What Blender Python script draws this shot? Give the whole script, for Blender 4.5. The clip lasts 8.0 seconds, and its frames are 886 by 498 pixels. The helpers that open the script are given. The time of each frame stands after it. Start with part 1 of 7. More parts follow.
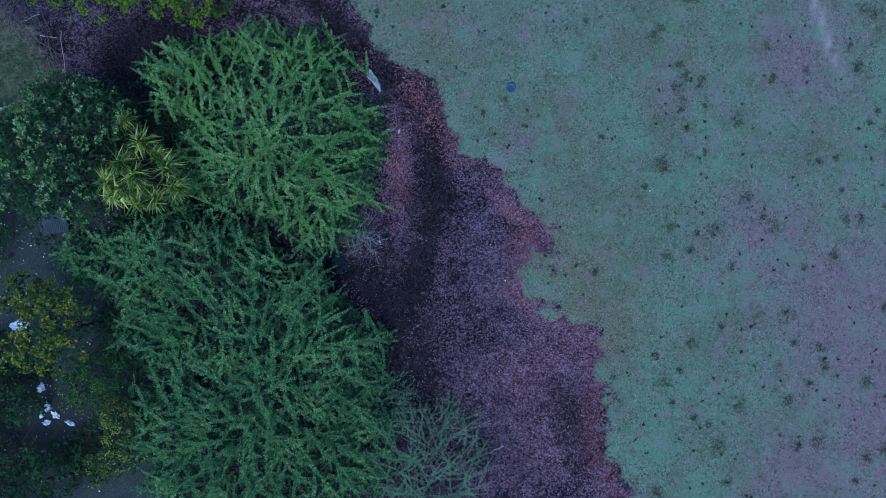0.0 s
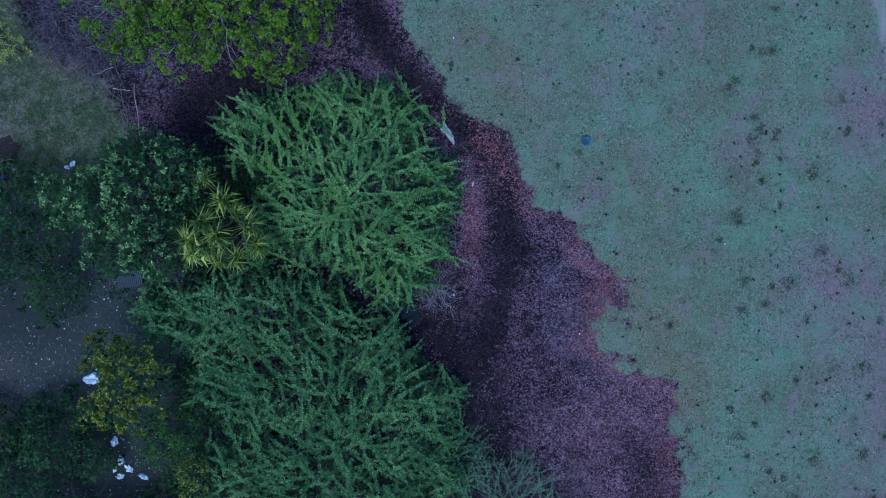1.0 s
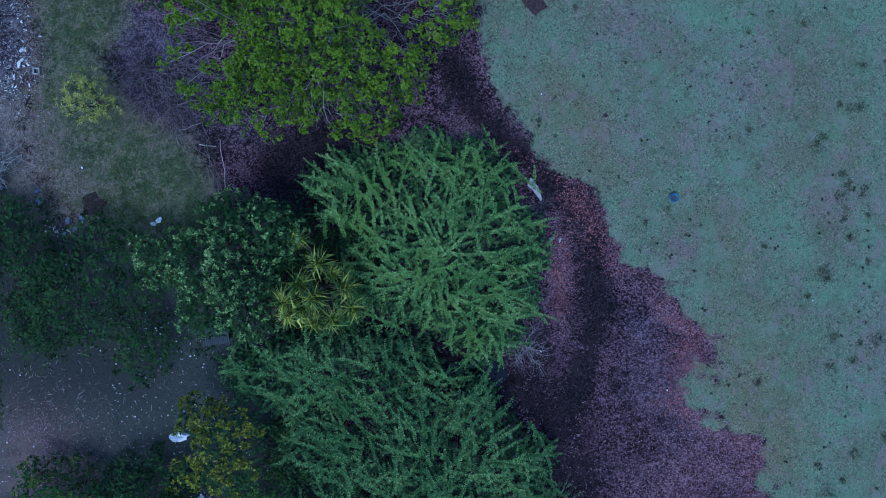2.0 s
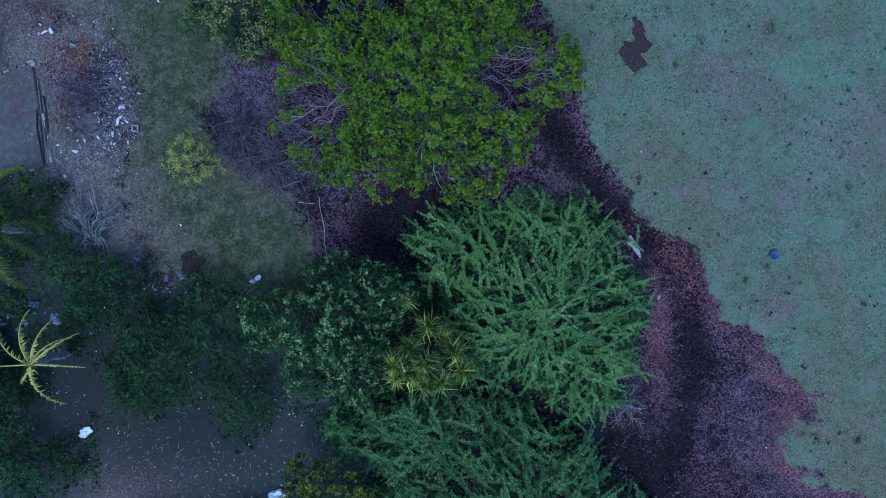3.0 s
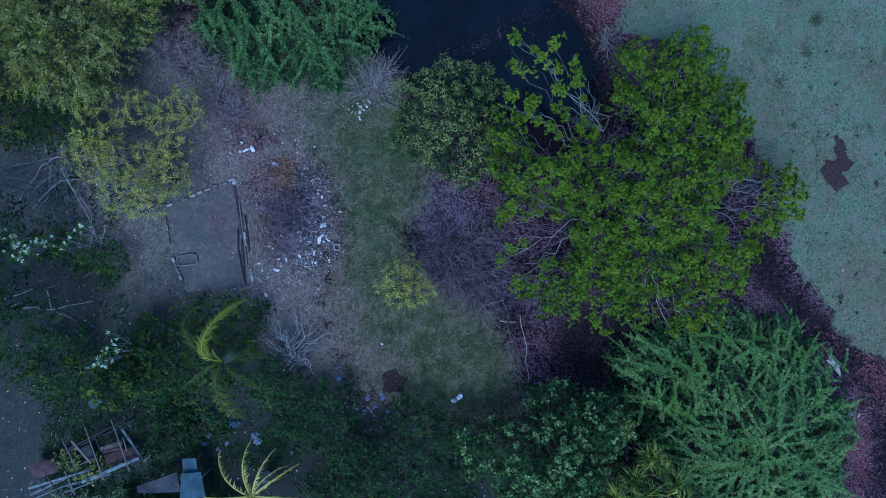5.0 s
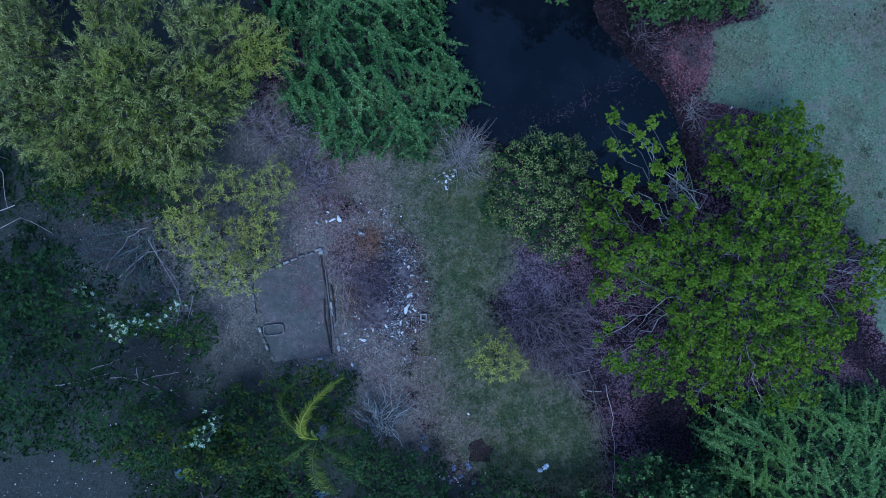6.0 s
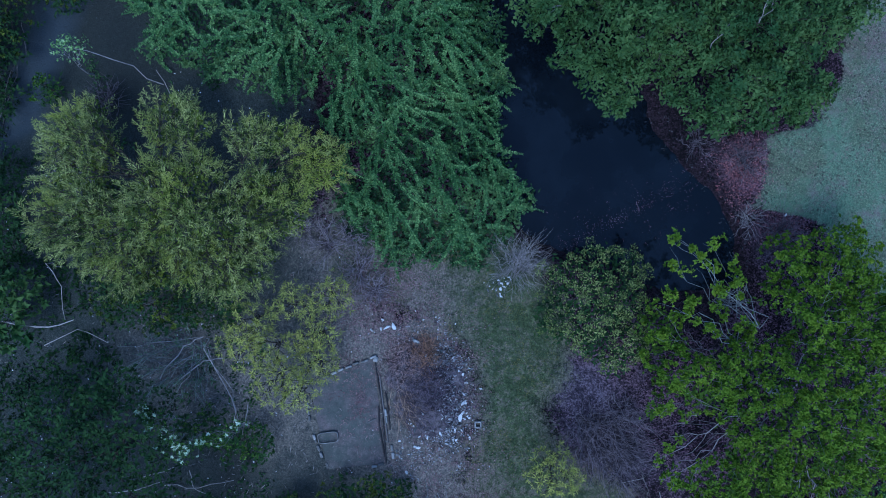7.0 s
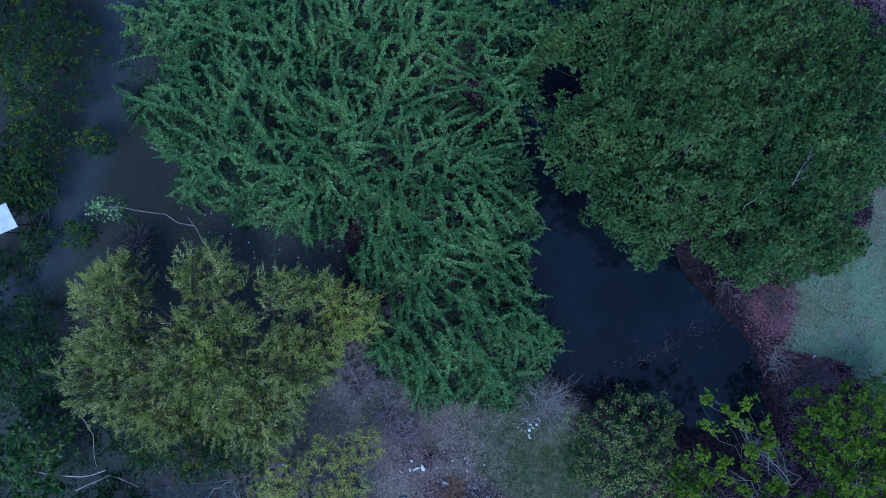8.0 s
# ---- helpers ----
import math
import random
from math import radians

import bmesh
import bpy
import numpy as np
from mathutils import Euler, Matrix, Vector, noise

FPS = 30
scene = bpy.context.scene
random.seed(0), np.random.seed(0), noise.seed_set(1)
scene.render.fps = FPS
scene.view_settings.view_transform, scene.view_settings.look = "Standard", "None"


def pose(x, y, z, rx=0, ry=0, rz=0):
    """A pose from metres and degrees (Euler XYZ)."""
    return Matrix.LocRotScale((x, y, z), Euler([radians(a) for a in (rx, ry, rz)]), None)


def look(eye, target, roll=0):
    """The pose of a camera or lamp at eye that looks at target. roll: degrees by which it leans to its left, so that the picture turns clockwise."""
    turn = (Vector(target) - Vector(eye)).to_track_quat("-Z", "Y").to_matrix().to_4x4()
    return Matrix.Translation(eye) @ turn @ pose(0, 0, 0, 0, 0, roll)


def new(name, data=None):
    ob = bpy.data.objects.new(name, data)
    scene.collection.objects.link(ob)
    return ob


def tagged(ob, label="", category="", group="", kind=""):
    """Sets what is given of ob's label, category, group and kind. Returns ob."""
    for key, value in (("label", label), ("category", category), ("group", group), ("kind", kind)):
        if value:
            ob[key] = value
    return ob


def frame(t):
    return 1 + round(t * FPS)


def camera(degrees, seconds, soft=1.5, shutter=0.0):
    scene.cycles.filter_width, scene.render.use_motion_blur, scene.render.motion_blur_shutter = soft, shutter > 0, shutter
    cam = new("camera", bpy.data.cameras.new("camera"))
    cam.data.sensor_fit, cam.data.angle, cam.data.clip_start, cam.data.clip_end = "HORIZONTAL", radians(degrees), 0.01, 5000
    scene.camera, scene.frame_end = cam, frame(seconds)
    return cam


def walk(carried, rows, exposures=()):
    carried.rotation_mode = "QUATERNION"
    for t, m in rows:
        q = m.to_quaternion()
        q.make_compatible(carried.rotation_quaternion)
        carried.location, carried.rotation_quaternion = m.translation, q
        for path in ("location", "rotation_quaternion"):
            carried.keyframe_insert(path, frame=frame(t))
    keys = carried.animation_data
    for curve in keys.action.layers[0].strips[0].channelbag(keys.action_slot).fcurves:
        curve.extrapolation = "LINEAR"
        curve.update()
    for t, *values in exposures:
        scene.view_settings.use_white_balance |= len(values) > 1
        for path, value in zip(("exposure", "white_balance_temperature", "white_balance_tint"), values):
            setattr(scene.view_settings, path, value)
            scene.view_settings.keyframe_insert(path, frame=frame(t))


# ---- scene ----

cam = camera(64.5, 8.0, soft=1.0)
METRES, EYE, TILT, LEAN, TURN = 52.0, 39.7, -90.0, 0.0, 0.0
ROWS = [
    (0.0, 0.0, 0.0, 0.0, 0.0, 0.0, -0.0),
    (0.5, -0.0396, 0.0008, 0.0302, -0.03, -0.11, -0.01),
    (1.0, -0.0809, 0.0019, 0.0592, -0.01, -0.09, 0.03),
    (1.5, -0.1277, 0.0033, 0.0892, -0.11, -0.05, 0.07),
    (3.0, -0.2899, 0.0069, 0.1807, -0.49, 0.08, 0.04),
    (3.5, -0.3461, 0.0082, 0.2123, -0.53, 0.12, 0.04),
    (4.0, -0.4015, 0.0095, 0.2443, -0.56, 0.13, 0.02),
    (4.5, -0.4556, 0.0104, 0.2748, -0.61, 0.3, -0.02),
    (6.0, -0.6037, 0.0136, 0.3848, -0.82, -0.05, -0.09),
    (6.5, -0.637, 0.014, 0.4352, -0.82, 0.07, -0.14),
    (7.0, -0.6613, 0.014, 0.497, -0.75, 0.14, -0.21),
    (7.5, -0.6805, 0.0135, 0.5679, -0.79, 0.19, -0.28),
    (8.0, -0.6924, 0.0126, 0.6486, -0.66, 0.11, -0.39),
]
walk(cam, [(t, pose(0, 0, EYE, TILT, LEAN, TURN) @ pose(METRES * x, METRES * y, METRES * z, 90 + pitch, roll, yaw)) for t, x, y, z, yaw, pitch, roll in ROWS],
     exposures=[(0.0, 0.72, 4300, 5), (8.0, 0.72, 4300, 5)])

# ---- light: blue dusk sky, the sun low behind thin cloud ----
world = bpy.data.worlds.new("world")
scene.world = world
world.use_nodes = True
wn = world.node_tree.nodes
sky = wn.new("ShaderNodeTexSky")
sky.sky_type, sky.sun_disc = "NISHITA", False
sky.sun_elevation, sky.sun_rotation = radians(60), radians(200)
world.node_tree.links.new(sky.outputs[0], wn["Background"].inputs[0])
wn["Background"].inputs[1].default_value = 0.135
sun = new("sun", bpy.data.lights.new("sun", "SUN"))
sun.data.energy, sun.data.angle, sun.data.color = 1.6, radians(28), (1.0, 0.96, 0.9)
sun.matrix_world = look((60 * math.sin(radians(200)), 60 * math.cos(radians(200)), 104), (0, 0, 0))


# ---- materials ----
def start(name, rough=0.8, spec=0.3):
    m = bpy.data.materials.new(name)
    m.use_nodes = True
    b = m.node_tree.nodes["Principled BSDF"]
    b.inputs["Roughness"].default_value = rough
    b.inputs["Specular IOR Level"].default_value = spec
    return m, m.node_tree, b


def node(nt, kind, **sets):
    n = nt.nodes.new("ShaderNode" + kind)
    for k, v in sets.items():
        n.inputs[k.replace("_", " ")].default_value = v
    return n


def where(nt):
    return node(nt, "NewGeometry").outputs["Position"]


def noise_of(nt, scale, detail=4.0, rough=0.6, shift=0.0, vec=None):
    n = node(nt, "TexNoise", Scale=scale, Detail=detail, Roughness=rough)
    mp = node(nt, "Mapping")
    mp.inputs["Location"].default_value = (shift, shift * 1.7, shift * 0.3)
    nt.links.new(vec or where(nt), mp.inputs[0])
    nt.links.new(mp.outputs[0], n.inputs["Vector"])
    return n.outputs["Fac"]


def ramp(nt, fac, stops, smooth=True):
    r = nt.nodes.new("ShaderNodeValToRGB")
    el = r.color_ramp.elements
    while len(el) < len(stops):
        el.new(0.5)
    for e, (p, c) in zip(el, stops):
        e.position, e.color = p, (*c, 1) if len(c) == 3 else c
    if smooth:
        r.color_ramp.interpolation = "EASE"
    nt.links.new(fac, r.inputs[0])
    return r.outputs["Color"]


def calc(nt, op, a, b=None, clamp=False):
    n = nt.nodes.new("ShaderNodeMath")
    n.operation, n.use_clamp = op, clamp
    for i, v in enumerate((a, b)):
        if v is None:
            continue
        if isinstance(v, (int, float)):
            n.inputs[i].default_value = v
        else:
            nt.links.new(v, n.inputs[i])
    return n.outputs[0]


def blend(nt, fac, a, b, how="MIX"):
    n = nt.nodes.new("ShaderNodeMix")
    n.data_type, n.blend_type = "RGBA", how
    for i, v in ((0, fac), (6, a), (7, b)):
        if isinstance(v, (int, float)):
            n.inputs[i].default_value = v
        elif isinstance(v, tuple):
            n.inputs[i].default_value = (*v, 1)
        else:
            nt.links.new(v, n.inputs[i])
    return n.outputs[2]


def bumped(nt, b, fac, strength=0.5, dist=0.05):
    n = node(nt, "Bump", Strength=strength, Distance=dist)
    nt.links.new(fac, n.inputs["Height"])
    nt.links.new(n.outputs[0], b.inputs["Normal"])


def leaf_material(name, dark, mid, light, rough=0.5, spec=0.35, through_light=0.22, patch=None, per_leaf=0.55, contrast=1.0):
    """Leaves that differ one by one and clump by clump; patch: a colour that some boughs turn to."""
    m, nt, b = start(name, rough, spec)
    isle = node(nt, "NewGeometry").outputs["Random Per Island"]
    big = noise_of(nt, 0.55, 4.0, 0.65)
    f = calc(nt, "ADD", calc(nt, "MULTIPLY", isle, per_leaf), calc(nt, "MULTIPLY", calc(nt, "SUBTRACT", calc(nt, "MULTIPLY", calc(nt, "SUBTRACT", big, 0.5), contrast), -0.23 - (0.55 - per_leaf) * 0.5), 1.0))
    c = ramp(nt, f, [(0.05, dark), (0.5, mid), (0.95, light)], False)
    if patch:
        c = blend(nt, calc(nt, "MULTIPLY", calc(nt, "SUBTRACT", noise_of(nt, 0.28, 2.0, shift=7.0), 0.5), 5.0, True), c, patch)
    nt.links.new(c, b.inputs["Base Color"])
    tr = node(nt, "BsdfTranslucent")
    nt.links.new(c, tr.inputs[0])
    mx = node(nt, "MixShader", Fac=through_light)
    nt.links.new(b.outputs[0], mx.inputs[1])
    nt.links.new(tr.outputs[0], mx.inputs[2])
    nt.links.new(mx.outputs[0], nt.nodes["Material Output"].inputs[0])
    return m


def plain_material(name, a, b_, scale=6.0, rough=0.85, spec=0.25, bump=0.3, fine=40.0, metal=0.0, per_island=0.0, per_object=0.0):
    """Two colours by coarse and fine noise, with a little relief."""
    m, nt, b = start(name, rough, spec)
    f = calc(nt, "ADD", calc(nt, "MULTIPLY", noise_of(nt, scale), 0.7), calc(nt, "MULTIPLY", noise_of(nt, fine, 3.0, shift=3.0), 0.3))
    if per_island:
        f = calc(nt, "ADD", f, calc(nt, "MULTIPLY", calc(nt, "SUBTRACT", node(nt, "NewGeometry").outputs["Random Per Island"], 0.5), per_island))
    if per_object:
        f = calc(nt, "ADD", f, calc(nt, "MULTIPLY", calc(nt, "SUBTRACT", node(nt, "ObjectInfo").outputs["Random"], 0.5), per_object))
    c = ramp(nt, f, [(0.3, a), (0.7, b_)])
    nt.links.new(c, b.inputs["Base Color"])
    b.inputs["Metallic"].default_value = metal
    if bump:
        bumped(nt, b, noise_of(nt, fine * 0.7, 4.0), bump, 0.02)
    return m


FEATHER = leaf_material("feathery_leaves", (0.027, 0.066, 0.016), (0.082, 0.160, 0.036), (0.30, 0.41, 0.125), 0.55, 0.25, 0.2, patch=(0.11, 0.19, 0.034), per_leaf=0.48)
FEATHER_B = leaf_material("feathery_leaves_bluish", (0.019, 0.050, 0.014), (0.058, 0.122, 0.031), (0.235, 0.345, 0.11), 0.55, 0.25, 0.2, per_leaf=0.48)
ROSETTE = leaf_material("bright_broad_leaves", (0.046, 0.080, 0.005), (0.100, 0.156, 0.0095), (0.190, 0.246, 0.0170), 0.6, 0.10, 0.28, per_leaf=0.35)
DARKLEAF = leaf_material("dark_broad_leaves", (0.024, 0.046, 0.013), (0.050, 0.088, 0.022), (0.108, 0.156, 0.043), 0.6, 0.12, 0.2, patch=(0.026, 0.056, 0.016), per_leaf=0.3, contrast=1.8)
BUSHOLIVE = leaf_material("dull_olive_leaves", (0.042, 0.056, 0.012), (0.128, 0.152, 0.034), (0.30, 0.32, 0.10), 0.55, 0.2, 0.2)
GLOSSY = leaf_material("glossy_shrub_leaves", (0.026, 0.056, 0.015), (0.084, 0.145, 0.036), (0.29, 0.37, 0.125), 0.5, 0.22, 0.15, per_leaf=0.65)
OLIVE = leaf_material("olive_narrow_leaves", (0.048, 0.064, 0.014), (0.180, 0.202, 0.040), (0.42, 0.43, 0.135), 0.5, 0.35, 0.25, patch=(0.24, 0.262, 0.030), contrast=1.3)
YELLOWISH = leaf_material("yellow_green_leaves", (0.10, 0.12, 0.018), (0.25, 0.26, 0.036), (0.46, 0.44, 0.08), 0.5, 0.3, 0.25)
STRAP = leaf_material("strap_leaves", (0.016, 0.040, 0.006), (0.086, 0.146, 0.020), (0.43, 0.46, 0.075), 0.5, 0.3, 0.2, per_leaf=0.8)
GOLDEN = leaf_material("golden_olive_leaves", (0.034, 0.050, 0.005), (0.130, 0.145, 0.011), (0.36, 0.345, 0.032), 0.5, 0.25, 0.25, contrast=1.5)
PALMGREEN = leaf_material("palm_leaflets", (0.035, 0.055, 0.006), (0.105, 0.14, 0.014), (0.26, 0.28, 0.03), 0.5, 0.25, 0.25)
PALMGOLD = leaf_material("gold_green_palm_leaflets", (0.075, 0.092, 0.008), (0.20, 0.22, 0.016), (0.36, 0.37, 0.05), 0.5, 0.25, 0.25)
PALMMID = leaf_material("mid_green_palm_leaflets", (0.030, 0.050, 0.006), (0.080, 0.110, 0.014), (0.20, 0.22, 0.03), 0.5, 0.25, 0.25)
PALMDULL = leaf_material("dull_palm_leaflets", (0.016, 0.030, 0.006), (0.045, 0.072, 0.013), (0.12, 0.15, 0.03), 0.5, 0.2, 0.2)
PALMYELLOW = leaf_material("yellowed_palm_leaflets", (0.20, 0.17, 0.03), (0.42, 0.36, 0.075), (0.55, 0.48, 0.14), 0.5, 0.35, 0.25)
PALMTORN = leaf_material("torn_yellow_green_leaflets", (0.060, 0.066, 0.010), (0.24, 0.22, 0.038), (0.52, 0.46, 0.11), 0.5, 0.3, 0.25, per_leaf=0.8)
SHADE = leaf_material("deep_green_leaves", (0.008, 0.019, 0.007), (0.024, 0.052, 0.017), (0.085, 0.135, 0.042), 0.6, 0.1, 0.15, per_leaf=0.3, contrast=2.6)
OLIVEDARK = leaf_material("dark_olive_leaves", (0.014, 0.026, 0.005), (0.048, 0.070, 0.010), (0.150, 0.178, 0.022), 0.6, 0.1, 0.15, per_leaf=0.3, contrast=2.4)
# SHADE's green dimmed by about half, so deep shade is in the leaf colour
SHADOWLEAF = leaf_material("shadowed_green_leaves", (0.005, 0.011, 0.004), (0.013, 0.028, 0.008), (0.048, 0.080, 0.018), 0.6, 0.1, 0.1, per_leaf=0.3, contrast=2.8)
# inner and low leaves with the crown's shade mixed into their green
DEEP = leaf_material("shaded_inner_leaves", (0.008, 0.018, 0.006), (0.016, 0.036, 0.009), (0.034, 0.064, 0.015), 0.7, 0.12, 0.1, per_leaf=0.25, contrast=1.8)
# ROSETTE darkened: shade between the leaf pads is put into this colour
ROSETTEDIM = leaf_material("shaded_yellowish_inner_leaves", (0.020, 0.038, 0.005), (0.044, 0.076, 0.008), (0.076, 0.114, 0.012), 0.7, 0.08, 0.2, per_leaf=0.4)
MIDGREEN = leaf_material("mid_green_leaves", (0.012, 0.032, 0.005), (0.042, 0.086, 0.010), (0.13, 0.195, 0.022), 0.55, 0.12, 0.2, per_leaf=0.35, contrast=1.8)
WEEDGREEN = leaf_material("dull_weed_leaves", (0.012, 0.017, 0.008), (0.030, 0.038, 0.019), (0.065, 0.075, 0.042), 0.8, 0.2, 0.1)
DARKTUFT = leaf_material("dark_weed_tufts", (0.006, 0.009, 0.005), (0.014, 0.019, 0.010), (0.034, 0.042, 0.022), 0.8, 0.1, 0.1)
LITTER = leaf_material("brown_leaf_litter", (0.012, 0.013, 0.014), (0.030, 0.031, 0.033), (0.095, 0.095, 0.100), 0.85, 0.15, 0.1)
REDLITTER = leaf_material("russet_leaf_litter", (0.055, 0.028, 0.030), (0.15, 0.088, 0.092), (0.34, 0.24, 0.23), 0.85, 0.15, 0.1)
PETAL = leaf_material("white_petals", (0.18, 0.25, 0.14), (0.38, 0.45, 0.30), (0.66, 0.70, 0.58), 0.6, 0.3, 0.2)
CHIPS = plain_material("small_broken_rubble", (0.035, 0.035, 0.038), (0.31, 0.30, 0.31), 2.0, 0.9, 0.2, 0.0, per_island=1.3)
PALELEAF = leaf_material("pale_green_leaves", (0.06, 0.11, 0.03), (0.14, 0.23, 0.06), (0.34, 0.44, 0.18), 0.5, 0.3, 0.2)
GREYGREEN = leaf_material("grey_green_leaves", (0.040, 0.080, 0.036), (0.095, 0.160, 0.070), (0.24, 0.33, 0.16), 0.6, 0.3, 0.2)
WEED = leaf_material("dry_plum_weeds", (0.010, 0.005, 0.008), (0.050, 0.026, 0.038), (0.30, 0.185, 0.22), 0.8, 0.2, 0.1, patch=(0.09, 0.05, 0.066), per_leaf=0.75, contrast=1.5)
REDWEED = leaf_material("rosy_dry_weeds", (0.060, 0.018, 0.020), (0.170, 0.065, 0.066), (0.36, 0.18, 0.18), 0.8, 0.2, 0.1)
GRASS = leaf_material("short_pasture_grass", (0.035, 0.048, 0.026), (0.10, 0.13, 0.07), (0.29, 0.31, 0.19), 0.8, 0.2, 0.15)
LAWN = leaf_material("rough_clearing_grass", (0.0240, 0.0340, 0.0150), (0.0460, 0.0620, 0.0250), (0.0950, 0.1050, 0.0480), 0.8, 0.2, 0.15)
STRAWGRASS = leaf_material("dry_olive_grass", (0.045, 0.047, 0.012), (0.105, 0.10, 0.026), (0.21, 0.19, 0.065), 0.8, 0.15, 0.15)
BARK = plain_material("grey_bark", (0.11, 0.10, 0.095), (0.27, 0.25, 0.235), 5.0, 0.9, 0.2, 0.5)
WISPSTEM = plain_material("grey_green_stems", (0.04, 0.05, 0.038), (0.12, 0.13, 0.10), 3.0, 0.9, 0.2, 0.0, per_island=0.6)
BROWNBARK = plain_material("brown_bark", (0.022, 0.019, 0.013), (0.068, 0.056, 0.042), 5.0, 0.9, 0.2, 0.5)
GREYTWIG = plain_material("grey_green_bare_twigs", (0.095, 0.10, 0.095), (0.27, 0.275, 0.26), 3.0, 0.9, 0.2, 0.0, per_island=0.6)
DRYTWIG = plain_material("bleached_twigs", (0.13, 0.115, 0.11), (0.34, 0.30, 0.285), 3.0, 0.9, 0.2, 0.0, per_island=0.6)
PLUMTWIG = plain_material("plum_grey_twigs", (0.034, 0.028, 0.032), (0.15, 0.122, 0.134), 2.0, 0.9, 0.2, 0.0, per_island=0.8)
ORANGESTRAW = plain_material("orange_straw", (0.06, 0.034, 0.024), (0.36, 0.21, 0.130), 2.0, 0.9, 0.2, 0.0, per_island=0.9)
ROSESTRAW = plain_material("rosy_dry_litter", (0.045, 0.030, 0.029), (0.38, 0.26, 0.24), 2.0, 0.9, 0.2, 0.0, per_island=1.0)
VIOLETTWIG = plain_material("violet_grey_twigs", (0.075, 0.061, 0.068), (0.29, 0.24, 0.255), 2.0, 0.9, 0.2, 0.0, per_island=0.8)
STRAW = plain_material("straw_brown_twigs", (0.07, 0.045, 0.032), (0.34, 0.235, 0.165), 2.0, 0.9, 0.2, 0.0, per_island=0.9)
CONCRETE = plain_material("weathered_concrete", (0.08, 0.078, 0.075), (0.26, 0.25, 0.24), 4.0, 0.9, 0.2, 0.4, 30.0, per_object=0.5)
RUBBLE = plain_material("pale_broken_rubble", (0.10, 0.10, 0.10), (0.47, 0.46, 0.45), 3.0, 0.9, 0.2, 0.4, 30.0, per_object=1.2)
CLOTH = plain_material("white_plastic_sack", (0.35, 0.36, 0.38), (0.66, 0.67, 0.68), 4.0, 0.5, 0.4, 0.3, 25.0)
def soil_floor_material():
    m, nt, b = start("trodden_soil_floor", 0.95, 0.12)
    grit = calc(nt, "ADD", calc(nt, "MULTIPLY", noise_of(nt, 3.0, 5.0, 0.7), 0.4), calc(nt, "MULTIPLY", noise_of(nt, 26.0, 4.0, 0.75, 5.0), 0.6))
    c = ramp(nt, grit, [(0.34, (0.034, 0.037, 0.034)), (0.5, (0.064, 0.067, 0.060)), (0.68, (0.130, 0.126, 0.108))])
    stain = calc(nt, "MULTIPLY", calc(nt, "SUBTRACT", calc(nt, "ADD", noise_of(nt, 0.5, 5.0, 0.7, 8.0), calc(nt, "MULTIPLY", grit, 0.35)), 0.62), 4.0, True)
    c = blend(nt, calc(nt, "MULTIPLY", stain, 0.9), c, ramp(nt, grit, [(0.38, (0.052, 0.038, 0.040)), (0.52, (0.110, 0.082, 0.084)), (0.66, (0.25, 0.195, 0.19))]))
    nt.links.new(c, b.inputs["Base Color"])
    bumped(nt, b, grit, 0.6, 0.04)
    return m


SOILFLOOR = soil_floor_material()
HEAPSOIL = plain_material("dark_heap_soil", (0.016, 0.014, 0.016), (0.14, 0.115, 0.118), 4.0, 0.95, 0.15, 0.9, 22.0)
DARKTWIG = plain_material("dark_plum_brushwood", (0.020, 0.016, 0.022), (0.16, 0.125, 0.155), 2.0, 0.9, 0.2, 0.0, per_island=0.9)
TIN = plain_material("dull_galvanised_sheet", (0.012, 0.013, 0.016), (0.055, 0.056, 0.064), 1.6, 0.7, 0.3, 0.25, 30.0, 0.1)
BLUETIN = plain_material("faded_blue_sheet", (0.012, 0.028, 0.040), (0.046, 0.080, 0.100), 1.6, 0.7, 0.3, 0.25, 30.0, 0.05)
BLUECLOTH = plain_material("faded_blue_plastic", (0.03, 0.038, 0.07), (0.14, 0.16, 0.23), 5.0, 0.6, 0.3, 0.3, 25.0)
PLANK = plain_material("weathered_timber", (0.028, 0.024, 0.024), (0.115, 0.102, 0.096), 4.0, 0.9, 0.2, 0.3, 35.0, per_object=0.6)
PALEPLANK = plain_material("pale_weathered_board", (0.042, 0.052, 0.056), (0.155, 0.175, 0.185), 3.0, 0.9, 0.2, 0.3, 35.0, per_object=0.4)
RUSTY = plain_material("rusty_brown_sheet", (0.022, 0.014, 0.015), (0.070, 0.042, 0.042), 3.0, 0.85, 0.2, 0.3, 25.0)
RUSTYGREY = plain_material("dark_blue_grey_sheet", (0.018, 0.022, 0.026), (0.045, 0.052, 0.058), 2.0, 0.75, 0.3, 0.2, 25.0)
BLUEPLASTIC = plain_material("blue_plastic", (0.012, 0.045, 0.11), (0.02, 0.075, 0.17), 6.0, 0.5, 0.4, 0.05)
DUNG = plain_material("dark_dung", (0.014, 0.012, 0.012), (0.035, 0.028, 0.025), 12.0, 0.9, 0.2, 0.6)
WHITEROOF = plain_material("white_painted_sheet", (0.40, 0.40, 0.40), (0.62, 0.62, 0.62), 2.0, 0.6, 0.4, 0.1)
SCRAP = plain_material("pale_litter_scraps", (0.08, 0.075, 0.08), (0.52, 0.50, 0.52), 0.8, 0.8, 0.2, 0.0, per_island=1.4)
REDDISH = plain_material("red_brown_earth", (0.008, 0.006, 0.006), (0.034, 0.022, 0.021), 7.0, 0.95, 0.15, 0.8, 30.0)
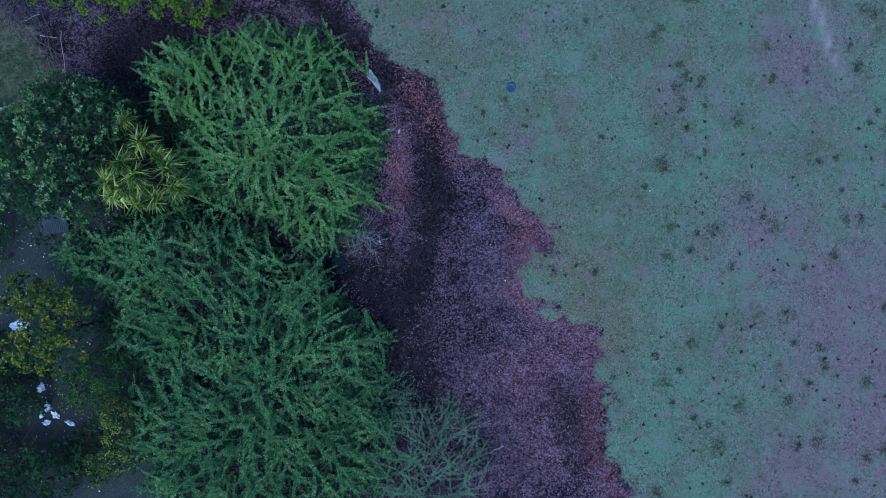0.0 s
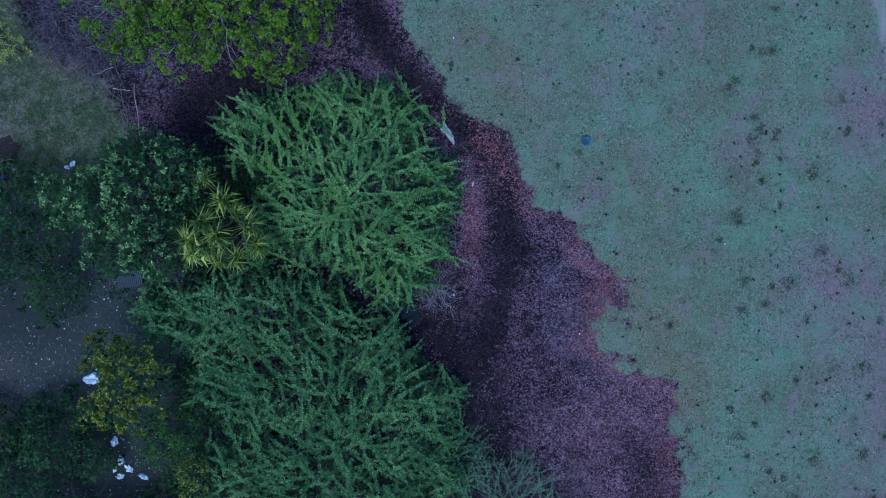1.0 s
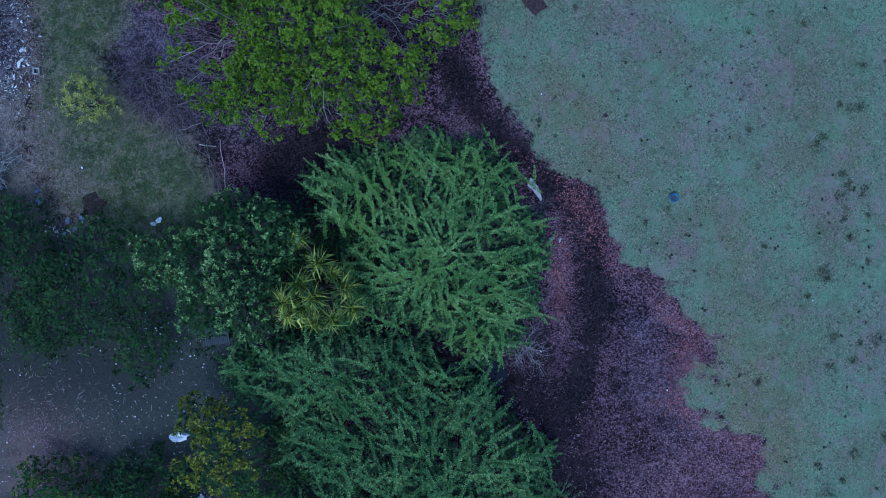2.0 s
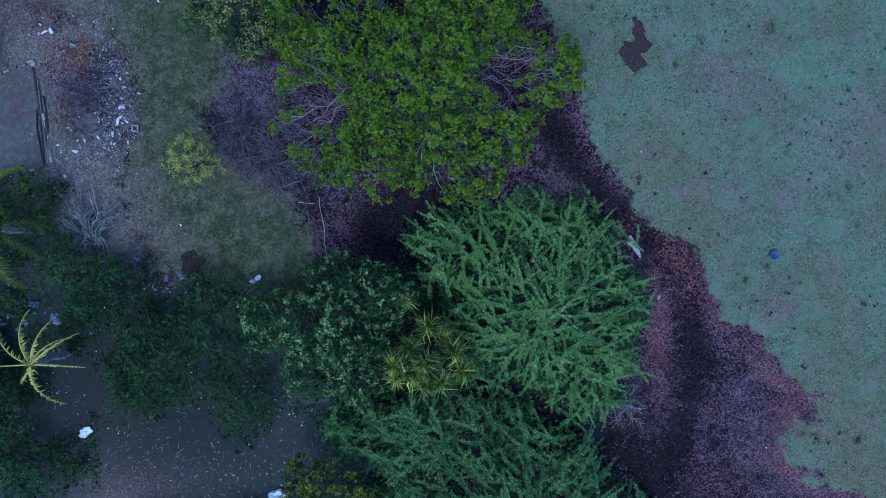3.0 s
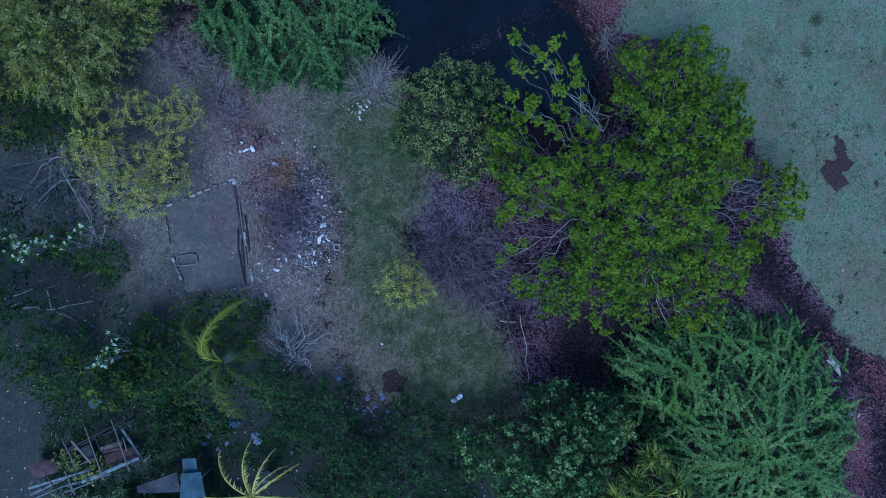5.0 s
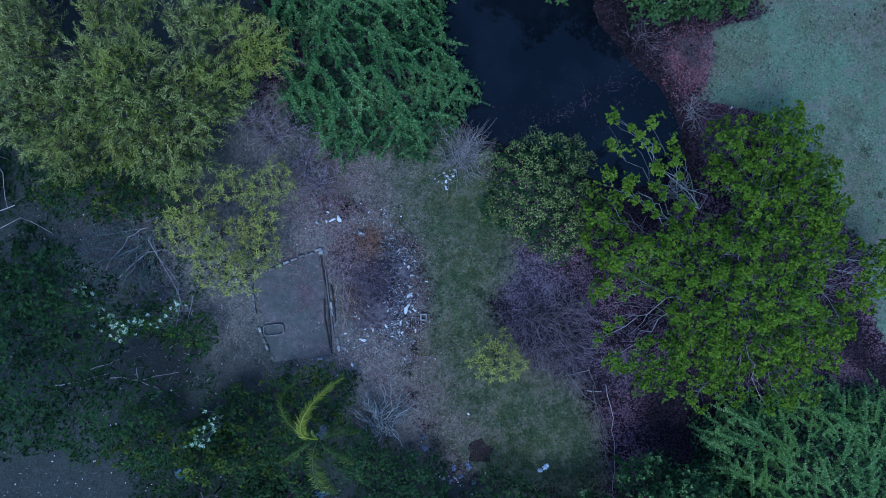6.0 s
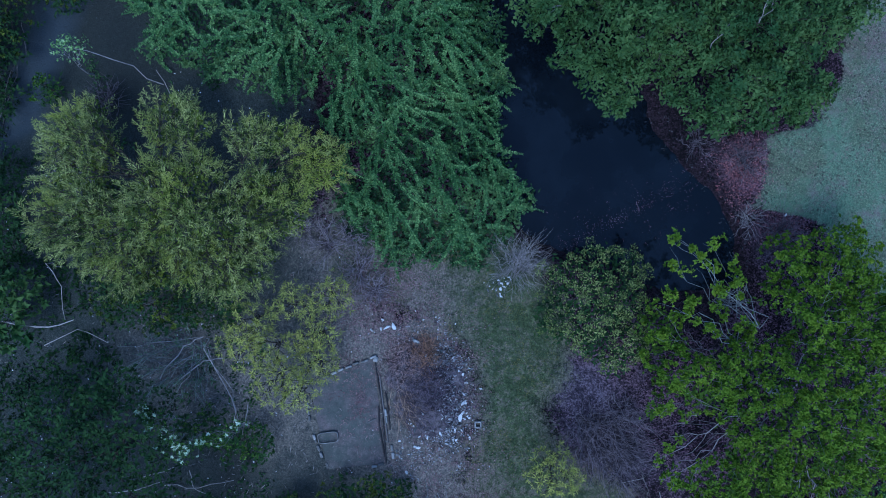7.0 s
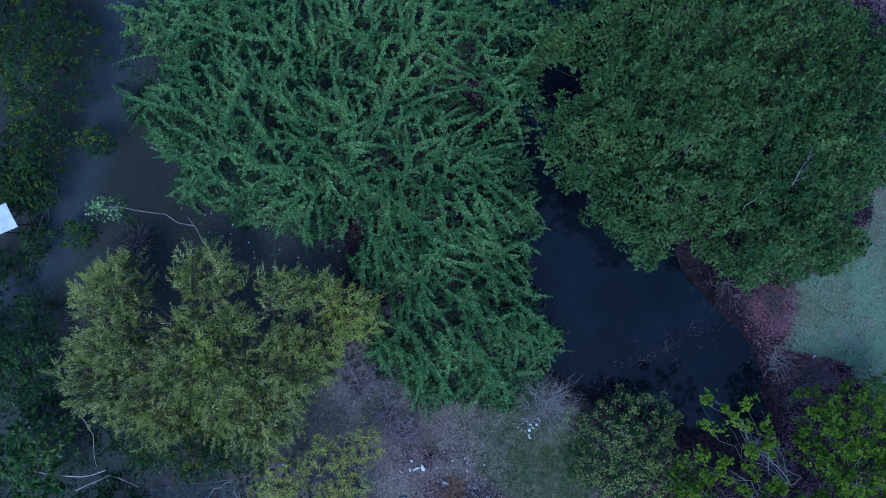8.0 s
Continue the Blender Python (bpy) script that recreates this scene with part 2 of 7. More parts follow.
DUGSOIL = plain_material("turned_brown_soil", (0.003, 0.0025, 0.003), (0.066, 0.043, 0.040), 13.0, 0.95, 0.15, 1.0, 36.0)


# ---- mesh helpers ----
class Soup:
    """Gathers corners and faces with numpy and makes one mesh of them."""

    def __init__(self):
        self.v, self.f3, self.f4, self.n = [], [], [], 0

    def add(self, v, f):
        v, f = np.asarray(v, float).reshape(-1, 3), np.asarray(f, int)
        (self.f3 if f.shape[1] == 3 else self.f4).append(f + self.n)
        self.v.append(v)
        self.n += len(v)

    def mesh(self, name, origin=(0, 0, 0)):
        me = bpy.data.meshes.new(name)
        v = np.concatenate(self.v) - np.array(origin, float)
        me.vertices.add(len(v))
        me.vertices.foreach_set("co", v.astype(np.float32).ravel())
        loops, starts, at = [], [], 0
        for fs, k in ((self.f3, 3), (self.f4, 4)):
            if fs:
                f = np.concatenate(fs)
                loops.append(f.ravel())
                starts.append(at + k * np.arange(len(f)))
                at += f.size
        loops, starts = np.concatenate(loops), np.concatenate(starts)
        me.loops.add(len(loops))
        me.loops.foreach_set("vertex_index", loops.astype(np.int32))
        me.polygons.add(len(starts))
        me.polygons.foreach_set("loop_start", starts.astype(np.int32))
        me.update(calc_edges=True)
        me.validate()
        return me


def origin_of(ob):
    p = Vector((0, 0, 0))
    while ob:
        p, ob = p + ob.location, ob.parent
    return p


def part(name, soup, material, parent, label="", smooth=False):
    """One mesh under a thing or a part, from corners in world metres."""
    me = soup.mesh(name, origin_of(parent))
    me.materials.append(material)
    if smooth:
        me.polygons.foreach_set("use_smooth", [True] * len(me.polygons))
    ob = new(name, me)
    ob.parent = parent
    return tagged(ob, label)


def single(name, soup, material, at, smooth=False, **tags):
    """A thing that is one mesh."""
    me = soup.mesh(name, at)
    me.materials.append(material)
    if smooth:
        me.polygons.foreach_set("use_smooth", [True] * len(me.polygons))
    ob = new(name, me)
    ob.location = at
    return tagged(ob, **tags)


def root(name, at, **tags):
    ob = new(name)
    ob.location, ob.empty_display_size = at, 0.2
    return tagged(ob, **tags)


def unit(v):
    return v / np.maximum(np.linalg.norm(v, axis=-1, keepdims=True), 1e-9)


def leaves(soup, base, way, up, length, width, fold=0.25, droop=0.1, fan=False):
    """Leaf blades folded along the midrib: two triangles each, or four with an arched midrib."""
    base, way, up = (np.asarray(a, float).reshape(-1, 3) for a in (base, way, up))
    n = len(base)
    length, width = np.broadcast_to(length, n)[:, None], np.broadcast_to(width, n)[:, None]
    way = unit(way)
    side = unit(np.cross(way, up))
    up = np.cross(side, way)
    mid = base + way * length * 0.45
    lift = up * width * fold
    tip = base + way * length - up * length * droop
    k = np.arange(n)[:, None]
    if fan:
        v = np.stack([base, mid + side * width / 2 + lift, tip, mid - side * width / 2 + lift, mid + up * length * droop * 0.35], 1)
        f = np.concatenate([np.hstack([5 * k + a, 5 * k + b, 5 * k + c]) for a, b, c in ((0, 4, 1), (1, 4, 2), (0, 3, 4), (3, 2, 4))])
    else:
        v = np.stack([base, mid + side * width / 2 + lift, tip, mid - side * width / 2 + lift], 1)
        f = np.concatenate([np.hstack([4 * k, 4 * k + 2, 4 * k + 1]), np.hstack([4 * k, 4 * k + 3, 4 * k + 2])])
    soup.add(v.reshape(-1, 3), f)


def tube(soup, pts, radii, sides=5):
    pts = np.asarray(pts, float)
    n = len(pts)
    t = unit(np.gradient(pts, axis=0))
    ref = np.array((0.0, 0.0, 1.0)) if abs(t[0, 2]) < 0.9 else np.array((1.0, 0.0, 0.0))
    a = unit(np.cross(t, ref))
    b = np.cross(t, a)
    ang = np.linspace(0, 2 * math.pi, sides, endpoint=False)
    ring = a[:, None] * np.cos(ang)[None, :, None] + b[:, None] * np.sin(ang)[None, :, None]
    v = pts[:, None] + ring * np.broadcast_to(radii, n)[:, None, None]
    i, j = np.meshgrid(np.arange(n - 1), np.arange(sides), indexing="ij")
    i, j = i.ravel(), j.ravel()
    j2 = (j + 1) % sides
    soup.add(v.reshape(-1, 3), np.stack([i * sides + j, i * sides + j2, (i + 1) * sides + j2, (i + 1) * sides + j], 1))


def bent(rng, a, b, wob=0.08, n=4):
    """Points from a to b on an uneven line."""
    a, b = np.asarray(a, float), np.asarray(b, float)
    s = np.linspace(0, 1, n)[:, None]
    p = a + (b - a) * s
    p[1:-1] += rng.normal(0, wob, (n - 2, 3)) * np.linalg.norm(b - a)
    return p


def grow(soup, rng, node_at, tips, thick=0.012, pull=0.45, sides=5, wob=0.06, deep=0):
    """Limbs that part again and again until each tip has its twig."""
    tips = np.asarray(tips, float)
    if len(tips) <= 3 or deep > 7:
        for p in tips:
            tube(soup, bent(rng, node_at, p, wob), np.linspace(thick * 1.3, thick * 0.6, 4), 4)
        return
    k = 3 if len(tips) < 40 else 5
    mids = tips[rng.choice(len(tips), k, replace=False)]
    for _ in range(4):
        who = np.argmin(((tips[:, None] - mids[None]) ** 2).sum(-1), 1)
        mids = np.array([tips[who == i].mean(0) if (who == i).any() else mids[i] for i in range(k)])
    for i in range(k):
        mine = tips[who == i]
        if not len(mine):
            continue
        nxt = np.asarray(node_at) + (mids[i] - np.asarray(node_at)) * (pull + rng.uniform(-0.08, 0.08))
        nxt[2] -= 0.08 * np.linalg.norm(mids[i][:2] - np.asarray(node_at)[:2])
        r0 = thick * (1.0 + 0.55 * math.sqrt(len(mine)))
        tube(soup, bent(rng, node_at, nxt, wob, 5), np.linspace(r0 * 1.15, r0 * 0.85, 5), sides if len(mine) > 8 else 4)
        grow(soup, rng, nxt, mine, thick, pull, sides, wob, deep + 1)


def inside(poly, x, y):
    """Signed distance to a closed outline in the plan, positive inside."""
    p = np.asarray(poly, float)
    q = np.roll(p, -1, 0)
    pt = np.stack([x, y], -1)[..., None, :]
    d = q - p
    s = np.clip(((pt - p) * d).sum(-1) / (d * d).sum(-1), 0, 1)
    dist = np.sqrt((((pt - p) - s[..., None] * d) ** 2).sum(-1)).min(-1)
    yy, xx = np.asarray(y)[..., None], np.asarray(x)[..., None]
    cross = ((p[:, 1] > yy) != (q[:, 1] > yy)) & (xx < (q[:, 0] - p[:, 0]) * (yy - p[:, 1]) / (q[:, 1] - p[:, 1] + 1e-12) + p[:, 0])
    return np.where(cross.sum(-1) % 2 == 1, dist, -dist)


def wavy(x, y, scale, seed=0.0):
    """A cheap smooth noise about 0, within about 1."""
    a = np.sin(x * scale + 1.3 * np.sin(y * scale * 0.7 + seed) + seed * 2.1)
    b = np.sin(y * scale * 1.13 + 1.7 * np.sin(x * scale * 0.6 - seed) + seed * 0.7)
    c = np.sin((x + y) * scale * 0.53 + 2.0 * np.sin((x - y) * scale * 0.31 + seed))
    return (a + b + c) / 3


# ---- the lie of the land ----
EDGE_Y = [-400, -20, -14, -11.8, -8.3, -5.4, -4.3, -4.0, -2.5, -0.6, 1.3, 2.9, 4.6, 4.8, 6.1, 8.2, 9.9, 10.6, 13.9, 15.8, 19.3, 23.7, 25, 27.8, 28, 32.2, 33, 36, 39, 60, 400]
EDGE_X = [30, 13, 10.3, 9.5, 9.2, 9.5, 8.2, 6.5, 4.7, 5.6, 6.0, 4.0, 3.9, 2.0, 1.0, -0.2, -1.0, -2.9, -5.2, -6.6, -6.7, -9.6, -11, -12.9, -16.1, -15.8, -13, -11.2, -11.3, -9, -9]
POND = [(-33, 60), (-32, 42), (-31.5, 37), (-31.2, 33), (-30.8, 29), (-28.4, 26.2), (-25.4, 25.3), (-23.0, 24.7), (-21.6, 23.6), (-19.4, 23.4), (-17.4, 24.6), (-17.5, 26.8), (-18.6, 29.2), (-20.9, 31.1), (-22.4, 33.7), (-22.6, 37), (-24, 46), (-24, 60)]
POOL = [(-8.7, -0.7), (-7.4, -0.2), (-6.0, -0.4), (-5.5, -1.1), (-6.8, -1.7), (-8.4, -1.5)]
CLEARING = [(-40, 28.6), (-36, 29), (-29.5, 26.2), (-27, 22.5), (-27, 19), (-28.5, 17), (-27, 14.5), (-23.6, 12.6), (-22.3, 10), (-21.8, 6.5), (-27, 6.5), (-31, 8.5), (-33, 13), (-31.8, 16), (-32.2, 19.5), (-34.5, 22.3), (-37.5, 23), (-40.4, 24.2)]
YARD = [(-70, 60), (-38, 60), (-42, 40), (-41, 28), (-37.5, 22), (-33.5, 22), (-32, 16), (-33, 12.5), (-31, 8), (-27, 6.4), (-21.5, 4), (-15.5, -2), (-13, -20), (-70, -20)]
DUG = [(-4.1, 22.5), (-3.5, 22.2), (-3.4, 21.4), (-3.0, 21.0), (-3.2, 20.6), (-3.6, 20.4), (-3.3, 19.8), (-3.9, 19.3), (-4.4, 19.7), (-4.9, 20.4), (-4.6, 21.0), (-4.0, 21.1)]
WATER_Z = -0.75


def field_side(x, y):
    """Metres into the pasture, minus where the plum-coloured bank lies."""
    e = np.interp(y, EDGE_Y, EDGE_X)
    return (x - e) * 0.8


def edge_wander(x, y):
    """How far the weeds bite into the pasture, or the grass into the weeds."""
    low = np.clip((11 - y) / 4, 0.3, 1)
    return low * (0.75 * wavy(x, y, 1.5, 3.0) + 0.65 * wavy(x, y, 3.4, 7.0) + 0.35 * wavy(x, y, 7.3, 1.0))


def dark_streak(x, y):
    """The nearly black band that runs along the bank: 0 to 1."""
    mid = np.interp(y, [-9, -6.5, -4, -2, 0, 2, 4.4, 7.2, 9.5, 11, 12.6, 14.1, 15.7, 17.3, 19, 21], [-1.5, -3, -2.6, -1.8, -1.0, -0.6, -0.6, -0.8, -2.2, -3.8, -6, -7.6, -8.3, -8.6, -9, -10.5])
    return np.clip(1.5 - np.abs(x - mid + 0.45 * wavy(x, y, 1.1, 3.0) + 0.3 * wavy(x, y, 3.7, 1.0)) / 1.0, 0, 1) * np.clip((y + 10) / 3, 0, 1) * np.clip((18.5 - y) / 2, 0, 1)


def rosy_strip(x, y):
    """Redder weeds beside the pasture's edge and under the first spreading tree: 0 to 1."""
    by_field = np.exp(-((field_side(x, y) + 0.6 + 0.4 * wavy(x, y, 0.9, 8.0)) / 0.7) ** 2) * np.clip((12 - y) / 3, 0, 1)
    by_tree = np.exp(-((x + 2.45 + 0.2 * (y - 4.5) ** 2 / 9) / 0.5) ** 2 - ((y - 4.6) / 2.4) ** 2)
    return np.clip(by_field * (0.7 + 0.4 * wavy(x, y, 0.7, 2.0)) + by_tree + 1.2 * np.exp(-((x + 16.9) ** 2 / 1.2 + (y - 30.6) ** 2 / 2.6)) + 0.8 * np.exp(-((x + 14.8) ** 2 / 1.0 + (y - 27.2) ** 2 / 1.2)), 0, 1)


def ground_z(x, y):
    x, y = np.asarray(x, float), np.asarray(y, float)
    f = field_side(x, y)
    z = -0.38 * np.clip((1.0 - f) / 3.0, 0, 1) ** 1.3
    z = z * np.clip((x + 24) / 6.0 + 0.0, 0, 1) - 0.1 * (1 - np.clip((x + 24) / 6.0, 0, 1))
    z = z + 0.05 * wavy(x, y, 0.5, 2.0) + 0.02 * wavy(x, y, 1.9, 5.0)
    pond = np.maximum(inside(POND, x, y), inside(POOL, x, y) + 0.1)
    pond = pond + 0.32 * wavy(x, y, 1.7, 6.0) + 0.16 * wavy(x, y, 4.1, 2.0)
    s = np.clip((pond + 0.9) / 1.8, 0, 1)
    return z * (1 - s) + (-1.3) * s * s * (3 - 2 * s) - (1 - s) * 0.0


def gz(x, y):
    return float(ground_z(np.array([x]), np.array([y]))[0])


def ground_sheet():
    far = np.array([1, 2.5, 5, 10, 20, 45, 100, 220, 500, 1100, 2400.0])
    xs = np.concatenate([-66 - far[::-1], np.arange(-66, 31, 0.38), 30.75 + far])
    ys = np.concatenate([-20 - far[::-1], np.arange(-20, 57, 0.38), 56.75 + far])
    x, y = np.meshgrid(xs, ys)
    ny, nx = x.shape
    z = ground_z(x.ravel(), y.ravel())
    me = bpy.data.meshes.new("ground")
    s = Soup()
    i, j = np.meshgrid(np.arange(ny - 1), np.arange(nx - 1), indexing="ij")
    k = (i * nx + j).ravel()
    s.add(np.stack([x.ravel(), y.ravel(), z], 1), np.stack([k, k + 1, k + nx + 1, k + nx], 1))
    me = s.mesh("ground")
    x, y = x.ravel(), y.ravel()

    def blobs(*rows):
        return np.clip(sum(h * np.exp(-((x - a) ** 2 + (y - b) ** 2) / (r * r)) for a, b, r, h in rows), 0, 1)

    cover = {
        "pasture": np.clip(np.maximum(field_side(x, y) + edge_wander(x, y), (np.maximum(np.maximum(-69 - x, x - 33), np.maximum(-24 - y, y - 60)) - 2) * 0.35), -3, 3),
        "clearing": np.clip(inside(CLEARING, x, y), -3, 3),
        "yard": np.clip(inside(YARD, x, y), -3, 3),
        "mauve": blobs((24, -4, 6, 1), (20.5, 11, 3.2, 0.9), (17.5, 1, 3, 0.7), (26, -12, 5, 0.8), (19, -13, 2.5, 0.7), (4.6, 6.2, 1.4, 0.6), (1.5, 19, 2.2, 0.5), (8, 15.5, 3, 0.45), (13, 9, 2, 0.5), (5, 12, 1.2, 0.4), (-8, 38, 4, 0.5), (1.5, 12.5, 1.4, 0.5)),
        "buff": blobs((7.5, -0.5, 3.2, 0.9), (9.5, -5, 2.6, 0.8), (6.5, 6.5, 2.6, 0.6), (-2.2, 14.2, 2.6, 0.7), (0, 11.6, 2, 0.5), (12.5, 12, 3, 0.4), (-32.5, 11.5, 2.2, 0.9), (-34.2, 14.5, 2.2, 0.6), (-29.5, 9.5, 1.6, 0.6), (-35, 23.5, 2.6, 0.5)),
        "rosy": np.clip(1.3 * rosy_strip(x, y), 0, 1) + blobs((3.0, -2.5, 2.0, 0.4), (4.8, -7.4, 2.4, 0.85), (6.5, -5.5, 1.6, 0.6), (5.5, -11.5, 1.8, 0.6), (-17.0, 31.0, 1.3, 0.9), (-15.0, 26.8, 1.3, 0.6), (-7.5, 13.0, 1.2, 0.5), (-24.5, 20.0, 2, 0.4), (-19.5, 10.8, 1.4, 0.5)),
        # mud round the water; blobs beneath crowns paint shade into the bank
        "mud_and_shade": np.clip(dark_streak(x, y) + blobs((-19.8, 22.6, 1.8, 1.2), (-18.2, 24.0, 1.4, 1.0)) + blobs((-22.5, 11.5, 1.6, 0.5), (-24.0, 8.0, 1.5, 0.4), (-17.8, 10.8, 2.2, 1.1), (-15.6, 11.2, 2.2, 1.2), (-14.6, 9.2, 2.4, 1.2), (-11.5, 1.2, 2.2, 1.2)) + blobs((-8.8, 0.4, 1.8, 1.0), (-6.4, -1.2, 2.4, 1.0), (-3.8, -2.2, 1.8, 1.3), (-2.7, -4.6, 1.7, 1.1), (-2.3, -7.2, 1.6, 1.0), (-2.2, -9.5, 1.4, 0.8), (-3.2, 0.6, 1.2, 0.6), (-16.6, 7.2, 2.0, 1.0), (-16.6, 3.6, 2.6, 1.0), (2.2, -5.0, 1.2, 0.5), (7.6, -9.5, 1.4, 0.6), (-1.0, -7.0, 2.0, 0.6), (-17.5, 36.0, 4.0, 1.2), (-14.5, 38.5, 3.2, 1.2), (-19.6, 33.8, 2.0, 1.0), (-31.2, 35.6, 2.6, 1.2)) + blobs((-31.0, 40.0, 2.8, 1.2), (-30.0, 31.0, 1.4, 0.9), (-40.4, 33.2, 2.4, 1.0), (-43.0, 33.8, 2.0, 0.9)) + np.clip(1.15 + inside(POND, x, y) / 1.6, 0, 1), 0, 1),
        "violet": blobs((-25.0, 16.0, 2.4, 1.0), (-26.0, 18.4, 1.6, 0.8), (-23.4, 13.6, 1.6, 0.7), (-20.5, 13.0, 1.4, 0.5), (-27.5, 18.8, 1.2, 0.6), (2.6, -1.2, 1.8, 0.6), (2.0, 1.8, 1.0, 0.5), (4.0, -4.0, 1.4, 0.5), (-15.6, 26.0, 1.2, 0.7)),
        "pale": blobs((-36.0, 22.4, 2.4, 0.5), (-33.2, 19.6, 1.6, 0.6), (-38.6, 21.6, 1.8, 0.5), (-43.2, 16.4, 2.6, 0.6), (-43.4, 20.4, 2.4, 0.5), (-47.6, 19.2, 2.8, 0.8), (-45.0, 17.2, 2.0, 0.3), (-49.5, 20.6, 2.0, 0.6), (-38.4, 17.6, 2.4, 0.8), (-36.4, 14, 2.6, 0.9), (-33.6, 13.0, 2.4, 0.65), (-37.2, 22.6, 2.6, 1.0), (-39.8, 26.0, 2.4, 1.0), (-34.0, 24.2, 2.4, 0.7), (-33.0, 17.4, 1.5, 1.1), (-32.4, 11.0, 1.8, 0.5), (-30.2, 9.6, 1.4, 0.5), (-35.5, 20.8, 1.6, 0.9), (-33.5, -3.0, 3.0, 0.25), (-27, -3.5, 3, 0.12), (-29.5, 20.5, 1.2, 0.3)),
        "track": np.clip(1.6 - np.abs(x - np.interp(y, [28, 31, 32.4, 37, 41, 50], [-61.5, -60, -57.6, -56.0, -54.4, -53])) / 1.1, 0, 1) * np.clip((y - 29) / 2, 0, 1),
        # dark yard soil; tree shade is painted into it as blobs too
        "dark_soil_shade": blobs((-35.2, 2.6, 3.6, 1.0), (-31.5, 1.0, 2.8, 1.0), (-32.4, -2.2, 2.4, 0.6), (-38.4, 5.6, 2.6, 0.9), (-42.5, 11.0, 2.2, 0.5), (-44.6, 7.0, 1.8, 1.0), (-46.6, 6.2, 1.6, 1.0), (-40.8, 5.2, 1.6, 1.0), (-33.0, 5.6, 2.4, 0.8), (-28.0, 1.0, 2.6, 0.8), (-45.5, 13.6, 1.6, 0.6), (-24.0, -7.5, 2.8, 1.0), (-20.6, -10.4, 2.6, 0.9), (-24.4, -11.6, 2.6, 0.8), (-26.5, -1.5, 3.0, 0.6), (-18.0, -4.0, 2.6, 0.9), (-53.5, 39.0, 3.6, 0.8), (-52.5, 34.0, 3.2, 0.6), (-58.5, 38.0, 3.4, 0.9), (-55.5, 46.0, 4.0, 0.7), (-50.0, 35.0, 2.4, 0.7)),
        "path": np.clip(1 - np.abs(x - np.interp(y, [8, 11.2, 14.1, 18], [23.4, 21.9, 21.0, 20.2])) / 0.36, 0, 1) * np.clip((y - 8.5) / 3, 0, 1) * (x > 15),
        "plum": blobs((-37, 23.5, 2.2, 1), (-35.5, 25.5, 1.6, 0.6), (-33, 13.5, 2, 0.5), (-31.8, -6, 2.5, 0.9), (-33, -2.5, 2, 0.5), (-37.4, 18.5, 1.3, 0.5), (-24.5, 15.5, 3, 0.8), (-20, 11, 2, 0.8)),
    }
    for name, vals in cover.items():
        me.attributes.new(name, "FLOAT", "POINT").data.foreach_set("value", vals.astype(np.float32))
    me.polygons.foreach_set("use_smooth", [True] * len(me.polygons))

    m, nt, b = start("ground_cover", 0.95, 0.1)

    def attr(name):
        n = node(nt, "Attribute")
        n.attribute_name = name
        return n.outputs["Fac"]

    n_big, n_mid = noise_of(nt, 0.22, 4.0), noise_of(nt, 1.4, 5.0, 0.65, 4.0)
    n_fine, n_grain = noise_of(nt, 9.0, 5.0, 0.7, 9.0), noise_of(nt, 34.0, 3.0, 0.7, 2.0)
    ragged = calc(nt, "ADD", calc(nt, "MULTIPLY", calc(nt, "SUBTRACT", n_mid, 0.5), 3.2), calc(nt, "MULTIPLY", calc(nt, "SUBTRACT", noise_of(nt, 6.0, 4.0, 0.75, 9.5), 0.5), 4.2))

    def edge(name, hard=2.2):
        return calc(nt, "ADD", calc(nt, "MULTIPLY", calc(nt, "ADD", attr(name), ragged), hard), 0.5, True)

    def over(name, lift=0.0):
        return calc(nt, "MULTIPLY", calc(nt, "ADD", calc(nt, "ADD", attr(name), lift), calc(nt, "MULTIPLY", ragged, 0.45)), 1.0, True)

    def patch(name):
        n = attr(name)
        return calc(nt, "ADD", n, calc(nt, "MULTIPLY", calc(nt, "MULTIPLY", ragged, 0.5), calc(nt, "MULTIPLY", n, 2.5, True)), True)

    def cells(scale):
        v = node(nt, "TexVoronoi", Scale=scale, Randomness=1.0)
        nt.links.new(where(nt), v.inputs["Vector"])
        sep = node(nt, "SeparateColor")
        nt.links.new(v.outputs["Color"], sep.inputs[0])
        return sep.outputs[0]

    # pasture
    tone = calc(nt, "ADD", calc(nt, "MULTIPLY", n_big, 0.75), calc(nt, "MULTIPLY", n_mid, 0.35))
    grass = ramp(nt, tone, [(0.36, (0.112, 0.108, 0.064)), (0.5, (0.124, 0.148, 0.087)), (0.62, (0.140, 0.200, 0.120))])
    grass = blend(nt, calc(nt, "MULTIPLY", over("buff"), 0.85), grass, (0.145, 0.118, 0.058))
    grass = blend(nt, calc(nt, "MULTIPLY", over("mauve"), 1.0), grass, (0.20, 0.117, 0.135))
    grass = blend(nt, ramp(nt, n_grain, [(0.38, (1, 1, 1)), (0.55, (0, 0, 0))]), grass, (0.030, 0.037, 0.022))
    grass = blend(nt, ramp(nt, noise_of(nt, 15.0, 4.0, 0.8, 6.0), [(0.36, (1, 1, 1)), (0.46, (0, 0, 0))]), grass, (0.034, 0.040, 0.026))
    grass = blend(nt, calc(nt, "MULTIPLY", calc(nt, "SUBTRACT", cells(17.0), 0.78), 2.0, True), grass, (0.27, 0.29, 0.18))
    grass = blend(nt, calc(nt, "MULTIPLY", calc(nt, "SUBTRACT", cells(12.0), 0.84), 6.0, True), grass, (0.035, 0.038, 0.027))
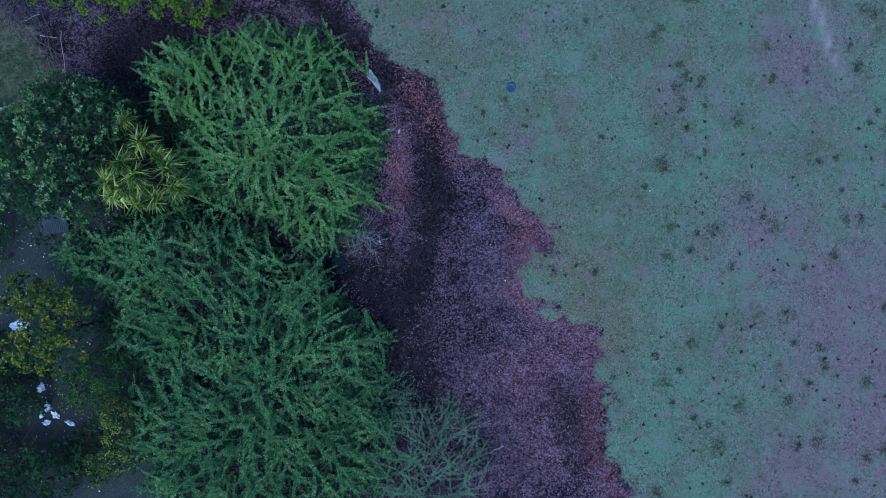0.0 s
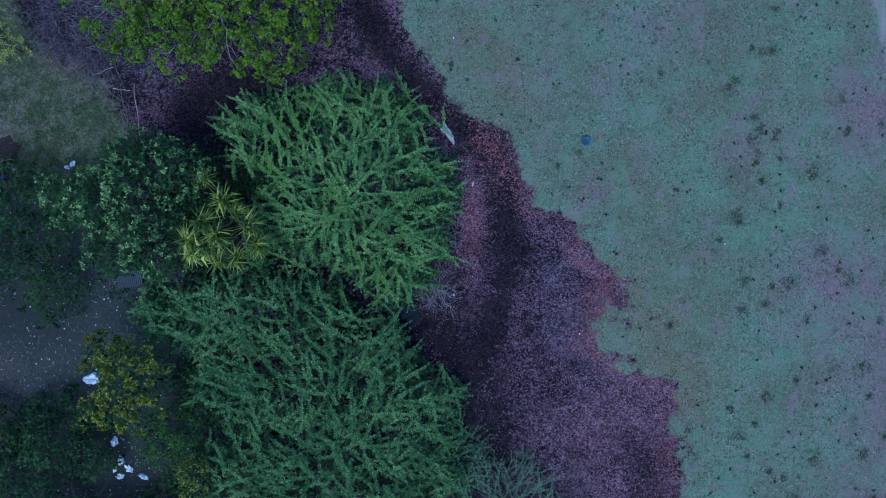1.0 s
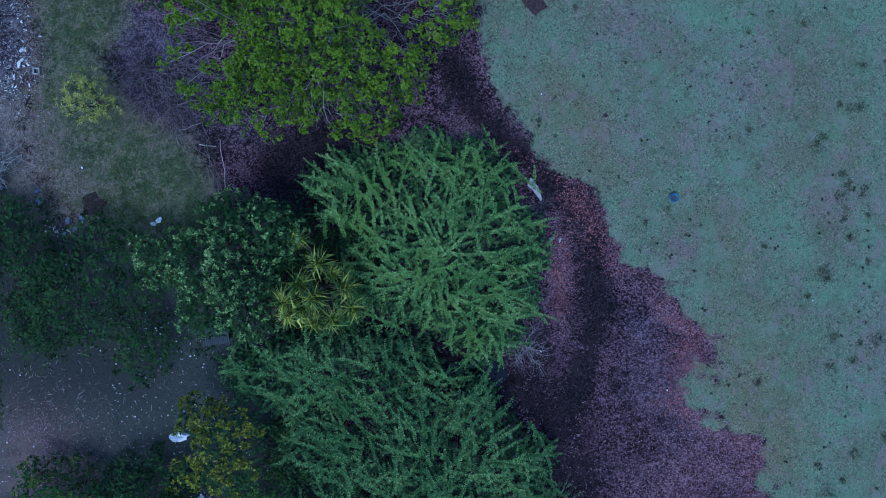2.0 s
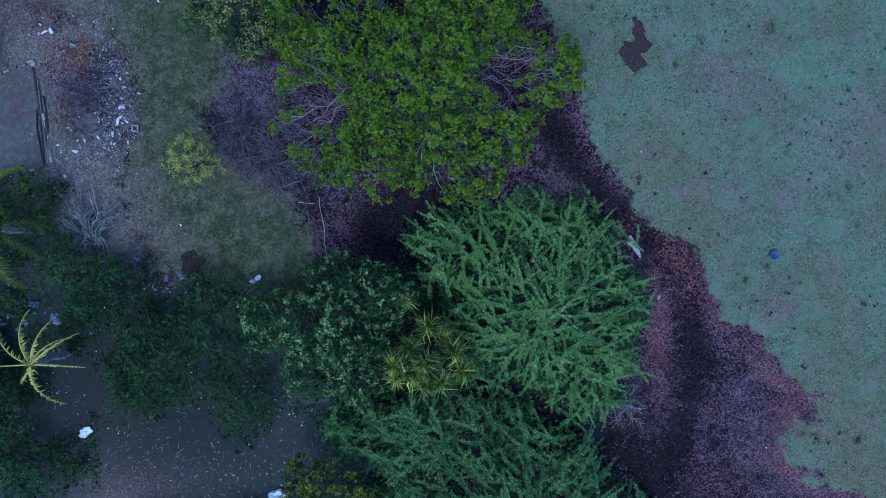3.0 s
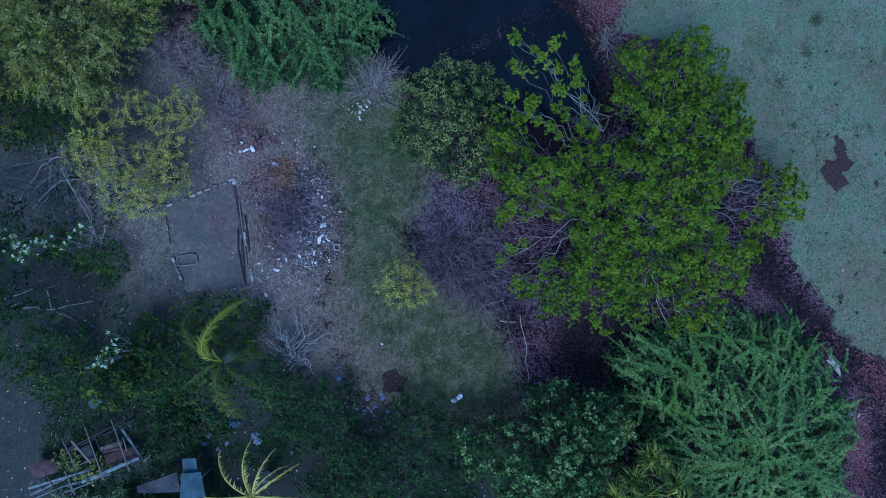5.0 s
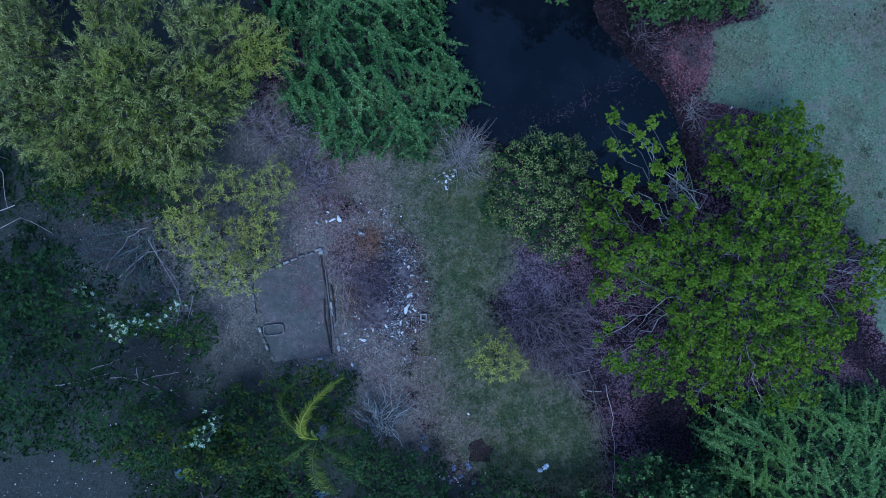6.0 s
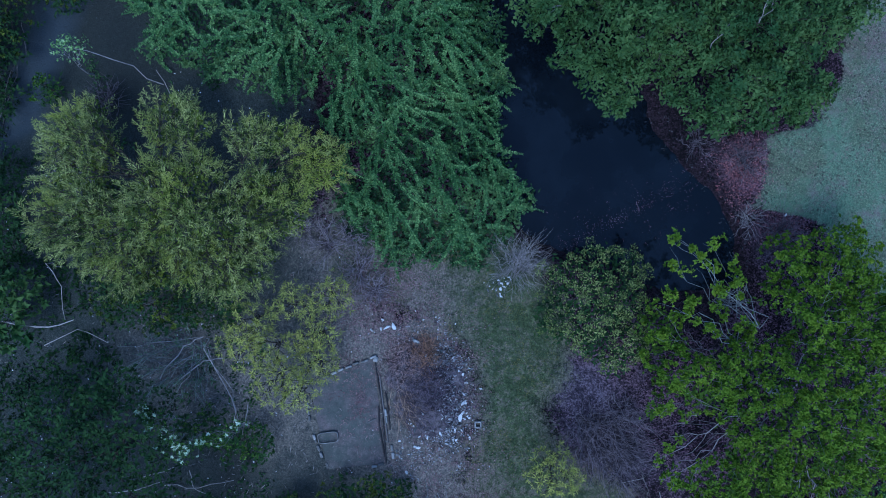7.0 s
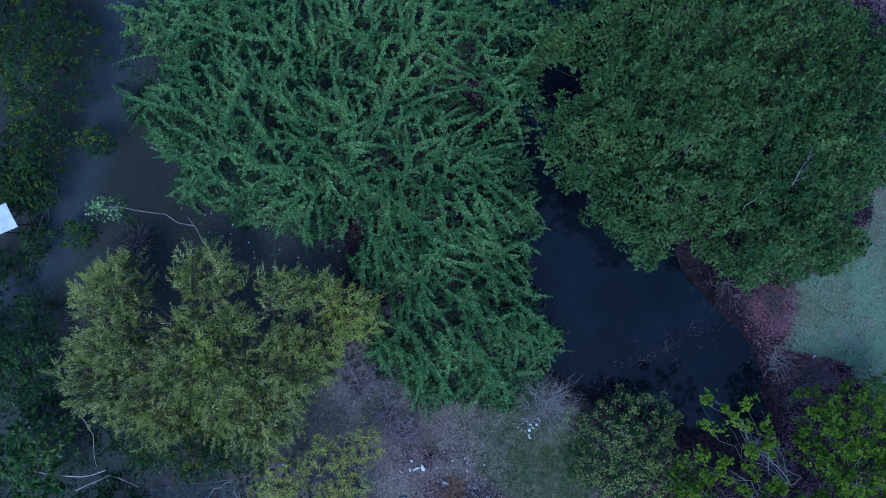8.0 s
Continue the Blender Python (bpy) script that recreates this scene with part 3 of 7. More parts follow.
    grass = blend(nt, calc(nt, "MULTIPLY", calc(nt, "MULTIPLY", calc(nt, "SUBTRACT", noise_of(nt, 1.0, 5.0, 0.7, 41.0), 0.52), 7.0, True), 0.55), grass, (0.155, 0.115, 0.112))
    grass = blend(nt, calc(nt, "MULTIPLY", attr("path"), 0.9), grass, (0.27, 0.22, 0.20))
    weedy = calc(nt, "MULTIPLY", calc(nt, "SUBTRACT", noise_of(nt, 0.9, 6.0, 0.75, 21.0), 0.585), 9.0, True)
    grass = blend(nt, calc(nt, "MULTIPLY", calc(nt, "MULTIPLY", calc(nt, "SUBTRACT", noise_of(nt, 0.45, 5.0, 0.7, 31.0), 0.49), 4.0, True), 0.65), grass, (0.102, 0.165, 0.092))
    grass = blend(nt, calc(nt, "MULTIPLY", weedy, 0.8), grass, (0.045, 0.05, 0.03))
    # plum-coloured bank of dry weeds
    fleck, crumb = cells(13.0), cells(31.0)
    bank_f = calc(nt, "ADD", calc(nt, "ADD", calc(nt, "MULTIPLY", n_mid, 0.34), calc(nt, "MULTIPLY", n_fine, 0.22)), calc(nt, "ADD", calc(nt, "MULTIPLY", fleck, 0.28), calc(nt, "MULTIPLY", crumb, 0.20)))
    bank_f = calc(nt, "ADD", bank_f, calc(nt, "MULTIPLY", calc(nt, "SUBTRACT", noise_of(nt, 0.42, 4.0, 0.6, 17.0), 0.5), 0.34))
    bank = ramp(nt, bank_f, [(0.45, (0.004, 0.003, 0.004)), (0.55, (0.024, 0.0125, 0.0185)), (0.67, (0.15, 0.086, 0.110))])
    bank = blend(nt, calc(nt, "MULTIPLY", calc(nt, "SUBTRACT", noise_of(nt, 0.3, 3.0, 0.6, 13.0), 0.52), 6.0, True), bank,
                 ramp(nt, bank_f, [(0.4, (0.008, 0.008, 0.009)), (0.66, (0.060, 0.050, 0.056))]))
    # clearing
    lawn = ramp(nt, calc(nt, "ADD", calc(nt, "MULTIPLY", n_mid, 0.45), calc(nt, "ADD", calc(nt, "MULTIPLY", n_fine, 0.3), calc(nt, "ADD", calc(nt, "MULTIPLY", fleck, 0.13), calc(nt, "MULTIPLY", crumb, 0.12)))), [(0.34, (0.020, 0.028, 0.013)), (0.5, (0.052, 0.069, 0.030)), (0.68, (0.135, 0.150, 0.070))])
    lawn = blend(nt, calc(nt, "MULTIPLY", calc(nt, "MULTIPLY", calc(nt, "SUBTRACT", noise_of(nt, 0.7, 5.0, 0.7, 51.0), 0.5), 5.0, True), 0.6), lawn, (0.026, 0.034, 0.022))
    lawn = blend(nt, over("buff"), lawn, (0.135, 0.108, 0.085))
    lawn = blend(nt, over("plum"), lawn, (0.125, 0.088, 0.08))
    # swept yard soil with leaf litter
    soil = ramp(nt, calc(nt, "ADD", calc(nt, "MULTIPLY", n_mid, 0.3), calc(nt, "ADD", calc(nt, "MULTIPLY", n_grain, 0.4), calc(nt, "MULTIPLY", crumb, 0.3))), [(0.34, (0.018, 0.021, 0.018)), (0.55, (0.039, 0.044, 0.039)), (0.74, (0.088, 0.091, 0.080))])
    soil = blend(nt, patch("plum"), soil, (0.125, 0.085, 0.075))
    soil = blend(nt, calc(nt, "MULTIPLY", patch("buff"), 0.8), soil, (0.10, 0.076, 0.064))
    bank = blend(nt, over("rosy"), bank, ramp(nt, bank_f, [(0.37, (0.026, 0.010, 0.014)), (0.52, (0.090, 0.045, 0.055)), (0.68, (0.22, 0.125, 0.145))]))
    bank = blend(nt, over("violet"), bank, ramp(nt, bank_f, [(0.38, (0.020, 0.016, 0.022)), (0.54, (0.055, 0.042, 0.056)), (0.68, (0.13, 0.105, 0.13))]))
    # wet mud plus the painted under-tree shade, both nearly black
    bank = blend(nt, over("mud_and_shade"), bank, ramp(nt, bank_f, [(0.4, (0.003, 0.0025, 0.0035)), (0.66, (0.022, 0.014, 0.018))]))
    gritty = calc(nt, "ADD", calc(nt, "MULTIPLY", n_fine, 0.5), calc(nt, "ADD", calc(nt, "MULTIPLY", cells(11.0), 0.25), calc(nt, "MULTIPLY", crumb, 0.25)))
    trod = ramp(nt, gritty, [(0.3, (0.068, 0.061, 0.057)), (0.5, (0.132, 0.115, 0.096)), (0.72, (0.26, 0.22, 0.182))])
    soil = blend(nt, patch("pale"), soil, trod)
    lawn = blend(nt, calc(nt, "MULTIPLY", over("pale"), 0.7), lawn, trod)
    # dark soil and painted tree shade, blended over the yard colour
    soil = blend(nt, calc(nt, "MULTIPLY", over("dark_soil_shade"), 0.8), soil, ramp(nt, n_grain, [(0.35, (0.008, 0.009, 0.008)), (0.65, (0.032, 0.033, 0.029))]))
    soil = blend(nt, calc(nt, "MULTIPLY", attr("track"), 0.75), soil, (0.036, 0.044, 0.054))
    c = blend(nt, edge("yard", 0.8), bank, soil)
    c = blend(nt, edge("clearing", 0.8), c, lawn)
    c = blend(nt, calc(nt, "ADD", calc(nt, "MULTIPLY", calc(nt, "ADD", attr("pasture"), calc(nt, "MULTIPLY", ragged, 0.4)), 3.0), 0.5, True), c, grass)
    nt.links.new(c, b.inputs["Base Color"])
    bumped(nt, b, calc(nt, "ADD", calc(nt, "MULTIPLY", n_fine, 0.7), calc(nt, "MULTIPLY", n_grain, 0.4)), 0.7, 0.12)
    me.materials.append(m)
    return tagged(new("ground", me), "grazed pasture, plum-coloured weedy bank, clearing and bare yard soil", "ground", kind="structure")


ground_sheet()


def water_sheet(x0, x1, y0, y1):
    m, nt, b = start("still_dark_water", 0.05, 0.2)
    c = ramp(nt, noise_of(nt, 0.3, 4.0), [(0.35, (0.0025, 0.0035, 0.0055)), (0.7, (0.0055, 0.0075, 0.011))])
    nt.links.new(c, b.inputs["Base Color"])
    bumped(nt, b, noise_of(nt, 2.5, 3.0), 0.05, 0.02)
    s = Soup()
    s.add([(x0, y0, WATER_Z), (x1, y0, WATER_Z), (x1, y1, WATER_Z), (x0, y1, WATER_Z)], [(0, 1, 2, 3)])
    return single("water", s, m, ((x0 + x1) / 2, (y0 + y1) / 2, WATER_Z), label="still dark blue pond water under trees", category="pond", kind="structure")


water_sheet(-33, -15, 23, 60)
water_sheet(-9.5, -4, -3.2, 1.2)


# ---- plants ----
def lobes_height(lobes, x, y):
    """Crown height over the plan, and how deep inside the crown a place lies (0 at its rim)."""
    best, depth = np.full(np.shape(x), -9.0), np.zeros(np.shape(x))
    for cx, cy, rx, ry, top, rim in lobes:
        a = np.arctan2((y - cy) / ry, (x - cx) / rx)
        ragged = 1 + 0.10 * np.sin(3 * a + cx) + 0.07 * np.sin(7 * a + cy * 2) + 0.05 * np.sin(13 * a + cx * 3)
        d = np.hypot((x - cx) / rx, (y - cy) / ry) / ragged
        h = np.where(d < 1, rim + (top - rim) * np.sqrt(np.clip(1 - d * d, 0, 1)), -9.0)
        best, depth = np.maximum(best, h), np.maximum(depth, np.where(d < 1, 1 - d, 0))
    return best, depth


def crown_points(rng, lobes, spacing, sink=0.0, holes=(), bump=0.30, wave=1.9):
    """Uneven points over the top of a crown of several lobes, with the outward way at each."""
    x0, x1 = min(l[0] - l[2] * 1.2 for l in lobes), max(l[0] + l[2] * 1.2 for l in lobes)
    y0, y1 = min(l[1] - l[3] * 1.2 for l in lobes), max(l[1] + l[3] * 1.2 for l in lobes)
    x, y = np.meshgrid(np.arange(x0, x1, spacing), np.arange(y0, y1, spacing))
    x = (x + rng.uniform(-0.5, 0.5, x.shape) * spacing).ravel()
    y = (y + rng.uniform(-0.5, 0.5, y.shape) * spacing).ravel()
    h, d = lobes_height(lobes, x, y)
    ok = (d > 0) & (rng.random(x.shape) < 0.93)
    for hx, hy, hr in holes:
        ok &= np.hypot(x - hx, y - hy) > hr * (0.8 + 0.4 * rng.random(x.shape))
    x, y, h, d = x[ok], y[ok], h[ok], d[ok]
    e = 0.25
    hx = lobes_height(lobes, x + e, y)[0] - lobes_height(lobes, x - e, y)[0]
    hy = lobes_height(lobes, x, y + e)[0] - lobes_height(lobes, x, y - e)[0]
    nrm = unit(np.stack([-np.clip(hx, -1.5, 1.5), -np.clip(hy, -1.5, 1.5), np.full(x.shape, 2 * e)], 1))
    h = h + bump * (wavy(x, y, wave, 1.0) + 0.5 * wavy(x, y, wave * 2.3, 4.0) * (bump > 0.4)) - sink * rng.random(x.shape) * np.minimum(1.0, h * 0.4)
    return np.stack([x, y, h], 1), nrm, d


def strands(soup, rng, at, way, length, droop, per_m, leaf, wide, angle=55, curl=0.35, fan=False, knots=1, bend=0.0):
    """Leafy shoots: leaves set one after another along drooping stems, in knots of several where knots is more than 1."""
    n = len(at)
    m = max(3, int(per_m * np.max(length)))
    s = (np.arange(m)[None] // knots * knots + knots * rng.uniform(0.2, 0.8, (n, m)) * (1.0 if knots == 1 else 0.45)) / per_m
    keep = s < np.asarray(length)[:, None]
    u = s / np.maximum(np.asarray(length)[:, None], 1e-6)
    way = unit(way)
    down = np.array((0, 0, -1.0))
    pos = at[:, None] + way[:, None] * s[..., None] + down * (droop * s * u)[..., None]
    tan = unit(way[:, None] + down * (2 * droop * u)[..., None])
    side = unit(np.cross(tan, np.array((0, 0, 1.0))))
    sway = np.broadcast_to(bend, n)[:, None]
    pos = pos + side * (sway * s * u)[..., None]
    tan = unit(tan + side * (2 * sway * u)[..., None])
    up = np.cross(side, tan)
    roll = rng.uniform(-0.75, 0.75, (n, m)) + np.where(np.arange(m)[None] % 2, math.pi, 0.0)
    out = side * np.cos(roll)[..., None] + up * (np.abs(np.sin(roll)) + 0.15)[..., None]
    a = radians(angle)
    d = tan * math.cos(a) + out * math.sin(a) + rng.normal(0, curl, (n, m, 3))
    taper = (1.0 - 0.5 * u ** 3)[keep]
    big = rng.uniform(0.75, 1.25, (n, -(-m // knots)))[:, np.arange(m) // knots][keep]
    leaves(soup, pos[keep], d[keep], up[keep] + rng.normal(0, 0.3, (int(keep.sum()), 3)), leaf * taper * big * rng.uniform(0.8, 1.2, int(keep.sum())), wide * taper * big, 0.2, 0.1, fan)


def rosettes(soup, rng, at, axis, count, leaf, wide, spread=0.9, fan=True, droop=0.2):
    """Whorls of leaves round the ends of twigs."""
    n = len(at)
    axis = unit(axis)
    a1 = unit(np.cross(axis, rng.normal(0, 1, (n, 3))))
    a2 = np.cross(axis, a1)
    phi = np.arange(count)[None] * 2.4 + rng.uniform(0, 0.7, (n, count))
    tilt = spread * rng.uniform(0.35, 1.25, (n, count))
    out = a1[:, None] * np.cos(phi)[..., None] + a2[:, None] * np.sin(phi)[..., None]
    d = out * np.sin(tilt)[..., None] + axis[:, None] * np.cos(tilt)[..., None]
    k = n * count
    size = rng.uniform(0.65, 1.2, (n, count)) * rng.uniform(0.75, 1.2, (n, 1))
    base = at[:, None] + d * leaf * 0.08
    leaves(soup, base.reshape(-1, 3), d.reshape(-1, 3), np.repeat(axis, count, 0) + rng.normal(0, 0.25, (k, 3)), leaf * size.ravel(), wide * size.ravel(), 0.15, droop, fan)


def clumps(soup, rng, at, nrm, count, radius, leaf, wide, fan=False):
    """Tufts of leaves that face outwards from each twig's end."""
    n = len(at)
    ball = unit(rng.normal(0, 1, (n, count, 3)) + nrm[:, None] * 0.5)
    size = radius * rng.uniform(0.7, 1.25, (n, 1, 1))
    off = ball * size * rng.uniform(0.55, 1.0, (n, count, 1))
    d = unit(ball * 0.5 + rng.normal(0, 0.6, (n, count, 3)))
    leaves(soup, (at[:, None] + off).reshape(-1, 3), d.reshape(-1, 3), (ball + nrm[:, None] * 0.4 + rng.normal(0, 0.3, (n, count, 3))).reshape(-1, 3),
           leaf * rng.uniform(0.6, 1.3, n * count), wide * rng.uniform(0.7, 1.2, n * count), 0.15, 0.12, fan)


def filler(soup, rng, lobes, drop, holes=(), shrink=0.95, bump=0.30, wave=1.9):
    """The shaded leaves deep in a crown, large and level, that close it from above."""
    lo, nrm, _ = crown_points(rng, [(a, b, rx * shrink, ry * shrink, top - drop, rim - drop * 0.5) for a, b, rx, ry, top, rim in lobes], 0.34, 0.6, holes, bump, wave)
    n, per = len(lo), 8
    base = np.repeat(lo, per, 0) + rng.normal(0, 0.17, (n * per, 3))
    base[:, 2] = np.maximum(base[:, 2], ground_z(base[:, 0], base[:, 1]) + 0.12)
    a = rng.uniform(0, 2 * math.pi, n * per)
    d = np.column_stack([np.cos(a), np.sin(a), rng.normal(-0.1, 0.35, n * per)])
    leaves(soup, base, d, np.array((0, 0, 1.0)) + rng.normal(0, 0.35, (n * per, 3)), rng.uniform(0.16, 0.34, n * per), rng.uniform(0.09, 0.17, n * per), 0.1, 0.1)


def trunk_and_limbs(rng, thing, base, tips, girth, bark, fork=0.35, thick=0.012, wob=0.06):
    s = Soup()
    top = np.array([base[0], base[1], base[2] + (np.mean([p[2] for p in tips]) - base[2]) * fork])
    foot = np.array([base[0], base[1], base[2] - 0.15])
    tube(s, bent(rng, foot, top, 0.03, 5), girth * np.array((1.35, 1.05, 0.95, 0.9, 0.85)), 9)
    grow(s, rng, top, tips, thick, 0.45, 6, wob)
    return part("trunk", s, bark, thing, smooth=True)


def tufts(soup, rng, at, nrm, radius, heads, count, leaf, wide, spread=1.0):
    """Domed pads of leaf whorls, one pad at the end of each limb."""
    n = len(at)
    ball = unit(rng.normal(0, 1, (n, heads, 3)) + nrm[:, None] * 0.9)
    ball[..., 2] *= np.where(ball[..., 2] < 0, 0.4, 0.75)
    size = radius * rng.uniform(0.55, 1.35, (n, 1, 1))
    p = (at[:, None] + ball * size * rng.uniform(0.45, 1.0, (n, heads, 1))).reshape(-1, 3)
    axis = (ball + nrm[:, None] * 0.7).reshape(-1, 3) + rng.normal(0, 0.3, (n * heads, 3))
    rosettes(soup, rng, p, axis, count, leaf, wide, spread, leaf > 0.2, 0.2)


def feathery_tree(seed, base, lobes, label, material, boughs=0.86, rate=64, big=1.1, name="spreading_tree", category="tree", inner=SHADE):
    """A low spreading tree whose crown is all long arching plumes, combed with short leafy side twigs."""
    rng = np.random.default_rng(seed)
    z0 = gz(*base)
    t = root(name, (*base, z0), label=label, category=category)
    s = Soup()
    limb_tips = []
    mid = np.array([(l[0], l[1]) for l in lobes])
    size = np.array([(l[2], l[3]) for l in lobes])
    # an open top layer of plumes and a lower one across it
    for layer, (gap, sink) in enumerate(((boughs, 0.7), (boughs * 1.05, 0.8))):
        p, nrm, d = crown_points(rng, lobes, gap, sink)
        p[:, 2] -= 0.8 * layer
        p[:, 2] = np.maximum(p[:, 2], ground_z(p[:, 0], p[:, 1]) + 0.35)
        limb_tips.append(p[:: 3 + layer])
        k = len(p)
        # away from the trunk and the lobe's middle, in wandering streams
        who = np.argmin((((p[:, None, :2] - mid[None]) / size[None]) ** 2).sum(-1), 1)
        out = p[:, :2] - 0.5 * (mid[who] + np.array(base))
        ang = np.arctan2(out[:, 1], out[:, 0]) + rng.normal(0, 0.45 + 0.35 * layer, k) + np.where(d < 0.2, 0.4, 1.0) * wavy(p[:, 0], p[:, 1], 0.5, seed)
        flat = np.stack([np.cos(ang), np.sin(ang), np.zeros(k)], 1)
        slope = -(nrm[:, :2] * flat[:, :2]).sum(1) / np.maximum(nrm[:, 2], 0.3)
        way = flat.copy()
        way[:, 2] = np.clip(slope, -0.5, 0.4) + rng.uniform(0.0, 0.5, k)
        ln = rng.uniform(1.4, 3.4, k)
        bow = rng.normal(0, 0.24, k)
        start_at = p - flat * (ln * np.where(d < 0.2, 0.68, 0.5))[:, None]
        start_at[:, 2] -= 0.15
        strands(s, rng, start_at, way, ln, 0.24, rate, 0.112 * big, 0.062 * big, 58, 0.22, knots=6, bend=bow)
        for i in range(3):
            f = 0.2 + 0.22 * i + rng.uniform(-0.05, 0.05, k)
            u = f * ln
            a0 = start_at + unit(way) * u[:, None]
            a0[:, 2] -= 0.24 * u * u / ln
            a0[:, :2] += np.stack([flat[:, 1], -flat[:, 0]], 1) * (bow * u * f)[:, None]
            turn = (1 if i % 2 else -1) * rng.uniform(0.45, 1.1, k)
            c, sn = np.cos(turn), np.sin(turn)
            w2 = np.stack([way[:, 0] * c - way[:, 1] * sn, way[:, 0] * sn + way[:, 1] * c, way[:, 2] + rng.uniform(-0.15, 0.35, k)], 1)
            strands(s, rng, a0, w2, rng.uniform(0.35, 1.0, k) * (0.50 - 0.40 * f) * ln, 0.22, rate, 0.106 * big, 0.058 * big, 58, 0.22, knots=6, bend=-bow)
    part("crown", s, material, t, "arching sprays of tiny green leaves")
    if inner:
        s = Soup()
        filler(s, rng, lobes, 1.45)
        # far darker than the plumes, so the gaps carry painted shade
        part("inner_crown", s, inner, t, "inner foliage coloured dark as crown shade")
    tips = np.concatenate(limb_tips)
    tips[:, 2] -= 0.15
    trunk_and_limbs(rng, t, (*base, z0), tips, 0.22, BROWNBARK, 0.3, 0.010)
    return t


def fan_of_boughs(soup, rng, fork, ends, r, twigs=2):
    """Bare boughs that spread from one fork, each with forking twigs."""
    for x, y, z in ends:
        line = bent(rng, fork, (x, y, z), 0.045, 7)
        tube(soup, line, np.linspace(r, r * 0.3, 7), 5)
        reach = np.asarray((x, y, z)) - np.asarray(fork)
        for i in range(2, 6):
            for _ in range(twigs // 2 + i % 2):
                turn = rng.choice((-1, 1)) * rng.uniform(0.2, 0.6)
                c, sn = math.cos(turn), math.sin(turn)
                go = np.array((reach[0] * c - reach[1] * sn, reach[0] * sn + reach[1] * c, reach[2] + rng.normal(0.2, 0.3))) * rng.uniform(0.14, 0.36)
                tube(soup, bent(rng, line[i], line[i] + go, 0.07, 4), np.linspace(r * 0.42, r * 0.2, 4), 4)


def leafy_tree(seed, base, lobes, label, material, style, spacing, leaf, wide, count=10, girth=0.16, bark=None, name="broadleaf_tree", category="tree",
               bare=(), holes=(), gaps=None, thick=0.010, under=True, under_material=None, radius=0.28, spread=0.9, sink=0.5, droop=0.2, drops=(0.85,), shrink=0.95, bump=None, heads=7, layers=((1.0, 0.0),), fans=()):
    """A tree or shrub: trunk, limbs, twigs, and leaves at every twig's end; bare: places where the twigs carry none."""
    rng = np.random.default_rng(seed)
    z0 = gz(*base)
    t = root(name, (*base, z0), label=label, category=category)
    bump = bump if bump is not None else (0.75 if material in (SHADE, MIDGREEN, OLIVEDARK, GLOSSY, SHADOWLEAF) else 0.3)
    wave = 3.2 if bump > 0.4 else 1.9
    p, nrm, d = crown_points(rng, lobes, spacing, sink, holes, bump, wave)
    p[:, 2] = np.maximum(p[:, 2], ground_z(p[:, 0], p[:, 1]) + 0.25)
    leafy = np.ones(len(p), bool)
    for bx, by, br in bare:
        leafy &= ~((np.hypot(p[:, 0] - bx, p[:, 1] - by) < br) & (rng.random(len(p)) < 0.7))
    if gaps:
        leafy &= (wavy(p[:, 0], p[:, 1], 2.1, seed) + 0.5 * wavy(p[:, 0], p[:, 1], 4.3, 1.0) > gaps) | (rng.random(len(p)) < 0.15)
    s = Soup()
    q, qn = p[leafy], nrm[leafy]
    if style == "tuft":
        for scale, depth in layers:
            if depth:
                q, qn, _ = crown_points(rng, [(a, b, rx * 0.93, ry * 0.93, top - depth, rim - depth * 0.6) for a, b, rx, ry, top, rim in lobes], spacing * scale, sink, [*holes, *bare], bump, wave)
                q[:, 2] = np.maximum(q[:, 2], ground_z(q[:, 0], q[:, 1]) + 0.25)
            tufts(s, rng, q, qn, radius, heads, count, leaf, wide, spread)
    elif style == "rosette":
        rosettes(s, rng, q, unit(qn + np.array((0, 0, 0.6)) + rng.normal(0, 0.35, q.shape)), count, leaf, wide, spread, True, droop)
    elif style == "clump":
        clumps(s, rng, q, qn, count, radius, leaf, wide, leaf > 0.16)
    else:
        for scale, depth in layers:
            if depth:
                q, qn, _ = crown_points(rng, [(a, b, rx * 0.97, ry * 0.97, top - depth, rim - depth) for a, b, rx, ry, top, rim in lobes], spacing * scale, sink, holes, bump, wave)
            out = unit(q - np.array([base[0], base[1], 0.0]))
            w = unit(qn * 0.5 + out * 0.5 + rng.normal(0, 0.45, q.shape))
            strands(s, rng, q - w * 0.35, w, rng.uniform(0.5, 1.1, len(q)), 0.35, count, leaf, wide, 38, 0.3)
    part("crown", s, material, t)
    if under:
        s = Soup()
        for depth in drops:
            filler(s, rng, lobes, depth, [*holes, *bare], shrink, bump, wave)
        # most inner leaves get a darker green that stands for crown shade
        part("inner_crown", s, under_material or (DEEP if material in (SHADE, MIDGREEN, OLIVEDARK, SHADOWLEAF) else material), t)
    trunk_and_limbs(rng, t, (*base, z0), p, girth, bark or BROWNBARK, 0.35, thick)
    for fork, ends in fans:
        fill = (0.65, 0.9) if len(ends) < 6 else (0.78, 0.92)
        s = Soup()
        many = len(ends) > 5
        fan_of_boughs(s, rng, fork, ends, 0.019 if many else 0.024, 1 if many else 2)
        part("bare_bough", s, GREYTWIG if many else DRYTWIG, t, "pale bare forking bough", True)
        s = Soup()
        ends = np.concatenate([np.array(ends)] + [np.array(fork) + (np.array(ends) - np.array(fork)) * u + rng.normal(0, 0.25, (len(ends), 3)) for u in fill])
        tufts(s, rng, ends + np.array((0, 0, 0.1)), np.tile((0.0, 0.0, 1.0), (len(ends), 1)), radius, heads, count, leaf, wide, spread)
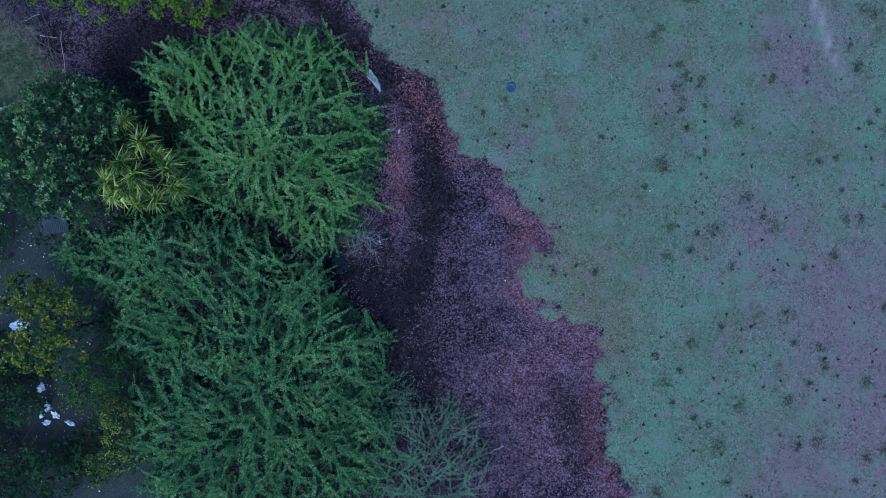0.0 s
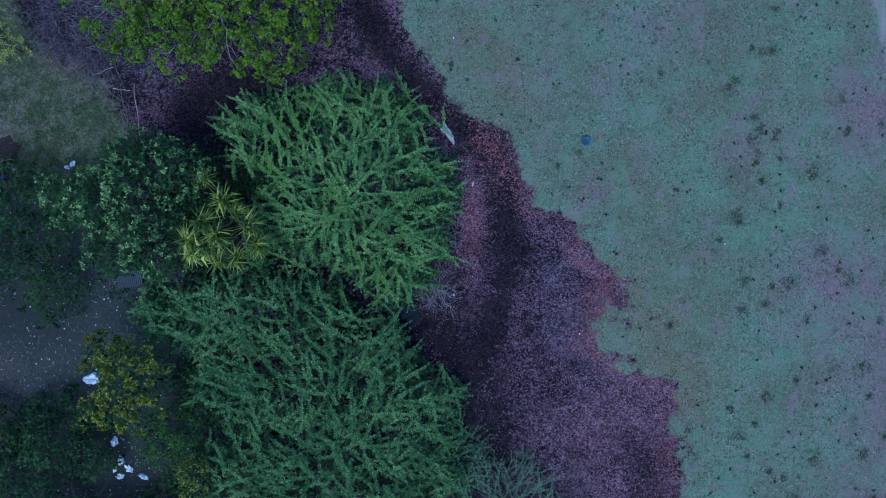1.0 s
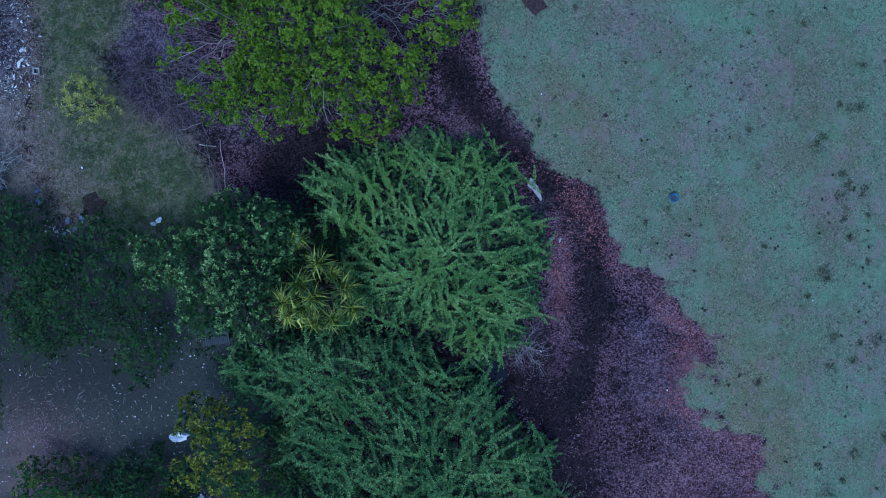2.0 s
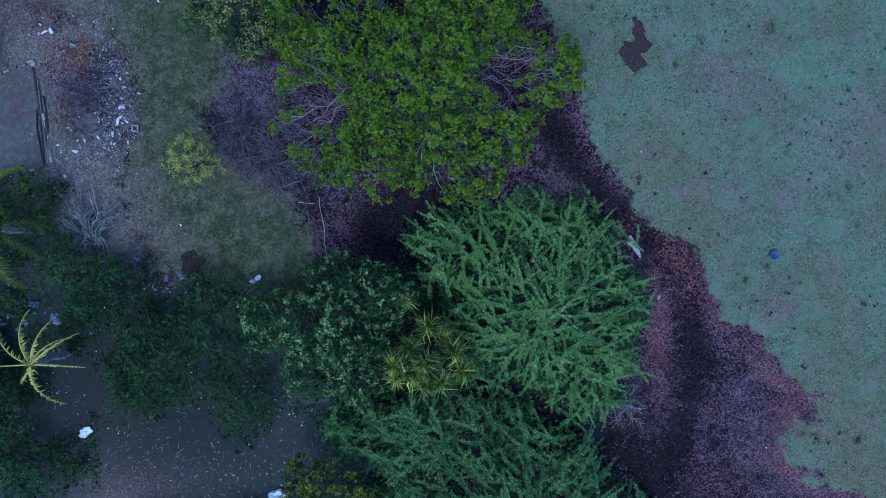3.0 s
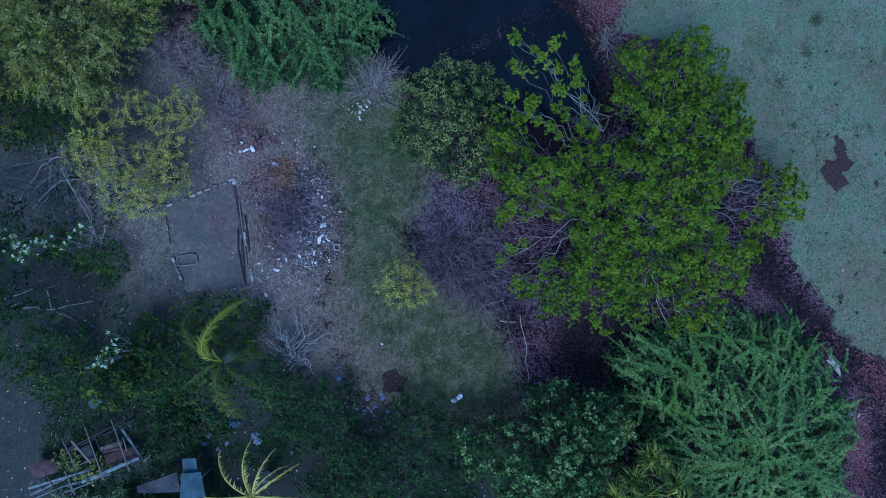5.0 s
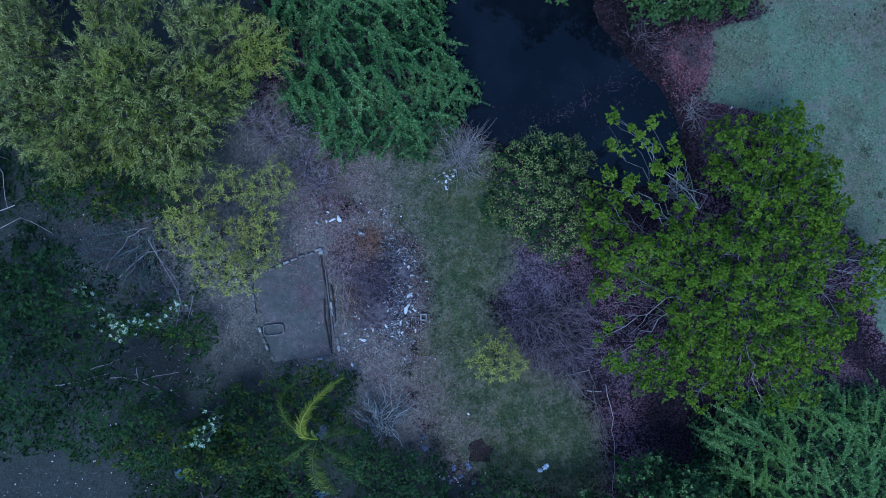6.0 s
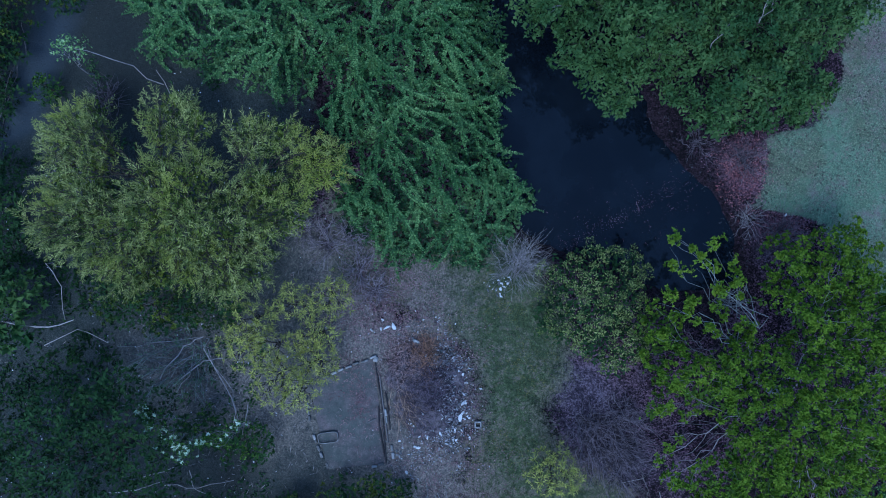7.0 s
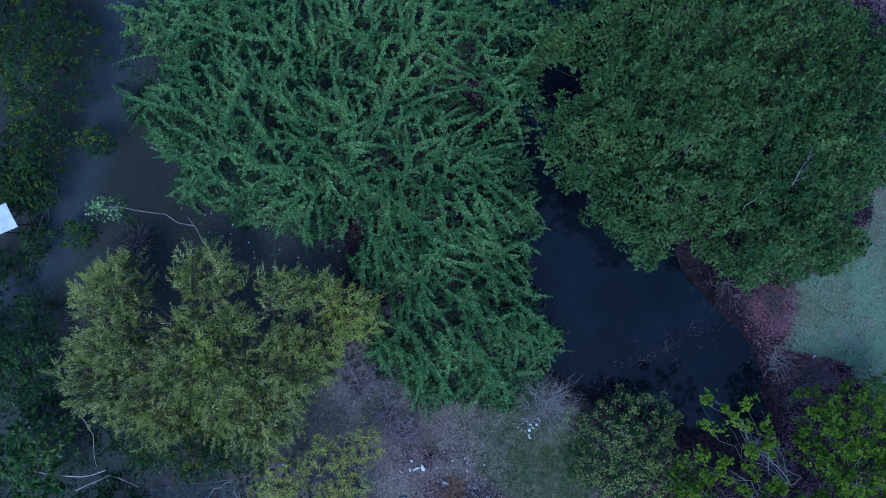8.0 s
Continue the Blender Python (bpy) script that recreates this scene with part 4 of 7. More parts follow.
        part("bough_leaves", s, material, t)
    return t


def twiggy_bush(seed, base, radius, high, shoots, material, label, name="dead_bush", lean=(0, 0), forks=4, thick=0.012, leaf=None):
    """A leafless bush of many thin forking shoots."""
    rng = np.random.default_rng(seed)
    z0 = gz(*base)
    t = root(name, (*base, z0), label=label, category="bush")
    s, green = Soup(), Soup()
    for _ in range(shoots):
        a, r = rng.uniform(0, 2 * math.pi), radius * math.sqrt(rng.uniform(0.08, 1.0))
        foot = np.array((base[0] + rng.normal(0, 0.18) * radius, base[1] + rng.normal(0, 0.18) * radius, 0.0))
        foot[2] = gz(foot[0], foot[1]) - 0.03
        tip = np.array((base[0] + lean[0] + r * math.cos(a), base[1] + lean[1] + r * math.sin(a), z0 + high * rng.uniform(0.45, 1.0) * (1.15 - 0.5 * r / radius)))
        line = bent(rng, foot, tip, 0.07, 6)
        line[1:-1, 2] += 0.12 * high
        tube(s, line, np.linspace(thick, thick * 0.4, 6), 4)
        for _ in range(forks):
            i = rng.integers(2, 5)
            end = line[i] + (tip - foot) * rng.uniform(0.2, 0.5) + rng.normal(0, 0.16, 3) * radius
            end[2] = max(end[2], z0 + 0.05)
            tube(s, bent(rng, line[i], end, 0.08, 3), np.linspace(thick * 0.6, thick * 0.3, 3), 3)
            if leaf:
                m = 14
                u = rng.random((m, 1))
                leaves(green, line[i] + (end - line[i]) * u + rng.normal(0, 0.02, (m, 3)), rng.normal(0, 1, (m, 3)) + np.array((0, 0, 0.6)), rng.normal(0, 0.4, (m, 3)) + np.array((0, 0, 1.0)), 0.09, 0.04)
    part("twig_tangle", s, material, t)
    if leaf:
        part("foliage", green, leaf, t)
    return t


def frond(rng, line, leaflets, thing, material, per_m=26, fold=0.9, hang=0.25, ribbed=0.035, blade=0.055, label="", leafy=None, torn=0.0):
    """One palm frond along a curved line: an arched midrib with two rows of leaflets, of the lengths given for either side."""
    s, n = Soup(), 16
    line = np.asarray(line, float)
    far = np.concatenate([[0.0], np.cumsum(np.linalg.norm(np.diff(line, axis=0), axis=1))])
    u = np.linspace(0, 1, n)
    power = min(3, len(line) - 1)
    p = np.stack([np.polyval(np.polyfit(far / far[-1], line[:, i], power), u) for i in range(3)], 1)
    tube(s, p, np.linspace(ribbed, ribbed * 0.25, n), 5)
    rib = part("frond", s, material, thing, label)
    s = Soup()
    m = int(far[-1] * per_m)
    v = np.linspace(0.1, 0.99, m)
    at = np.stack([np.interp(v, u, p[:, i]) for i in range(3)], 1)
    tan = unit(np.stack([np.interp(v, u, np.gradient(p[:, i])) for i in range(3)], 1))
    side = unit(np.cross(tan, (0, 0, 1.0)))
    size = np.sin(np.pi * np.clip(v * 0.85 + 0.12, 0, 1)) ** 0.6
    for sgn, leaflet in zip((1, -1), leaflets):
        d = side * sgn * fold + tan * 0.75 + np.array((0, 0, -hang)) + rng.normal(0, 0.17, (m, 3))
        left_over = np.where(rng.random(m) < torn, rng.uniform(0.1, 0.5, m), rng.uniform(0.55, 1.15, m))
        leaves(s, at, d, np.cross(side, tan) + side * sgn * -0.2, leaflet * size * left_over, blade, 0.25, 0.3, True)
    part("blade", s, leafy or material, rib)["kind"] = "stuff"
    return rib


def palm_root(rng, base, top_z, label, girth):
    z0 = gz(*base)
    t = root("palm", (*base, z0), label=label, category="palm tree")
    s = Soup()
    pts = bent(rng, (base[0], base[1], z0 - 0.1), (base[0], base[1], top_z), 0.015, 14)
    tube(s, pts, girth * (1 + 0.10 * (np.arange(14) % 2)) * np.linspace(1.3, 0.8, 14), 9)
    part("trunk", s, BARK, t, smooth=True)
    return t


def coconut_palm(seed, base, top_z, label):
    """A palm whose old fronds hang and whose young ones swing over in hooks."""
    rng = np.random.default_rng(seed)
    t = palm_root(rng, base, top_z, label, 0.15)
    top = np.array((*base, top_z))
    hooked = [(0, 0, 0), (-0.55, 0.35, 0.7), (-0.72, 0.95, 1.2), (-0.25, 1.8, 1.4), (0.5, 2.6, 1.1), (1.35, 3.1, 0.3)]
    frond(rng, top + hooked, (0.52, 0.46), t, PALMGOLD, 30, 0.8, 0.6, 0.05, 0.036, label="bright yellow-green hooked frond")
    frond(rng, top + [(0, 0, 0), (-0.9, 0.6, 0.6), (-1.75, 1.45, 0.7), (-1.7, 2.2, 0.3), (-1.05, 2.75, -0.3)], (0.3, 0.62), t, PALMMID, 24, 0.8, 0.7, 0.03, 0.032)
    frond(rng, top + [(0, 0, 0), (-0.7, -0.35, 0.35), (-1.4, -0.85, 0.2), (-2.05, -1.35, -0.4)], (0.3, 0.55), t, PALMDULL, 22, 0.7, 0.8)
    frond(rng, top + [(0, 0, 0), (-0.2, -1.2, 0.4), (0.05, -2.3, 0.0), (0.9, -3.0, -0.8)], (0.6, 0.8), t, PALMMID, 17, 1.0, 0.3, 0.03, 0.032)
    frond(rng, top + [(0, 0, 0), (0.8, 0.3, 0.3), (1.5, 0.3, -0.2), (2.0, 0.0, -1.1)], (0.6, 0.6), t, PALMDULL, 18, 0.9, 0.6, 0.025, 0.032)
    frond(rng, top + [(0, 0, 0), (0.8, -0.7, 0.2), (1.4, -1.3, -0.5), (1.7, -1.7, -1.4)], (0.6, 0.6), t, PALMDULL, 18, 0.9, 0.6, 0.025, 0.032)
    frond(rng, top + [(0, 0, 0), (-0.15, 0.4, 0.7), (-0.1, 0.75, 1.2)], (0.12, 0.12), t, PALMGREEN, 30, 0.4, 0.2)
    return t


def yellowed_palm(seed, base, top_z, fronds, label):
    """A young palm with bare pale midribs and short tattered leaflets on their inner side."""
    rng = np.random.default_rng(seed)
    t = palm_root(rng, base, top_z, label, 0.13)
    for a, ln, rise, sag, bow, inner, outer in fronds:
        u = np.linspace(0, 1, 6)[:, None]
        flat = np.array((math.cos(radians(a)), math.sin(radians(a)), 0.0))
        left = np.array((-flat[1], flat[0], 0.0))
        line = np.array((*base, top_z)) + flat * ln * u * (1 - 0.12 * u) + left * bow * 4 * u * (1 - u) + np.array((0, 0, 1.0)) * ln * (rise * u - sag * u * u)
        frond(rng, line, (inner, outer), t, PALMYELLOW, 12, 1.0, 0.35, 0.048, 0.085, leafy=PALMTORN, torn=0.45)
    part("crown_heart", heart(rng, base, top_z), PALMGREEN, t, "short green leaves at the crown's heart")
    return t


def heart(rng, base, top_z):
    s = Soup()
    rosettes(s, rng, np.tile((base[0], base[1], top_z), (4, 1)) + rng.normal(0, 0.08, (4, 3)), np.tile((0.0, 0.0, 1.0), (4, 1)) + rng.normal(0, 0.3, (4, 3)), 9, 0.5, 0.06, 1.2)
    return s


def screw_pine(seed, base, heads, label):
    """Strap-leaved rosettes, each at the top of its own stem."""
    rng = np.random.default_rng(seed)
    z0 = gz(*base)
    t = root("screw_pine", (*base, z0), label=label, category="shrub")
    s = Soup()
    for x, y, z, r in heads:
        tube(s, bent(rng, (base[0] + rng.normal(0, 0.15), base[1] + rng.normal(0, 0.15), z0 - 0.1), (x, y, z), 0.05, 6), np.linspace(0.11, 0.07, 6), 7)
    part("stem", s, BROWNBARK, t, smooth=True)
    for x, y, z, r in heads:
        s = Soup()
        m = 150
        lean = unit(np.array((x - base[0], y - base[1], 0.0))) * rng.uniform(0.1, 0.5) + rng.normal(0, 0.2, 3)
        d = unit(rng.normal(0, 1, (m, 3)) + np.array((0, 0, 0.75)) + lean)
        d[:, 2] = np.maximum(d[:, 2], -0.25)
        c = np.tile((x, y, z), (m, 1)) + d * 0.05 + rng.normal(0, 0.09, (m, 3))
        leaves(s, c, d, np.array((0, 0, 1.0)) + rng.normal(0, 0.25, (m, 3)), r * rng.uniform(0.3, 0.72, m), 0.019, 0.25, 0.75, True)
        part("leaf_rosette", s, STRAP, t, "spiky rosette of yellow-green strap leaves")
    return t


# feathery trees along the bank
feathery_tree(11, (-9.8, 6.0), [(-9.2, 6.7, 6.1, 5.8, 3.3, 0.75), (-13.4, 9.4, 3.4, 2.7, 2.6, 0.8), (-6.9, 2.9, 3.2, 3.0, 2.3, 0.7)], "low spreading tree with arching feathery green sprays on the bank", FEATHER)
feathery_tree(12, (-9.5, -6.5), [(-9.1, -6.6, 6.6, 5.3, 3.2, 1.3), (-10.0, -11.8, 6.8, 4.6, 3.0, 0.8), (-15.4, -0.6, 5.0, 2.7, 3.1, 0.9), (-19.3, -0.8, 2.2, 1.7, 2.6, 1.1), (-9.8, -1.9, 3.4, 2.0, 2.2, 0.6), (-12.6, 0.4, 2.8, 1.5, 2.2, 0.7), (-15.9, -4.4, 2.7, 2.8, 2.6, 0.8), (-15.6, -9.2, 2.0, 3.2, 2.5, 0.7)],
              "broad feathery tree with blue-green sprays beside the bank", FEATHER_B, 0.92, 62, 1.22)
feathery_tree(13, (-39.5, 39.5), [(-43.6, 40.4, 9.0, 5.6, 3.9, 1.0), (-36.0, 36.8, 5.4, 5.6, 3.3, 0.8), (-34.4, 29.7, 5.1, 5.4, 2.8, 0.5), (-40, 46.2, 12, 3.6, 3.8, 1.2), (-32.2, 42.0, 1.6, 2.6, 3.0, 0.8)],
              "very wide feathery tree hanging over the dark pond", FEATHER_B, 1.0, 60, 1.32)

feathery_tree(85, (-2.6, -12.4), [(-0.9, -12.2, 4.0, 4.0, 1.7, 0.6), (-3.4, -9.6, 1.6, 1.4, 1.3, 0.5)], "thin wispy grey-green shrub on the plum bank", GREYGREEN, 0.80, 84, 0.56, "wispy_shrub", "shrub", None)

# broad-leaved trees
E_LOBES = [(-15.4, 18.2, 4.6, 4.4, 7.2, 4.0), (-12.6, 22.2, 2.5, 3.3, 5.8, 2.6), (-18.6, 15.0, 3.2, 2.9, 5.8, 3.6), (-19.8, 19.6, 3.2, 2.3, 6.0, 3.6), (-22.8, 22.2, 0.9, 1.1, 4.8, 3.6), (-22.3, 20.8, 1.3, 1.5, 4.4, 3.2), (-16.2, 25.0, 1.3, 1.7, 5.2, 3.4)]
E_LOBES += [(-10.8, 18.8, 2.6, 2.4, 5.2, 2.8), (-12.0, 15.4, 2.1, 2.4, 4.8, 2.8), (-14.2, 13.8, 3.0, 1.9, 5.0, 2.8), (-15.6, 22.6, 2.6, 2.3, 6.2, 3.2), (-13.4, 25.2, 1.9, 2.4, 5.2, 3.0), (-22.6, 17.6, 0.9, 0.7, 4.6, 3.8), (-21.6, 14.2, 0.8, 0.7, 4.4, 3.6), (-22.0, 19.6, 1.0, 0.8, 4.8, 3.8), (-8.5, 18.7, 1.1, 1.5, 4.6, 3.2), (-9.5, 17.3, 0.8, 0.7, 4.4, 3.2)]
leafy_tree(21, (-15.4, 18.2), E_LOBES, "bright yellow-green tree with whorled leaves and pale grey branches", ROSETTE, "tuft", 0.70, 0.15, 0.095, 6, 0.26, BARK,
           gaps=-0.5, bare=[(-11.3, 17.8, 1.7), (-9.9, 18.8, 1.2), (-21.4, 16.4, 1.9), (-20.6, 21.3, 0.9), (-18.4, 13.0, 0.8), (-15.0, 12.9, 1.0), (-17.2, 22.2, 0.7), (-12.6, 13.4, 0.6)], thick=0.0062, radius=0.36, sink=0.9, under_material=ROSETTEDIM, drops=(1.5,), shrink=0.88, bump=0.5,
           heads=13, layers=((1.0, 0.0), (0.9, 1.0)), spread=1.1,
           fans=[((-13.4, 19.2, 4.0), [(-8.8, 19.5, 4.0), (-8.9, 18.6, 4.1), (-9.5, 17.5, 4.0), (-10.5, 16.2, 3.9), (-11.9, 16.2, 3.9), (-11.6, 21.0, 4.2)]),
                 ((-18.0, 22.0, 3.9), [(-22.4, 26.6, 4.3), (-21.6, 26.0, 4.2), (-20.7, 26.2, 4.3), (-22.5, 25.2, 4.2), (-19.6, 25.5, 4.3), (-19.4, 24.3, 4.2), (-20.4, 24.0, 4.4)]),
                 ((-19.2, 21.2, 3.9), [(-22.7, 23.9, 4.2), (-21.9, 23.4, 4.3), (-21.8, 22.8, 4.3), (-20.4, 23.2, 4.2), (-20.8, 22.1, 4.2), (-19.1, 22.4, 4.3)]),
                 ((-19.0, 17.6, 3.9), [(-23.2, 15.5, 4.1), (-22.7, 18.3, 4.3), (-22.2, 14.2, 3.9)]),
                 ((-15.6, 15.2, 3.8), [(-14.5, 11.9, 3.9), (-13.5, 12.1, 3.8), (-16.2, 12.2, 3.8), (-18.4, 12.4, 3.9)])])
leafy_tree(22, (-22.2, 40.0), [(-22.8, 40.2, 6.4, 5.8, 7.6, 3.6), (-16.8, 39.4, 3.8, 5.0, 6.6, 2.4), (-27, 41, 3.6, 5.6, 6.8, 3.0), (-19.2, 35.2, 4.4, 3.0, 5.8, 2.6), (-16.4, 34.7, 2.7, 2.5, 4.8, 2.6), (-24.6, 35.6, 2.8, 2.4, 5.4, 3.0), (-22.5, 46.0, 8.0, 3.4, 7.4, 3.0), (-13.6, 41.6, 2.6, 4.6, 5.6, 2.4), (-29.4, 43.4, 1.8, 2.2, 4.4, 2.0)],
           "large dense dark green broad-leaved tree at the pond", DARKLEAF, "tuft", 0.84, 0.27, 0.12, 6, 0.30, BROWNBARK, radius=0.46, sink=1.1, bump=1.0, under_material=DARKLEAF, drops=(1.5, 2.1), heads=10, spread=1.15, gaps=-0.25, layers=((1.0, 0.0), (0.98, 0.9)), holes=[(-23.3, 34.2, 0.7), (-20.9, 34.6, 0.5), (-29.7, 42.3, 1.2)],
           fans=[((-18.6, 37.0, 5.0), [(-18.4, 38.6, 6.5), (-18.1, 37.9, 6.3)]), ((-20.9, 35.8, 4.8), [(-20.3, 36.9, 5.9)]), ((-25.4, 36.8, 4.6), [(-25.0, 35.4, 5.6), (-24.6, 36.0, 5.5)]), ((-24.2, 38.4, 6.0), [(-23.4, 39.4, 7.4), (-24.8, 39.2, 7.2)]), ((-28.0, 38.0, 4.8), [(-29.0, 37.0, 5.6)])])
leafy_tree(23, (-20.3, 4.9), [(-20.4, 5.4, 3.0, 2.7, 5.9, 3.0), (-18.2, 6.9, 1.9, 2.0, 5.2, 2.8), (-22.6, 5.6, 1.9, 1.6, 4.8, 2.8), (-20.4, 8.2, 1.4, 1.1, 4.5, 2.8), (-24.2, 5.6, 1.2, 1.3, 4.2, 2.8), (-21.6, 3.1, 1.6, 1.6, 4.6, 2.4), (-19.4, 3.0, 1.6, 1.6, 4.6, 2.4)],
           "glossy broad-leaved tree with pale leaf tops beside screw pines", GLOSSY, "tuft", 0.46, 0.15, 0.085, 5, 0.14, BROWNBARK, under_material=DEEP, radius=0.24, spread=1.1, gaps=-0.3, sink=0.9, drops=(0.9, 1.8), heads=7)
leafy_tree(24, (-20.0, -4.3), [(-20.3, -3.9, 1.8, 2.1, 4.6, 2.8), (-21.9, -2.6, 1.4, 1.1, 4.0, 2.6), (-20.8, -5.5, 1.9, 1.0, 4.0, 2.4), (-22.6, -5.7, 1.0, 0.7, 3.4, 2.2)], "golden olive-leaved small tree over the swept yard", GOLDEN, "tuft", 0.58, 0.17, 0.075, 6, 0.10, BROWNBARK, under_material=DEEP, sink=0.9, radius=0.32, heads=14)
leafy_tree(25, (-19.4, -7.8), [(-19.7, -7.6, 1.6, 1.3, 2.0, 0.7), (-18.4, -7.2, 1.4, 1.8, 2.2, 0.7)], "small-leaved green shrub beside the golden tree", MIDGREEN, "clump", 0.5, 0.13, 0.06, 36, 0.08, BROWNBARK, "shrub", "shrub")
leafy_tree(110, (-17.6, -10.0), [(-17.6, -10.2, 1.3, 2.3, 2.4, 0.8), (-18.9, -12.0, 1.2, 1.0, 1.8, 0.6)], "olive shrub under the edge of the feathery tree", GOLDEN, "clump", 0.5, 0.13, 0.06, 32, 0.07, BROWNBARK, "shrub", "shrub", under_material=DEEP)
leafy_tree(111, (-20.6, -11.6), [(-20.4, -11.6, 1.8, 1.3, 1.2, 0.4), (-19.4, -10.0, 0.9, 1.1, 1.1, 0.4)], "low dark shrub behind the crumpled white cloths", SHADOWLEAF, "tuft", 0.5, 0.15, 0.062, 6, 0.05, BROWNBARK, "shrub", "shrub", sink=0.7, gaps=-0.2)
leafy_tree(112, (-23.6, -6.9), [(-23.6, -6.9, 1.3, 0.8, 0.9, 0.3), (-18.4, -4.6, 1.0, 1.6, 1.4, 0.5)], "low dark shrub beside the golden tree", SHADOWLEAF, "tuft", 0.5, 0.15, 0.062, 6, 0.05, BROWNBARK, "shrub", "shrub", sink=0.6, gaps=-0.2)
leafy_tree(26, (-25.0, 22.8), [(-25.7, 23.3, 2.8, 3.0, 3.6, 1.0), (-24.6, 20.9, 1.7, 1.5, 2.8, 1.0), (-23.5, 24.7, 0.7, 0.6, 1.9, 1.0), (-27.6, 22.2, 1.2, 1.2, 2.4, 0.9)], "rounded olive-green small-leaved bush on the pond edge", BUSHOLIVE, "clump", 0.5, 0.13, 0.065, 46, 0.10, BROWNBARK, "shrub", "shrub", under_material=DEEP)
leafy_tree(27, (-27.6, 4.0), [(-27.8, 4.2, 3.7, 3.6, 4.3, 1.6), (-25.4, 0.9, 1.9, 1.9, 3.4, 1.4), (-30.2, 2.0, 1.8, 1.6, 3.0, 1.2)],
           "dense deep green tree over bare yard soil", SHADOWLEAF, "tuft", 0.6, 0.15, 0.062, 6, 0.14, BROWNBARK, sink=1.5, gaps=0.08, drops=(1.3,))
leafy_tree(28, (-33.0, 7.0), [(-32.8, 7.0, 2.4, 2.0, 2.9, 0.9), (-35.2, 8.8, 1.7, 1.5, 2.4, 0.8), (-31.0, 5.0, 1.5, 1.6, 2.6, 0.9), (-32.3, 2.7, 1.2, 1.6, 1.8, 0.6), (-32.2, 1.0, 0.9, 0.8, 1.4, 0.5)], "leafy green yard bush near the yellow palm", SHADE, "tuft", 0.56, 0.15, 0.062, 6, 0.08, BROWNBARK, "shrub", "shrub", gaps=-0.2, sink=0.8)
leafy_tree(29, (-40.8, 9.6), [(-40.8, 9.9, 3.7, 2.5, 3.0, 1.2), (-38.0, 11.5, 2.4, 2.4, 2.4, 1.0)], "deep green shrubby tree under the coconut palm", OLIVEDARK, "tuft", 0.56, 0.15, 0.062, 6, 0.12, BROWNBARK, sink=1.4, gaps=0.0)
leafy_tree(30, (-43.0, 9.2), [(-43.2, 9.2, 1.9, 1.4, 3.4, 1.8)], "green whorled-leaf small tree near the timber frame", OLIVEDARK, "rosette", 0.36, 0.26, 0.11, 12, 0.08, BROWNBARK)
leafy_tree(31, (-39.0, 0.0), [(-39.2, 0.2, 2.4, 2.2, 3.6, 1.4), (-41.6, -1.2, 2.6, 2.4, 3.8, 1.6), (-37.0, -2.6, 2.2, 1.9, 2.8, 1.2)], "bushy green tree behind the tin shelter", SHADE, "tuft", 0.56, 0.15, 0.062, 6, 0.12, BROWNBARK, gaps=0.0, sink=1.2)
leafy_tree(32, (-24.0, -12.0), [(-23.6, -13.0, 3.2, 2.4, 3.0, 1.2), (-27.5, -11.0, 3.4, 3.0, 3.4, 1.2), (-25.6, -7.2, 2.3, 2.5, 3.0, 0.9), (-23.8, -8.6, 1.4, 1.3, 2.2, 0.7)], "deep green shrubs in the yard shade", SHADE, "tuft", 0.56, 0.15, 0.062, 6, 0.12, BROWNBARK, sink=1.4, gaps=0.0)
leafy_tree(33, (-29.6, -7.0), [(-29.8, -7.4, 3.0, 2.4, 3.2, 1.2)], "dark bushy tree at the edge of the yard", OLIVEDARK, "tuft", 0.56, 0.15, 0.062, 6, 0.12, BROWNBARK, sink=1.4, gaps=0.0)
leafy_tree(34, (-51.0, 15.2), [(-51.4, 15.4, 4.8, 4.6, 7.4, 3.6), (-48.6, 12.4, 3.2, 3.0, 6.4, 3.0), (-55, 12, 4, 4, 7, 3)], "tall deep green tree over the yard", SHADOWLEAF, "tuft", 0.56, 0.15, 0.062, 6, 0.2, BROWNBARK, gaps=-0.1, sink=1.4)
leafy_tree(35, (-56.6, 22.6), [(-56.8, 22.8, 1.8, 2.2, 3.4, 1.6)], "large-leaved dark green shrub at the yard edge", DARKLEAF, "rosette", 0.45, 0.40, 0.24, 9, 0.10, BROWNBARK)
leafy_tree(36, (-56.4, 43.6), [(-56.6, 43.4, 2.6, 3.6, 4.6, 1.8), (-57.6, 38.4, 2.0, 2.6, 3.6, 1.4), (-60, 46, 4, 4, 5, 2)], "dark olive tree beside the blue-grey track", OLIVEDARK, "tuft", 0.56, 0.15, 0.062, 6, 0.12, BROWNBARK, sink=1.4, gaps=0.0)
leafy_tree(37, (-58.5, 28.4), [(-58.4, 28.2, 2.6, 3.0, 3.6, 1.4)], "deep green shrub at the yard edge", SHADE, "tuft", 0.56, 0.15, 0.062, 6, 0.10, BROWNBARK, sink=1.4, gaps=0.0)

